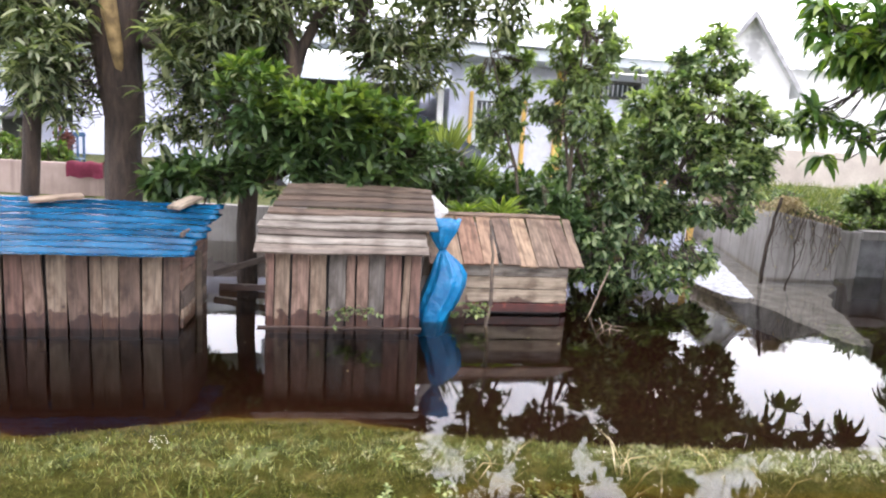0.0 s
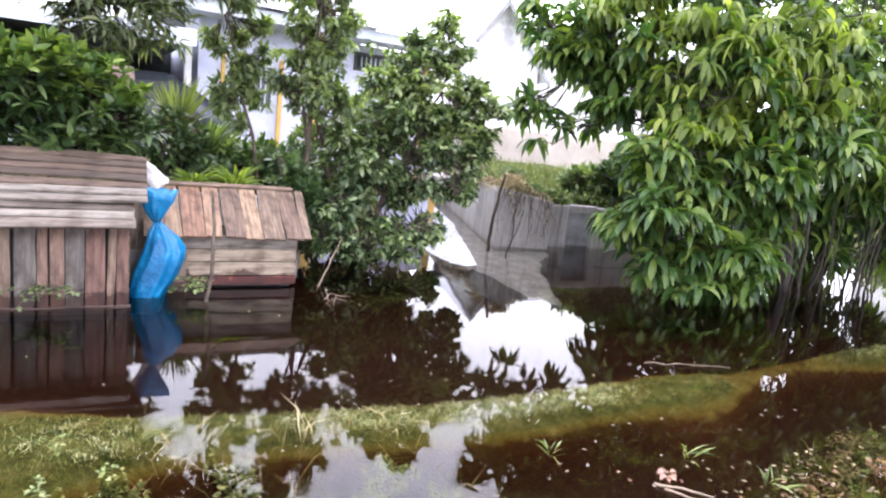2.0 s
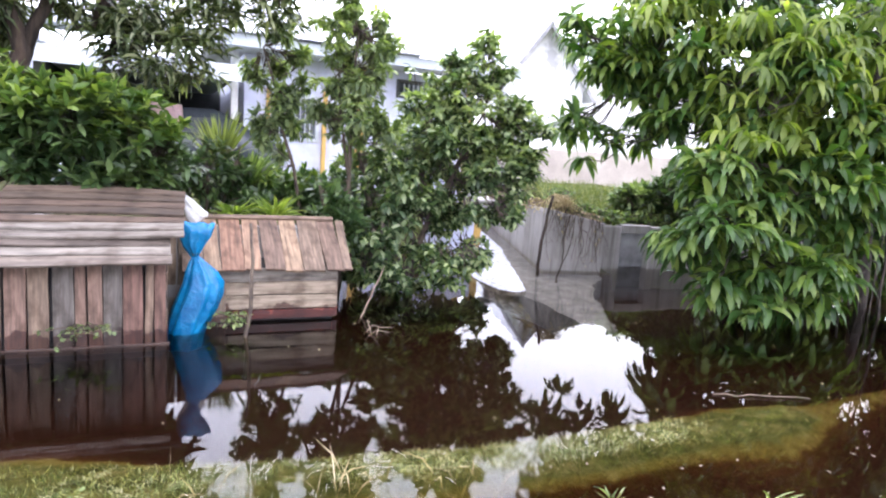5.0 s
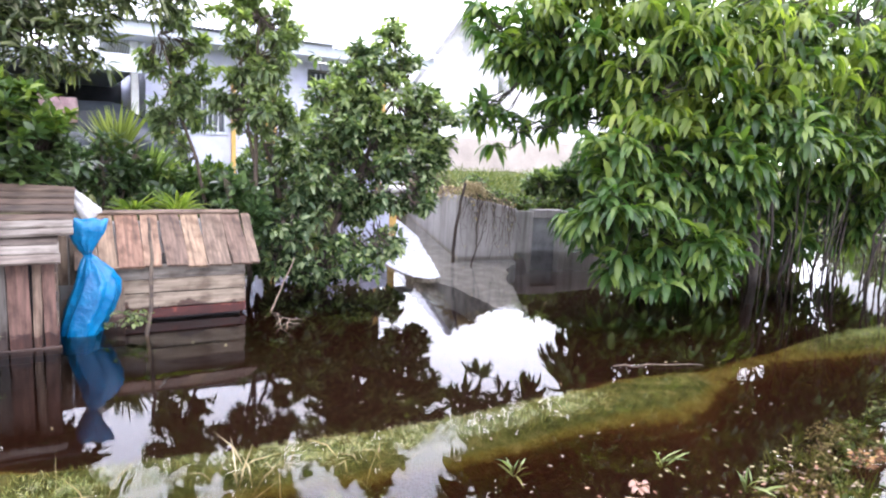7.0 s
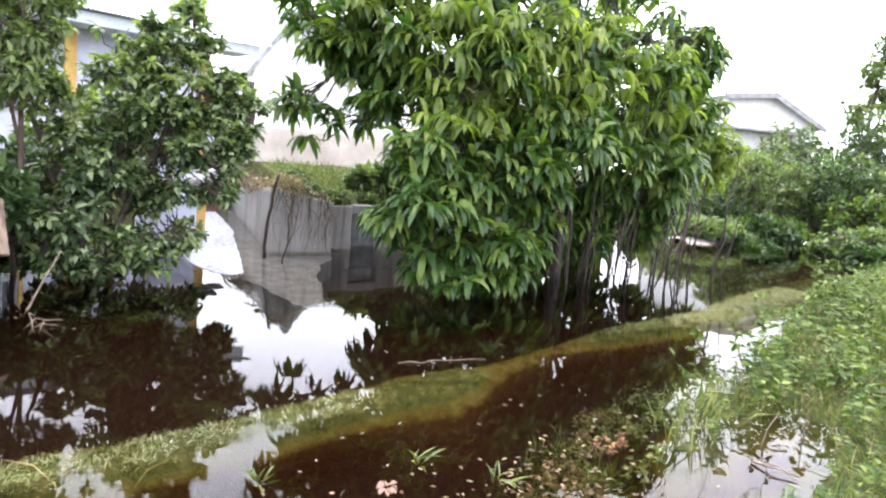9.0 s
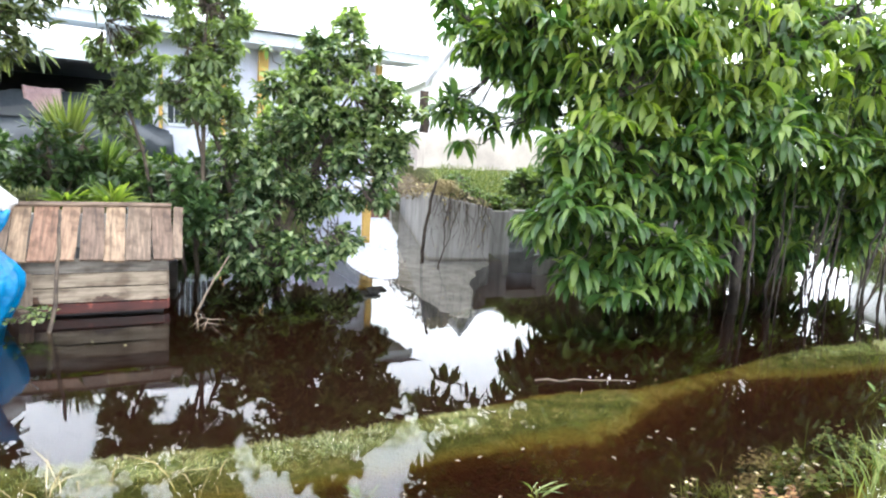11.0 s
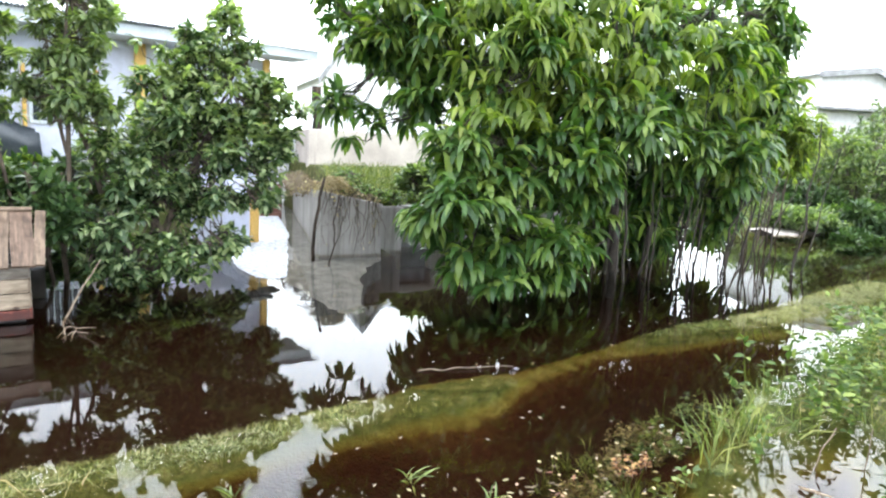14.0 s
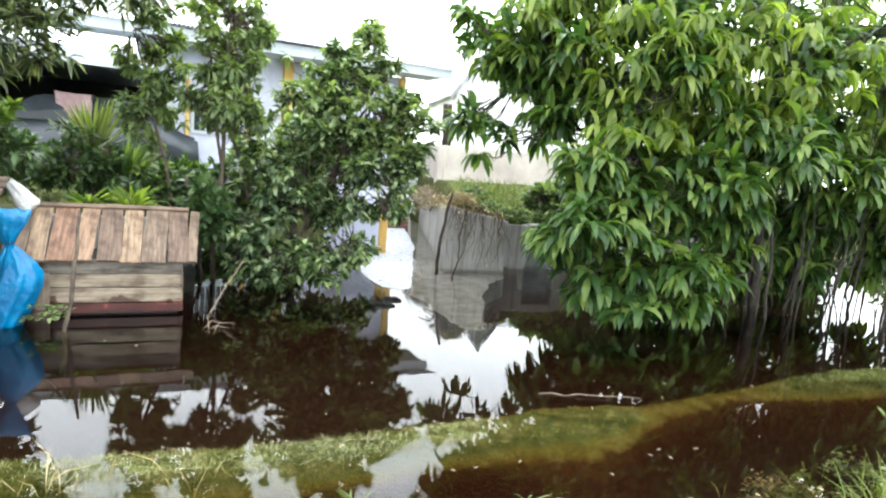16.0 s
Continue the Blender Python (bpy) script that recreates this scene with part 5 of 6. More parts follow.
tree("slender_tree", "tree with a straight dark trunk beside the hut", (-4.3, 6.3, -0.3),
     [([(-4.3, 6.3, -0.3), (-4.3, 6.3, 1.6), (-4.35, 6.3, 3.6)], (0.085, 0.08, 0.08)), ([(-4.3, 6.3, 1.9), (-4.8, 6.4, 2.6)], (0.05, 0.02))],
     [(-4.8, 6.4, 2.6, 0.5, 0.4, 0.4, 1), (-4.4, 6.3, 3.2, 0.6, 0.5, 0.4, 1)],
     160, 9, 0.16, 0.045, 1.1, BARK, GLOSSY, 27)


def shrub(name, label, at, rx, ry, rz, whorls, length, width, droop, green, seed, per=8, stems=5, upward=0.3, category="shrub"):
    """A shrub: thin stems from one foot and leaves all over an uneven mass."""
    r = random.Random(seed)
    x, y, z = at
    st = []
    for k in range(stems):
        a = r.uniform(0, 6.28)
        f = r.uniform(0.2, 0.8)
        st.append(([(x + 0.1 * math.cos(a), y + 0.1 * math.sin(a), z), (x + f * 0.5 * rx * math.cos(a), y + f * 0.5 * ry * math.sin(a), z + rz * 0.8), (x + f * rx * math.cos(a), y + f * ry * math.sin(a), z + rz * r.uniform(1.2, 1.8))], (0.018, 0.013, 0.005)))
    lumps = [(x, y, z + rz * 0.95, rx * 0.75, ry * 0.75, rz * 0.85, 2)]
    for k in range(4):
        a = r.uniform(0, 6.28)
        lumps.append((x + 0.55 * rx * math.cos(a), y + 0.55 * ry * math.sin(a), z + rz * r.uniform(0.6, 1.5), rx * 0.45, ry * 0.45, rz * 0.45, 1))
    return tree(name, label, at, st, lumps, whorls, per, length, width, droop, STEM, green, seed, twig=0.004, upward=upward, category=category)


# thick growth on the mound behind the mango tree
for k, (x, y, rx, rz) in enumerate(((6.6, 9.0, 0.9, 0.55), (8.0, 9.4, 1.0, 0.7), (9.3, 9.4, 0.9, 0.7), (10.3, 9.2, 0.9, 0.6), (8.6, 8.2, 0.6, 0.4), (5.6, 9.0, 0.55, 0.26), (6.2, 8.75, 0.6, 0.36))):
    shrub("mound_shrub", "dark leafy shrub on the mound behind the mango tree", (x, y, float(ground_height(x, y)) - 0.03), rx, rx * 0.7, rz, 230, 0.17, 0.055, 0.8, (GLOSSY, DULL)[k % 2], 120 + k)
# saplings and scrub past the mango tree
def sapling(label, x, y, z, high, wide, green, seed, whorls):
    """A thin-stemmed sapling: bare stems and drooping whorls near their tops."""
    r = random.Random(seed)
    stems, lumps = [], []
    for k in range(5):
        a, f = 1.26 * k + r.uniform(-0.4, 0.4), r.uniform(0.3, 1.0)
        tip = (x + wide * f * math.cos(a), y + 0.7 * wide * f * math.sin(a), z + high * r.uniform(0.72, 1.0))
        stems.append(([(x + 0.08 * math.cos(a), y + 0.08 * math.sin(a), z), ((x + tip[0]) / 2 + 0.05, (y + tip[1]) / 2, z + 0.5 * high), tip], (0.016, 0.012, 0.005)))
        lumps.append((*tip, 0.42 * wide, 0.35 * wide, 0.16 * high, 1.0))
    tree("sapling", label, (x, y, z), stems, lumps, whorls, 10, 0.3, 0.06, 2.0, STEM, green, seed, twig=0.003, reach=0.25, category="sapling", spread=0.3, flat=0.45, upward=0.35, jitter=0.12, shell=0.2)


sapling("yellow-green mango sapling on the far side of the water", 11.0, 7.5, -0.3, 3.0, 1.2, TOP_LEAF, 41, 220)
sapling("yellow-green mango sapling on the far bank", 12.7, 8.4, -0.1, 2.1, 0.9, TOP_LEAF, 42, 140)
sapling("pale green sapling behind the mango tree", 10.4, 8.6, -0.1, 4.2, 1.5, PALE_TOP, 43, 330)
sapling("grey-green sapling with drooping leaves behind the mango tree", 12.0, 9.2, -0.1, 3.3, 1.2, DULL, 44, 240)
for k, (x, y, rx, rz) in enumerate(((15.4, 9.8, 1.2, 0.35), (17.5, 9.4, 1.4, 0.5), (15.6, 8.6, 0.7, 0.25), (17.6, 7.4, 1.3, 0.55), (19.8, 8.4, 1.8, 1.1), (19.5, 12.5, 2.2, 1.1), (23.5, 11.5, 2.5, 1.4), (20.5, 6.7, 1.6, 1.1), (25, 13.5, 3, 2.0), (22, 15, 3, 1.3), (15.4, 6.0, 0.7, 0.3), (24, 8.6, 2.0, 1.9), (28, 11.5, 2.6, 2.5), (30, 14.8, 3.4, 2.3), (17.2, 11.0, 1.3, 0.6), (18.6, 10.4, 1.7, 1.45), (20.6, 9.6, 1.7, 1.6), (22.4, 10.4, 2.1, 1.6), (16.9, 8.9, 0.9, 0.5), (23.5, 13.2, 2.3, 1.7), (26.5, 9.8, 2.2, 1.9), (21.8, 7.9, 1.6, 1.3))):
    shrub("scrub_bush", "low green bush in the scrub across the water", (x, y, float(ground_height(x, y)) - 0.05), rx, rx * 0.8, rz, 380 if rx < 2 else 620, 0.19, 0.075, 0.6, (DULL, BRIGHT, GLOSSY)[k % 3] if k < 5 else (GLOSSY, DULL)[k % 2], 60 + k, category="bush")
# garden plants behind the huts
for k, (x, y, rx, rz, g) in enumerate(((0.55, 7.6, 0.5, 0.28, 1), (0.95, 7.9, 0.45, 0.3, 0), (-0.35, 7.4, 0.45, 0.45, 0), (0.1, 8.2, 0.6, 0.35, 1), (-1.2, 8.0, 0.6, 0.4, 0), (1.55, 8.1, 0.4, 0.3, 1), (-6.1, 8.7, 0.5, 0.5, 1), (-5.7, 8.75, 0.28, 0.4, 1))):
    shrub("garden_shrub", "leafy garden shrub on the raised bed", (x, y, float(ground_height(x, y)) - 0.03), rx, rx * 0.8, rz, 150, 0.12, 0.045, 0.6, (GLOSSY, BRIGHT, DULL)[g], 80 + k, category="shrub")
for k, (x, y, z, rx, rz) in enumerate(((0.7, 7.15, 0.35, 0.42, 0.4), (1.2, 7.35, 0.3, 0.45, 0.5), (0.2, 7.2, 0.4, 0.4, 0.3), (1.0, 6.68, 0.3, 0.32, 0.42))):
    shrub("garden_shrub", "dark leafy shrub crowding the foot of the young trees", (x, y, z), rx, rx * 0.7, rz, 150, 0.13, 0.05, 0.8, GLOSSY, 190 + k)
shrub("garden_shrub", "pale yellow-green bush behind the dark shrub tree", (1.95, 8.15, 0.6), 0.6, 0.45, 0.75, 190, 0.15, 0.058, 0.9, PALE_TOP, 97)
shrub("garden_shrub", "grey-green bush beside the garden bed", (1.35, 8.5, 0.55), 0.45, 0.4, 0.6, 130, 0.14, 0.055, 0.9, DULL, 98)
shrub("maroon_shrub", "maroon-leaved shrub behind the low porch wall", (-5.72, 8.95, float(ground_height(-5.72, 8.95)) - 0.03), 0.13, 0.13, 0.5, 34, 0.12, 0.05, 0.6, MAROON, 90)
# tall trees far away on the open side
for k, (x, y, s) in enumerate(((36, 14.2, 1.5), (39, 17.5, 1.7), (34, 11.4, 1.35))):
    tree("distant_tree", "tall grey-green tree far across the scrub", (x, y, 0.3),
         [([(x, y, 0.3), (x, y, 2.5 * s), (x + 0.4, y, 5.2 * s)], (0.16, 0.12, 0.04)), ([(x, y, 2.0 * s), (x - 1.2, y, 3.6 * s)], (0.07, 0.02)), ([(x, y, 2.6 * s), (x + 1.4, y, 4.2 * s)], (0.07, 0.02))],
         [(x - 1.2, y, 3.3 * s, 1.1, 1.1, 0.5 * s, 1.2), (x + 1.3, y, 4.0 * s, 1.1, 1.1, 0.6 * s, 1.2), (x - 0.4, y, 4.7 * s, 1.0, 1.0, 0.6 * s, 1.2), (x + 0.5, y, 5.5 * s, 0.8, 0.8, 0.4 * s, 0.7), (x + 0.4, y, 2.6 * s, 0.9, 0.9, 0.35 * s, 0.6)],
         230, 9, 0.4, 0.13, 0.7, BARK, DULL, 95 + k, shell=0.1, twig=0.02, reach=1.2)

# ---- things round the huts ----
def blue_sheet():
    """Blue plastic sheet tied in the middle: a gathered body below the knot and a fan of sheet above it."""
    t = thing("plastic_sheet", pose(-0.17, 5.06, 0), "bright blue plastic sheet tied up beside the huts", "sheet")

    def skin(profile, seed, turns=40):
        r = random.Random(seed)
        ph = [r.uniform(0, 6.28) for _ in range(5)]
        bm = bmesh.new()
        rings = []
        for z, cx, rx, ry, pleat in profile:
            ring = []
            for k in range(turns):
                a = 2 * math.pi * k / turns
                f = 1 + 1.7 * pleat * (0.6 * math.sin(9 * a + ph[0]) + 0.4 * math.sin(14 * a + ph[1] + 3 * z))
                ring.append(bm.verts.new((cx + rx * f * math.cos(a), ry * f * math.sin(a), z + 0.012 * math.sin(5 * a + ph[2] + 9 * z))))
            rings.append(ring)
        for a, b in zip(rings, rings[1:]):
            for k in range(turns):
                bm.faces.new((a[k], a[(k + 1) % turns], b[(k + 1) % turns], b[k]))
        bm.faces.new(rings[0][::-1]), bm.faces.new(rings[-1])
        bmesh.ops.recalc_face_normals(bm, faces=bm.faces)
        return bm

    part("sheet_body", skin([(-0.12, -0.08, 0.12, 0.1, 0.06), (0.02, -0.06, 0.13, 0.1, 0.07), (0.15, -0.01, 0.15, 0.11, 0.08), (0.28, 0.04, 0.15, 0.11, 0.08), (0.38, 0.06, 0.135, 0.1, 0.09), (0.46, 0.045, 0.1, 0.08, 0.12), (0.53, 0.02, 0.05, 0.045, 0.2), (0.57, 0.0, 0.018, 0.018, 0.2)], 1), TARP, t, smooth=True)
    part("sheet_top", skin([(0.57, 0.0, 0.018, 0.018, 0.2), (0.6, -0.005, 0.035, 0.03, 0.2), (0.66, -0.012, 0.075, 0.04, 0.09), (0.74, 0.0, 0.115, 0.045, 0.06), (0.81, 0.01, 0.125, 0.045, 0.05), (0.815, 0.01, 0.1, 0.03, 0.05)], 2), TARP, t, smooth=True)
    bm = bmesh.new()
    tube(bm, [(0.023 * math.cos(a), 0.023 * math.sin(a), 0.57 + 0.004 * a) for a in (k * 0.7 for k in range(12))], [0.004] * 12, 5)
    part("tie", bm, DEAD, t)
    return t


def white_bundle():
    """A white woven bag, rolled, that lies over the top of the blue sheet."""
    t = thing("woven_bag", pose(-0.3, 5.62, 0.86, 0, 48, 8), "rolled white woven bag lying on the garden edge", "bag")
    bm = bmesh.new()
    r = random.Random(8)
    rings = []
    for i in range(15):
        f = i / 14
        rad = 0.025 + 0.06 * f ** 0.8 - (0.02 if i == 14 else 0)
        rings.append([bm.verts.new((-0.13 + 0.26 * f + 0.012 * math.sin(4 * a), rad * (0.45 + 0.1 * math.sin(7 * a + 2 * f)) * math.cos(a) + r.uniform(-0.003, 0.003), 0.02 - 0.02 * f + rad * (1 + 0.12 * math.sin(6 * a + 3 * f)) * math.sin(a) + r.uniform(-0.003, 0.003))) for a in (2 * math.pi * k / 22 for k in range(22))])
    for a, b in zip(rings, rings[1:]):
        for k in range(22):
            bm.faces.new((a[k], a[(k + 1) % 22], b[(k + 1) % 22], b[k]))
    bm.faces.new(rings[0][::-1]), bm.faces.new(rings[-1])
    bmesh.ops.recalc_face_normals(bm, faces=bm.faces)
    part("cloth", bm, BAG, t, smooth=True)
    return t


def stick(name, points, radii, mat, label, category="stick"):
    """A single crooked stick."""
    r = random.Random(len(points) * 7 + int(100 * abs(points[0][0])))
    pts = []
    for a, b in zip(points, points[1:]):
        pts += wobbly(a, b, 5, 0.03 * (Vector(b) - Vector(a)).length, r)[:-1]
    pts.append(Vector(points[-1]))
    o = Vector(points[0])
    rad = [radii[0] + (radii[1] - radii[0]) * i / (len(pts) - 1) for i in range(len(pts))]
    t = thing(name, Matrix.Translation(o), label, category)
    part("shaft", tube(bmesh.new(), [p - o for p in pts], rad, 7), mat, t, smooth=True)
    return t


blue_sheet()
white_bundle()
stick("pole", [(0.215, 4.83, -0.3), (0.235, 5.02, 0.35), (0.235, 5.12, 0.56), (0.2, 5.3, 0.8)], (0.016, 0.011), STEM, "thin crooked pole leaning on the hut roof", "pole")
stick("pole", [(3.64, 7.86, -0.3), (3.62, 7.86, 0.1), (3.66, 7.87, 0.5), (3.76, 7.9, 0.99)], (0.026, 0.018), BARK, "dark rough pole standing before the garden wall", "pole")
stick("stick", [(3.74, 7.45, -0.3), (3.72, 7.45, 0.02), (3.78, 7.45, 0.2), (3.76, 7.46, 0.5), (3.83, 7.46, 0.8)], (0.011, 0.007), BARK, "thin dark stick standing in the water")
stick("stick", [(3.76, 7.45, 0.16), (3.84, 7.46, 0.32), (3.88, 7.47, 0.56)], (0.007, 0.004), BARK, "thin forked stick beside the garden wall")
stick("stick", [(3.26, 3.66, 0.005), (3.6, 3.6, 0.012), (3.92, 3.55, 0.006)], (0.0055, 0.004), TWIG, "pale stick floating at the edge of the turf")
stick("branch", [(1.1, 5.5, -0.05), (1.2, 5.6, 0.15), (1.35, 5.9, 0.38)], (0.01, 0.004), DEAD, "dead branch beside the small hut", "branch")
for k, (dx, dy, z) in enumerate(((0.14, 0.02, 0.05), (0.2, -0.06, 0.02), (0.06, 0.1, 0.08), (0.24, 0.05, 0.03))):
    stick("twig", [(1.1 + 0.03 * k, 5.08 - 0.03 * k, -0.03), (1.1 + 0.5 * dx, 5.08 + 0.5 * dy, z), (1.1 + dx, 5.08 + dy, 0.6 * z)], (0.005, 0.002), DEAD, "bare dead twig sticking out of the water", "twig")
for k, (a, b) in enumerate((((-2.25, 5.65, 0.12), (-1.75, 5.95, 0.27)), ((-2.15, 5.55, 0.03), (-1.55, 5.6, 0.04)))):
    t = thing("plank", look(a, b) @ pose(0, 0, 0, 0, 90, 0), "old plank wedged between the two huts", "plank", "planks between the huts")
    d = (Vector(b) - Vector(a)).length
    part("plank_body", lay(board(d, 0.06, 0.02, 700 + k), pose(0, 0, 0)), GREY_BOARD, t).matrix_local = pose(d / 2, 0, 0)


# ---- the gate and the garden wall's growth ----
def gate_post():
    t = thing("gate_post", pose(3.1, 9.1, -0.3, 0, 0, 11), "short yellow gate post with broken slabs on top", "post")
    bm = bmesh.new()
    box(bm, -0.06, -0.06, 0, 0.06, 0.06, 0.98, 0.008)
    part("shaft", bm, YELLOW, t)
    for k in range(2):
        bm = bmesh.new()
        box(bm, -0.1 - 0.04 * k, -0.14, 0.984 + 0.07 * k, 0.32 - 0.06 * k, 0.14, 1.03 + 0.08 * k, 0.014, pose(0, 0, 0, 0, 1.5 - 2 * k, 7 * k))
        part("slab", bm, CONCRETE, t, "broken concrete slab")
    return t


def brick_pier():
    t = thing("brick_pier", pose(3.9, 12.2, -0.3, 0, 0, 11), "dark brick pier with broken concrete slabs on top", "pier")
    r = random.Random(2)
    for j in range(12):
        for k in range(2):
            bm = bmesh.new()
            box(bm, -0.2 + 0.2 * k + 0.004, -0.1, 0.075 * j + 0.004, -0.2 + 0.2 * (k + 1) - 0.004, 0.1, 0.075 * j + 0.071, 0.004, pose(r.uniform(-0.004, 0.004), 0, 0, 0, 0, r.uniform(-1, 1)))
            part("brick", bm, BRICK, t)
    for k in range(2):
        bm = bmesh.new()
        box(bm, -0.26, -0.15, 0.91 + 0.1 * k, 0.24 + 0.05 * k, 0.15, 0.96 + 0.1 * k, 0.012, pose(0.03 * k, 0, 0, 0, 2 - 3 * k, 6 * k))
        part("slab", bm, WHITE_WALL, t, "broken pale concrete slab")
    return t


def vine_tangle(name, label, lines, n, mat_stem, mat_leaf, seed, hang, leaf=0.05, leaves=6, wild=0.12):
    """Dry vines that lie over an edge and hang down from it, with withered leaves: lines are the edges they lie on."""
    r, rs = random.Random(seed), np.random.RandomState(seed)
    bm = bmesh.new()
    at, way = [], []
    for k in range(n):
        a, b = lines[k % len(lines)]
        p = Vector(a).lerp(Vector(b), r.random()) + Vector((r.uniform(-wild, wild), r.uniform(-wild, wild), r.uniform(-0.05, 0.06)))
        pts = [p]
        for j in range(5):
            p = p + Vector((r.uniform(-0.07, 0.07), r.uniform(-0.07, 0.05), -hang * r.uniform(0.0, 0.45)))
            pts.append(p)
        tube(bm, pts, [0.004, 0.004, 0.0035, 0.003, 0.0025, 0.002], 4, cap=False)
        for j in range(leaves):
            q = pts[r.randrange(6)]
            at.append(q), way.append((r.uniform(-1, 1), r.uniform(-1, 1), r.uniform(-0.8, 0.6)))
    t = thing(name, Matrix(), label, "vines", kind="stuff")
    part("vine_stem", bm, mat_stem, t)
    part("vine_leaf", leaf_mesh("vine_leaf", at, way, leaf, leaf * 0.55, 0.7, 0.3, seed), mat_leaf, t)
    return t


gate_post()
brick_pier()
stick("post", [(6.57, 19.1, 0.2), (6.57, 19.1, 1.2), (6.5, 19.1, 2.98)], (0.18, 0.14), BARK, "dark weathered post at the end of the beige wall", "post")
vine_tangle("dry_vines", "dry brown vines lying along the top of the garden wall", [((3.85, 8.2, 0.86), (4.5, 8.25, 0.72)), ((3.78, 8.3, 0.86), (3.98, 9.4, 0.8))], 170, DEAD, STRAW, 51, 0.04, leaves=2, wild=0.08)
vine_tangle("dry_vines", "pale dry vines heaped on the wall corner", [((3.82, 8.12, 0.96), (4.1, 8.2, 0.94))], 130, STRAW, STRAW, 52, 0.12, leaves=1, wild=0.06)
vine_tangle("dry_vines", "thin dead vines hanging down the garden wall", [((3.76, 7.95, 0.84), (4.5, 7.97, 0.7))], 34, STEM, STRAW, 58, 0.42, leaves=1, wild=0.015)
vine_tangle("green_vines", "green creepers over the top of the garden wall", [((4.0, 8.3, 0.86), (4.9, 8.55, 0.74)), ((4.7, 8.55, 0.72), (6.2, 8.8, 0.72)), ((4.1, 8.5, 0.86), (4.6, 9.8, 1.0))], 460, STEM, BRIGHT, 53, 0.06, 0.06, 9, 0.12)
vine_tangle("brush_pile", "heap of dry brush at the end of the driveway wall", [((3.8, 9.3, 0.8), (4.1, 11.3, 0.86))], 280, DEAD, DRYWEED, 54, 0.12, leaves=3, wild=0.2)
vine_tangle("green_vines", "leafy creeper at the foot of the small hut's panel", [((0.05, 4.98, 0.12), (0.16, 4.98, 0.14))], 14, STEM, DULL, 55, 0.02, 0.05, 7, 0.05)
vine_tangle("green_vines", "weed growing up the grey hut's boards", [((-0.85, 4.55, 0.12), (-0.7, 4.57, 0.16))], 14, STEM, DULL, 56, 0.01, 0.045, 7, 0.05)


# ---- garden: potted plants, car, porch ----
def rosette(name, label, at, n, length, width, mat, seed, rise=0.9, droop=0.9):
    """A rosette of strap leaves."""
    rs = np.random.RandomState(seed)
    a = rs.uniform(0, 6.28, n)
    way = np.stack([np.cos(a), np.sin(a), rs.uniform(0.3, 1.6, n) * rise], 1)
    t = thing(name, Matrix.Translation(at), label, "plant")
    part("leaves", leaf_mesh("leaves", np.zeros((n, 3)) + rs.normal(0, 0.012, (n, 3)), way, length, width, droop, 0.35, seed, 4), mat, t)
    tagged(t.children[0], kind="stuff")
    return t


rosette("bromeliad", "bright green strap-leaved bromeliad on the garden edge", (0.34, 6.45, 0.68), 70, 0.34, 0.04, TOP_LEAF, 31, 1.2)
rosette("bromeliad", "yellow-green strap-leaved plant behind the small hut", (-0.02, 6.42, 0.68), 55, 0.28, 0.035, TOP_LEAF, 32, 1.2)
rosette("palm_plant", "potted palm with spiky pale green leaves", (-0.3, 7.7, 1.1), 90, 0.62, 0.03, PALM, 33, 2.4, 0.35)
rosette("palm_plant", "grey-green spiky palm beside the carport", (0.0, 7.9, 0.85), 110, 0.55, 0.035, DULL, 34, 1.3, 0.6)


def plant_pot(at, mat, label):
    t = thing("plant_pot", Matrix.Translation(at), label, "pot")
    bm = bmesh.new()
    prof = [(0.0, 0.0), (0.11, 0.0), (0.14, 0.22), (0.155, 0.22), (0.155, 0.25), (0.135, 0.25), (0.13, 0.2), (0.0, 0.19)]
    rings = [[bm.verts.new((max(r, 0.001) * math.cos(a), max(r, 0.001) * math.sin(a), z)) for a in (2 * math.pi * k / 16 for k in range(16))] for r, z in prof]
    for a, b in zip(rings, rings[1:]):
        for k in range(16):
            bm.faces.new((a[k], a[(k + 1) % 16], b[(k + 1) % 16], b[k]))
    bmesh.ops.recalc_face_normals(bm, faces=bm.faces)
    part("body", bm, mat, t, smooth=True)


plant_pot((0.0, 7.9, 0.64), CONCRETE, "grey plant pot holding a palm")
plant_pot((-0.3, 7.7, 0.64), WHITE_WALL, "white plant pot on the garden bed")


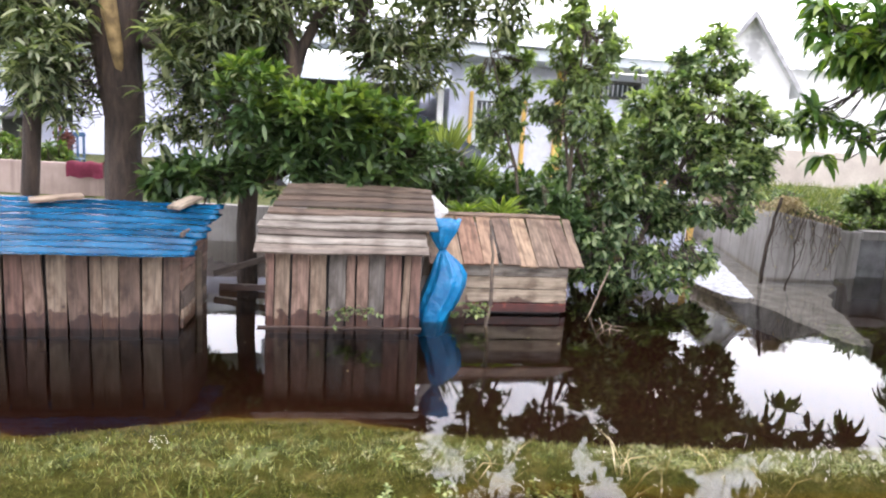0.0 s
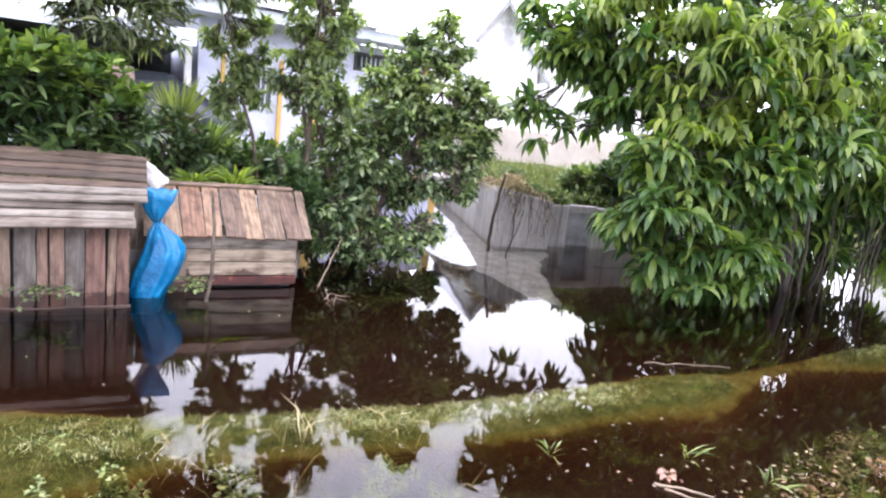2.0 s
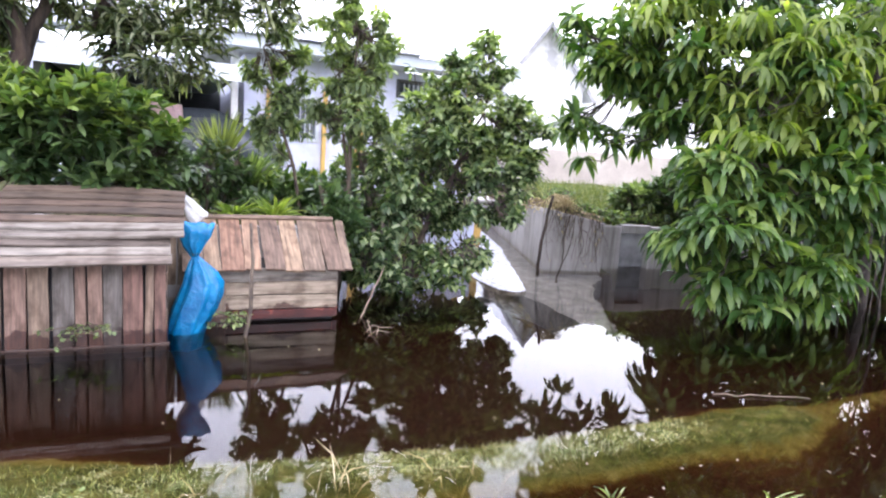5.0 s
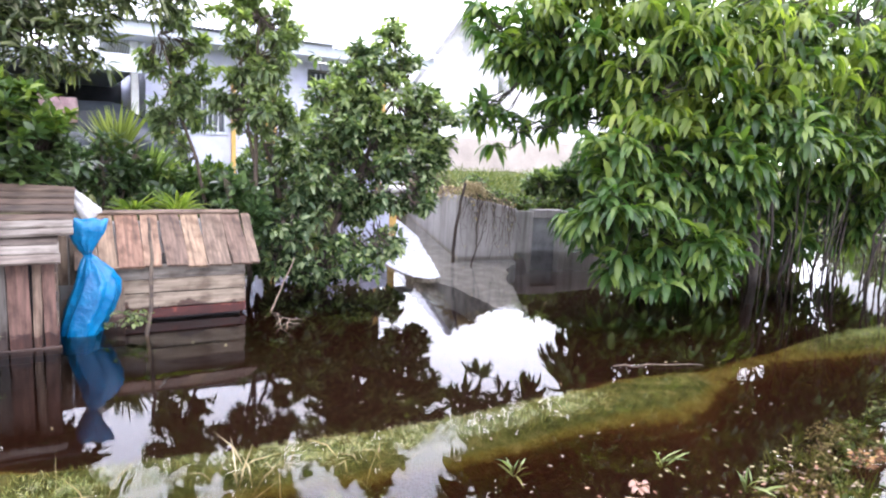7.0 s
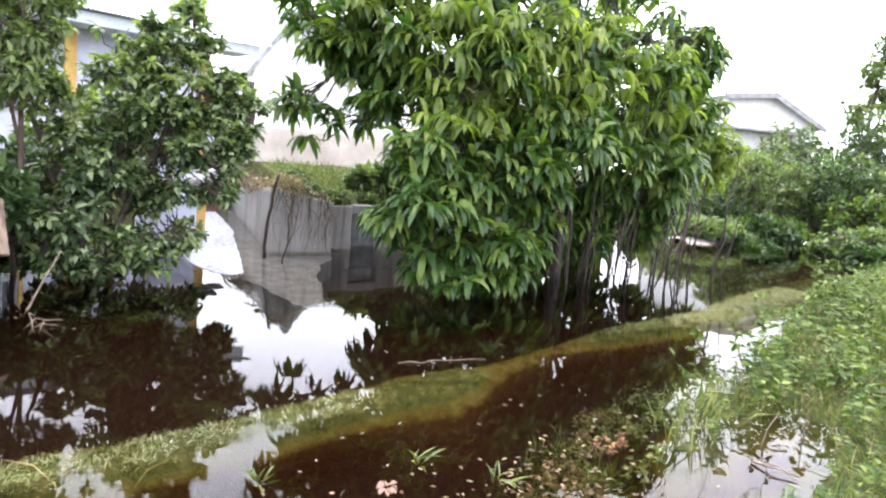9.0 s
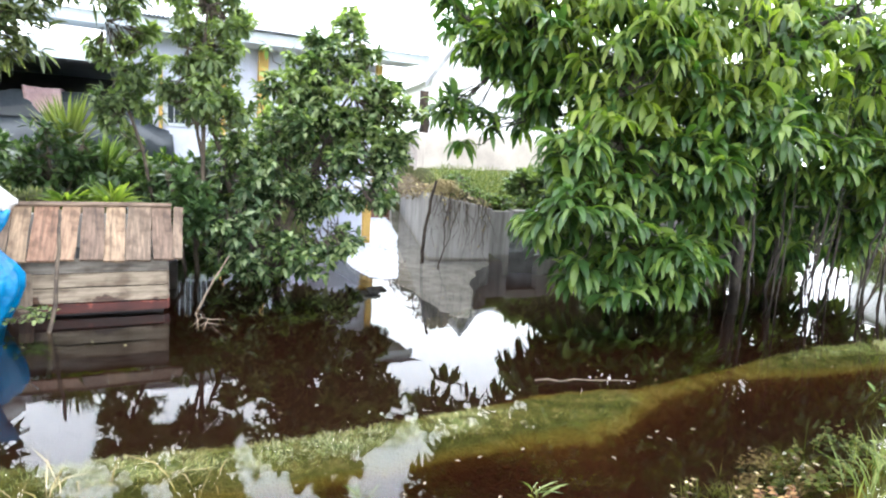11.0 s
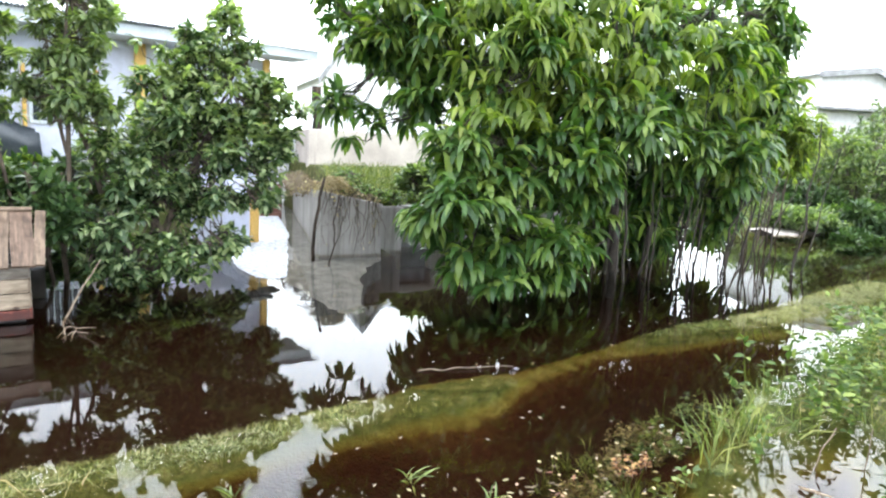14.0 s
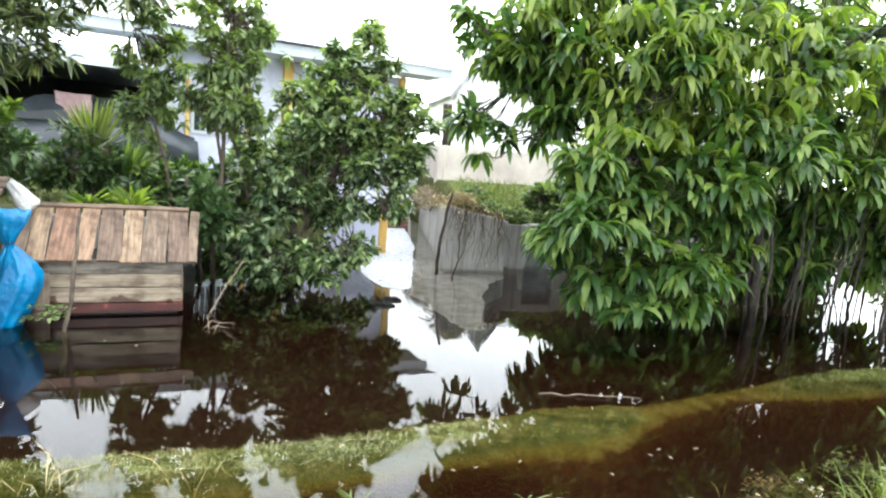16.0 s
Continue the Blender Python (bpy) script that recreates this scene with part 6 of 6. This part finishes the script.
def car():
    """The front of a dark car under the carport, a pink cloth over its roof."""
    t = thing("car", MAIN @ pose(0.55, 0.2, 0.33) @ Matrix.Scale(0.88, 4), "dark parked car with a pink cloth over its roof", "car")
    bm = bmesh.new()
    prof = [(-2.1, 0.25), (-2.15, 0.6), (-2.0, 0.78), (-1.1, 0.88), (-0.35, 1.32), (0.9, 1.36), (1.5, 0.95), (1.9, 0.85), (1.95, 0.3), (1.6, 0.2), (-1.8, 0.2)]
    left, right = [], []
    for x, z in prof:
        inset = 0.14 if z > 1.2 else 0.0
        left.append(bm.verts.new((x, -0.82 + inset, z))), right.append(bm.verts.new((x, 0.82 - inset, z)))
    bm.faces.new(left[::-1]), bm.faces.new(right)
    n = len(prof)
    for i in range(n):
        bm.faces.new((left[i], left[(i + 1) % n], right[(i + 1) % n], right[i]))
    bmesh.ops.bevel(bm, geom=bm.edges[:], offset=0.05, segments=2, affect="EDGES")
    bmesh.ops.recalc_face_normals(bm, faces=bm.faces)
    part("body", bm, CAR_PAINT, t, "dark green-black body", smooth=True)
    for s in (-1, 1):
        bm = bmesh.new()
        vs = [bm.verts.new((x, s * (0.81 - 0.13 * (z - 0.9) / 0.4), z)) for x, z in ((-0.85, 0.93), (-0.3, 1.24), (0.8, 1.26), (1.2, 0.95))]
        bm.faces.new(vs)
        bmesh.ops.solidify(bm, geom=bm.faces, thickness=0.02)
        part("side_window", bm, GLASS, t)
    bm = bmesh.new()
    vs = [bm.verts.new(p) for p in ((-1.06, -0.68, 0.93), (-1.06, 0.68, 0.93), (-0.42, 0.58, 1.29), (-0.42, -0.58, 1.29))]
    bm.faces.new(vs)
    bmesh.ops.solidify(bm, geom=bm.faces, thickness=0.02)
    part("windscreen", bm, GLASS, t)
    for x in (-1.35, 1.25):
        for s in (-0.8, 0.8):
            bm = bmesh.new()
            bmesh.ops.create_cone(bm, cap_ends=True, segments=20, radius1=0.3, radius2=0.3, depth=0.2, matrix=pose(x, s, 0.2, 90, 0, 0))
            w = part("tyre", bm, DARK, t)
            bm = bmesh.new()
            bmesh.ops.create_cone(bm, cap_ends=True, segments=16, radius1=0.18, radius2=0.16, depth=0.03, matrix=pose(x, s * 1.13, 0.2, 90, 0, 0))
            part("rim", bm, FASCIA, w)
    # the cloth: a sheet that lies on the roof and falls over its side
    c = thing("cloth", MAIN @ pose(0.55, 0.2, 0.33) @ Matrix.Scale(0.88, 4), "faded pink cloth draped over the car roof", "cloth")
    bm = bmesh.new()
    r = random.Random(6)
    grid = []
    for i in range(15):
        x = -0.15 + 0.5 * i / 14
        row = []
        for j in range(13):
            f = j / 12
            y = -0.78 - 0.06 * math.sin(4 * x) if f < 0.35 else -0.72 + (f - 0.35) * 1.7
            z = 1.0 + 1.08 * f if f < 0.35 else 1.385 + 0.01 * math.sin(9 * x + 7 * f)
            row.append(bm.verts.new((x + 0.02 * math.sin(9 * f), y + 0.03 * math.sin(7 * x + 2) * (f < 0.35), z + r.uniform(-0.008, 0.008))))
        grid.append(row)
    for i in range(14):
        for j in range(12):
            bm.faces.new((grid[i][j], grid[i + 1][j], grid[i + 1][j + 1], grid[i][j + 1]))
    bmesh.ops.solidify(bm, geom=bm.faces, thickness=0.006)
    part("sheet", bm, PINK, c, smooth=True)


car()


def porch_things():
    m = YARD @ pose(-8.5, 11.8, 0.3)
    scale = Matrix.Scale(0.85, 4)
    t = thing("plastic_chair", m @ pose(4.45, -1.3, 0.2, 0, 0, 10) @ scale, "blue plastic garden chair on the porch", "chair")
    bm = bmesh.new()
    box(bm, -0.21, -0.2, 0.4, 0.21, 0.22, 0.43, 0.012)
    part("seat", bm, CHAIR, t)
    for x in (-0.19, 0.19):
        for y in (-0.18, 0.2):
            bm = bmesh.new()
            box(bm, x - 0.02, y - 0.02, 0, x + 0.02, y + 0.02, 0.4, 0.006)
            part("leg", bm, CHAIR, t)
    for x in (-0.19, -0.09, 0.0, 0.09, 0.19):
        bm = bmesh.new()
        box(bm, x - 0.02, 0.19, 0.432, x + 0.02, 0.22, 0.8, 0.006)
        part("back_slat", bm, CHAIR, t)
    bm = bmesh.new()
    box(bm, -0.22, 0.18, 0.8, 0.22, 0.23, 0.88, 0.01)
    part("back_rail", bm, CHAIR, t)
    wall_between("wall_porch", (-7.6, 7.83), (-4.35, 8.45), 0.25, 0.87, 0.12, TAN_WALL, "low tan porch wall")
    c = thing("cloth", pose(-4.98, 8.3, 0.885, 0, 0, 11), "crimson cloth hung over the low porch wall", "cloth")
    bm = bmesh.new()
    rows = []
    for j, (y, z) in enumerate(((0.09, -0.25), (0.1, 0.0), (0.02, 0.012), (-0.06, 0.012), (-0.085, -0.02), (-0.09, -0.1), (-0.085, -0.19))):
        rows.append([bm.verts.new((-0.22 + 0.044 * i, y + 0.012 * math.sin(2.1 * i + j), z + 0.01 * math.sin(1.3 * i))) for i in range(11)])
    for a, b in zip(rows, rows[1:]):
        for i in range(10):
            bm.faces.new((a[i], a[i + 1], b[i + 1], b[i]))
    bmesh.ops.solidify(bm, geom=bm.faces, thickness=0.005)
    part("sheet", bm, CRIMSON, c, smooth=True)


porch_things()


# ---- far across the scrub ----
def far_house():
    """A white gabled house far off: the gable end faces the yard, a longer roof slope falls towards it."""
    h = thing("house", pose(26.7, 19.0, 0.4, 0, 0, -22), "distant white gabled house with a dark ridge", "house")
    wide, eave, ridge, deep, mid = 6.0, 4.0, 5.2, 6.0, 3.4
    bm = bmesh.new()
    end = [(1.3, 0), (wide, 0), (wide, eave), (mid, ridge), (1.3, ridge - 0.25)]
    a = [bm.verts.new((x, 0, z)) for x, z in end]
    b = [bm.verts.new((x, deep, z)) for x, z in end]
    bm.faces.new(a), bm.faces.new(b[::-1])
    for i in range(5):
        bm.faces.new((a[i], b[i], b[(i + 1) % 5], a[(i + 1) % 5]))
    bmesh.ops.recalc_face_normals(bm, faces=bm.faces)
    part("wall", bm, WHITE_WALL, h)
    bm = bmesh.new()
    box(bm, 0.9, -0.7, 3.5, wide - 1, -0.01, 3.6, 0.01)
    part("lean_to_roof", bm, BARGE, h, "dark edge of a lean-to roof")
    for x in (2.4, 4.8):
        bm = bmesh.new()
        box(bm, x - 0.45, -0.02, 1.0, x + 0.45, -0.004, 2.1, 0.006)
        w = part("window", bm, FASCIA, h)
        bm = bmesh.new()
        box(bm, x - 0.38, -0.03, 1.07, x + 0.38, -0.022, 2.03)
        part("pane", bm, GLASS, w)
    for x1, z1 in ((0.9, ridge - 0.3), (wide + 0.3, eave - 0.14)):
        bm = bmesh.new()
        q = [bm.verts.new((x, y, z + k)) for k in (0.02, 0.1) for x, y, z in ((mid, -0.4, ridge), (mid, deep, ridge), (x1, deep, z1), (x1, -0.4, z1))]
        for f in ((0, 1, 2, 3), (4, 5, 6, 7), (0, 1, 5, 4), (1, 2, 6, 5), (2, 3, 7, 6), (3, 0, 4, 7)):
            bm.faces.new([q[i] for i in f])
        bmesh.ops.recalc_face_normals(bm, faces=bm.faces)
        part("roof", bm, ROOF_TIN, h, "pale tin roof")
        bm = bmesh.new()
        q = [bm.verts.new((x, y, z + k)) for y in (-0.44, -0.41) for x, z, k in ((mid, ridge, -0.12), (x1, z1, -0.12), (x1, z1, 0.14), (mid, ridge, 0.14))]
        for f in ((0, 1, 2, 3), (4, 5, 6, 7), (0, 1, 5, 4), (1, 2, 6, 5), (2, 3, 7, 6), (3, 0, 4, 7)):
            bm.faces.new([q[i] for i in f])
        bmesh.ops.recalc_face_normals(bm, faces=bm.faces)
        part("bargeboard", bm, BARGE, h, "dark grey bargeboard")
    return h


far_house()

# ---- grass, weeds and floating bits ----
def scatter(n, seed, x0, x1, y0, y1, keep):
    rs = np.random.RandomState(seed)
    x, y = rs.uniform(x0, x1, n), rs.uniform(y0, y1, n)
    z = ground_height(x, y)
    k = keep(x, y, z)
    return np.stack([x[k], y[k], z[k]], 1), rs


def grass(name, label, pts, rs, length, width, mat, spread=0.5, droop=0.6):
    way = rs.normal(0, spread, pts.shape)
    way[:, 2] = 1
    ob = part(name, leaf_mesh(name, pts - np.array([0, 0, 0.01]), way, length, width, droop, 0.2, 7, 2), mat)
    return tagged(ob, label, "grass", kind="stuff")


pts, rs = scatter(210000, 1, -3.5, 6.5, 1.9, 4.4, lambda x, y, z: (z > -0.035) & (lumpy(x, y, 0.06, 4) > np.interp(x, [2.6, 3.1, 4.6, 5.4], [-0.35, 0.3, 0.3, -0.2])))
grass("turf", "fine drowned turf along the flooded verge", pts, rs, 0.044, 0.0026, TURF, 0.7)
pts, rs = scatter(70000, 31, 6.5, 10.5, 3.4, 5.6, lambda x, y, z: (z > -0.035) & (lumpy(x, y, 0.09, 4) > -0.3))
grass("turf", "pale drowned turf where the verge meets the bank", pts, rs, 0.06, 0.004, BLEACHED, 0.8)
pts, rs = scatter(95000, 8, -3.5, 5.0, 1.9, 4.0, lambda x, y, z: (z > -0.03) & (lumpy(x, y, 0.05, 7) + 0.6 * lumpy(x, y, 0.4, 3) > np.interp(x, [-1.5, 0.3, 1.2, 2.7, 3.4], [1.1, 0.45, -0.1, -0.05, 0.7])))
grass("pale_tips", "bleached grass tips lying on the flooded verge", pts + np.array([0, 0, 0.018]), rs, 0.034, 0.003, BLEACHED, 1.4)
pts, rs = scatter(4200, 2, -4, 6.5, 1.9, 4.4, lambda x, y, z: (z > -0.02) & (lumpy(x, y, 0.3, 9) > 0.1))
grass("grass_tuft", "taller grass standing out of the verge", pts, rs, 0.05, 0.004, GRASS, 0.6)
pool_free = lambda x, y: pool_span(x, y) > 0.9 + 0.25 * lumpy(x, y, 0.09, 1)
thin = lambda x, y: ((x > 4.9) | (y < 1.4) | (lumpy(x, y, 0.11, 6) > 0.35))
pts, rs = scatter(36000, 3, 2.6, 16, 0.6, 7, lambda x, y, z: (z > -0.015) & (y < np.interp(x, [2.9, 3.4, 3.9, 4.7, 6.0, 8.5, 11.4, 16], [1.2, 1.75, 2.15, 2.65, 3.0, 3.9, 4.7, 5.9]) + 0.2) & (lumpy(x, y, 0.35, 3) > -0.5) & pool_free(x, y) & thin(x, y))
grass("bank_grass", "rank grass on the weedy bank", pts, rs, 0.2, 0.008, GRASS, 0.5, 0.9)
pts, rs = scatter(26000, 4, 9, 30, 6.5, 18, lambda x, y, z: z > 0.0)
grass("field_grass", "rough grass on the far bank", pts, rs, 0.22, 0.02, GRASS, 0.6, 0.8)
pts, rs = scatter(16000, 5, 3.6, 10.5, 7.5, 11, lambda x, y, z: z > 0.45)
grass("mound_grass", "grass and creepers on the mound", pts, rs, 0.22, 0.012, GRASS, 0.7, 0.9)
pts, rs = scatter(14000, 6, -6, 3.0, 5.8, 11, lambda x, y, z: (z > 0.3) & (x > -2.6) & (y > 7.2))
grass("bed_grass", "patchy grass on the garden bed", pts, rs, 0.12, 0.01, GRASS, 0.7, 0.9)


def weeds(name, label, pts, rs, height, leaf, per, mat, stalk):
    """Leafy weeds: thin stalks with small oval leaves up their length."""
    n = len(pts)
    top = pts + np.stack([rs.normal(0, 0.25, n) * height, rs.normal(0, 0.25, n) * height, rs.uniform(0.5, 1.1, n) * height], 1)
    t = thing(name, Matrix(), label, "weeds", kind="stuff")
    part("stalk", leaf_mesh("stalk", pts - np.array([0, 0, 0.02]), top - pts, np.linalg.norm(top - pts, axis=1) + 0.02, 0.005, 0.1, 0.5, 3, 2), stalk, t)
    f = rs.uniform(0.25, 1.0, (n, per, 1))
    base = pts[:, None] * (1 - f) + top[:, None] * f
    way = rs.normal(0, 1, (n, per, 3))
    way[..., 2] = np.abs(way[..., 2]) * 0.4
    part("leaf_work", leaf_mesh("leaf_work", base.reshape(-1, 3), way.reshape(-1, 3), leaf, leaf * 0.5, 0.5, 0.2, 5, 3), mat, t)
    return t


near = lambda x, y: np.interp(x, [2.9, 3.4, 3.9, 4.7, 6.0, 8.5, 11.4, 16], [1.2, 1.75, 2.15, 2.65, 3.0, 3.9, 4.7, 5.9])
pts, rs = scatter(10500, 11, 2.9, 14, 0.7, 6.2, lambda x, y, z: (z > -0.03) & (y < near(x, y) + 0.1) & (lumpy(x, y, 0.15, 3) > 0.0) & pool_free(x, y) & thin(x, y))
weeds("bank_weeds", "lush light green weeds covering the bank", pts, rs, 0.24, 0.045, 11, WEEDY, GRASS)
pts, rs = scatter(3000, 21, 4.4, 12, 0.9, 5.4, lambda x, y, z: (z > -0.03) & (y < near(x, y)) & (lumpy(x, y, 0.17, 12) > 0.25) & pool_free(x, y))
weeds("dull_weeds", "duller brownish weeds scattered through the bank", pts, rs, 0.22, 0.04, 9, DRYGREEN, STRAW)
pts, rs = scatter(900, 15, 4.2, 9, 1.2, 4.2, lambda x, y, z: (z > -0.05) & (y < near(x, y) - 0.1) & (lumpy(x, y, 0.4, 8) > 0.1) & pool_free(x, y) & thin(x, y))
weeds("tall_weeds", "tall leggy weeds on the bank", pts, rs, 0.5, 0.07, 12, WEEDY, GRASS)
pts, rs = scatter(7000, 16, 3.4, 9, 1.2, 4.4, lambda x, y, z: (z > -0.05) & (y < near(x, y) + 0.15) & (lumpy(x, y, 0.25, 5) > 0.25) & pool_free(x, y))
grass("tall_grass", "long grass blades among the weeds", pts, rs, 0.36, 0.007, GRASS, 0.4, 1.0)
pts, rs = scatter(700, 19, 3.6, 5.3, 2.0, 2.8, lambda x, y, z: (y < near(x, y) + 0.25) & (lumpy(x, y, 0.16, 9) > 0.35))
grass("long_grass", "long arching grass at the water's edge", pts, rs, 0.34, 0.008, GRASS, 0.45, 1.0)
pts, rs = scatter(500, 17, 3.0, 5.4, 1.9, 3.3, lambda x, y, z: (y > near(x, y) - 0.2) & (y < near(x, y) + 0.35) & (lumpy(x, y, 0.16, 2) > 0.15))
weeds("fringe_weeds", "straggling weeds in the water at the bank's edge", pts, rs, 0.13, 0.045, 7, DULL, STRAW)
pts, rs = scatter(2600, 12, -0.25, 1.75, 1.9, 2.62, lambda x, y, z: lumpy(x, y, 0.13, 5) + 0.5 * lumpy(x, y, 0.31, 2) > np.interp(y, [1.9, 2.3, 2.62], [-0.2, 0.1, 0.45]))
weeds("water_weeds", "pale weeds standing in the shallow water", pts, rs, 0.12, 0.03, 9, WEED, GRASS)
pts, rs = scatter(260, 20, 0.0, 1.9, 2.05, 2.8, lambda x, y, z: lumpy(x, y, 0.2, 1) > 0.0)
grass("water_grass", "pale arching grass among the weeds in the water", pts, rs, 0.24, 0.006, STRAW, 0.6, 1.2)
pts, rs = scatter(160, 13, -1.2, 0.3, 1.9, 2.3, lambda x, y, z: lumpy(x, y, 0.2, 6) > 0.0)
grass("water_grass", "long grass along the near edge of the turf", pts, rs, 0.16, 0.006, GRASS, 0.5, 0.9)
pts, rs = scatter(5200, 14, 2.7, 4.9, 1.35, 2.9, lambda x, y, z: (lumpy(x, y, 0.14, 7) > 0.05) & pool_free(x, y) & (np.abs(y - 1.72 - 0.73 * (x - 2.87)) < 0.26 + 0.12 * lumpy(x, y, 0.2, 3)))
weeds("dry_weeds", "brown withered weeds lying in the water", pts, rs, 0.1, 0.032, 7, DRYWEED, DEAD)
pts, rs = scatter(9000, 18, 2.9, 4.9, 1.5, 3.0, lambda x, y, z: (lumpy(x, y, 0.12, 2) > 0.3) & pool_free(x, y) & (np.abs(y - 1.8 - 0.73 * (x - 2.87)) < 0.3))
grass("shallow_grass", "grass tufts growing out of the shallows", pts, rs, 0.14, 0.005, GRASS, 0.6, 1.1)


def floating(n, seed, x0, x1, y0, y1, size, mat, label):
    rs = np.random.RandomState(seed)
    p = np.stack([rs.uniform(x0, x1, n), rs.uniform(y0, y1, n), np.full(n, 0.004)], 1)
    w = rs.normal(0, 1, (n, 3))
    w[:, 2] = rs.uniform(0.0, 0.15, n)
    tagged(part("floating_leaf", leaf_mesh("floating_leaf", p, w, size, size * 0.35, 0.05, 0.1, seed, 3), mat), label, "leaves", kind="stuff")


floating(26, 21, 1.8, 4.2, 1.7, 3.0, 0.034, DEAD, "dead leaves floating on the dark water")
floating(30, 22, -1.5, 6, 3.3, 6.0, 0.03, STRAW, "dead leaves drifting on the open water")
floating(26, 23, 2.2, 3.4, 1.6, 2.3, 0.04, DEADLEAF, "reddish rotting leaves in the shallows")


# dead stalks and twigs that lie in the shallows of the bank
for a, b, c, rad in (((3.05, 1.47, 0.02), (3.25, 1.38, 0.03), (3.46, 1.28, 0.02), 0.007), ((4.33, 1.72, 0.01), (4.35, 1.6, 0.03), (4.38, 1.5, 0.02), 0.008), ((3.5, 1.48, -0.04), (3.49, 1.44, 0.06), (3.47, 1.42, 0.13), 0.005), ((3.62, 1.56, -0.04), (3.64, 1.55, 0.07), (3.67, 1.55, 0.16), 0.004),
                      ((4.62, 1.85, -0.05), (4.64, 1.84, 0.08), (4.7, 1.82, 0.2), 0.005), ((4.85, 1.75, -0.05), (4.86, 1.74, 0.1), (4.84, 1.73, 0.22), 0.004), ((2.72, 1.62, 0.01), (2.9, 1.6, 0.025), (3.08, 1.56, 0.01), 0.006)):
    stick("dead_stalk", [a, b, c], (rad, rad * 0.6), DEAD, "dead stalk lying in the shallows of the bank", "stalk")
floating(60, 24, 2.7, 3.3, 1.5, 2.1, 0.03, DEADLEAF, "reddish litter gathered in the shallows")
floating(80, 25, 2.5, 3.6, 1.55, 2.3, 0.04, DRYWEED, "brown bits of weed drifting by the bank")
floating(40, 26, 3.1, 4.3, 1.5, 2.4, 0.035, STRAW, "pale straw bits drifting by the bank")


def leaf_clump(at):
    """A heap of pale, curled dead leaves that stands out of the shallows."""
    rs = np.random.RandomState(31)
    t = thing("leaf_clump", Matrix.Translation(at), "small heap of pale reddish dead leaves in the shallows", "leaves")
    for k in range(14):
        a = 6.28 * k / 14 + rs.uniform(-0.3, 0.3)
        base = np.array([[0.012 * math.cos(a), 0.012 * math.sin(a), 0.004 + 0.012 * rs.uniform()]])
        part("dead_leaf", leaf_mesh("dead_leaf", base, np.array([[math.cos(a), math.sin(a), rs.uniform(0.1, 0.9)]]), 0.05, 0.026, 1.6, 0.5, 300 + k, 4), CURLED, t)


CURLED = leafy("pale_curled_leaf", (0.14, 0.07, 0.05), (0.27, 0.16, 0.13), (0.46, 0.34, 0.3), 0.5, 0.2)
leaf_clump((2.42, 2.22, 0.0))
for a, b, c, rad in (((2.3, 2.15, 0.008), (2.42, 2.08, 0.014), (2.52, 2.01, 0.008), 0.008), ((2.33, 2.11, 0.004), (2.42, 2.0, 0.012), (2.5, 1.91, 0.006), 0.006), ((2.38, 1.74, 0.01), (2.58, 1.66, 0.02), (2.78, 1.57, 0.01), 0.006)):
    stick("dead_stalk", [a, b, c], (rad, rad * 0.6), DEAD, "pale dead stalk floating beside the dark water", "stalk")
pts, rs = scatter(60, 41, 2.78, 3.04, 1.68, 1.86, lambda x, y, z: z < 1)
pts[:, 2] = -0.02
weeds("rusty_weed", "rust-brown withered weed in the shallows", pts, rs, 0.06, 0.022, 7, RUSTY, DEAD)
pts, rs = scatter(16, 42, 3.6, 3.82, 2.06, 2.22, lambda x, y, z: z < 1)
pts[:, 2] = -0.01
weeds("rusty_weed", "orange-brown dying weed at the edge of the bank", pts, rs, 0.08, 0.03, 7, RUSTY, DEAD)
for x, y, k in ((2.69, 2.4, 1), (2.93, 2.11, 2), (1.95, 2.5, 3)):
    rosette("weed_sprig", "thin pale weed sprig standing out of the water", (x, y, -0.02), 9, 0.13, 0.012, WEED, 330 + k, 0.9, 0.7)
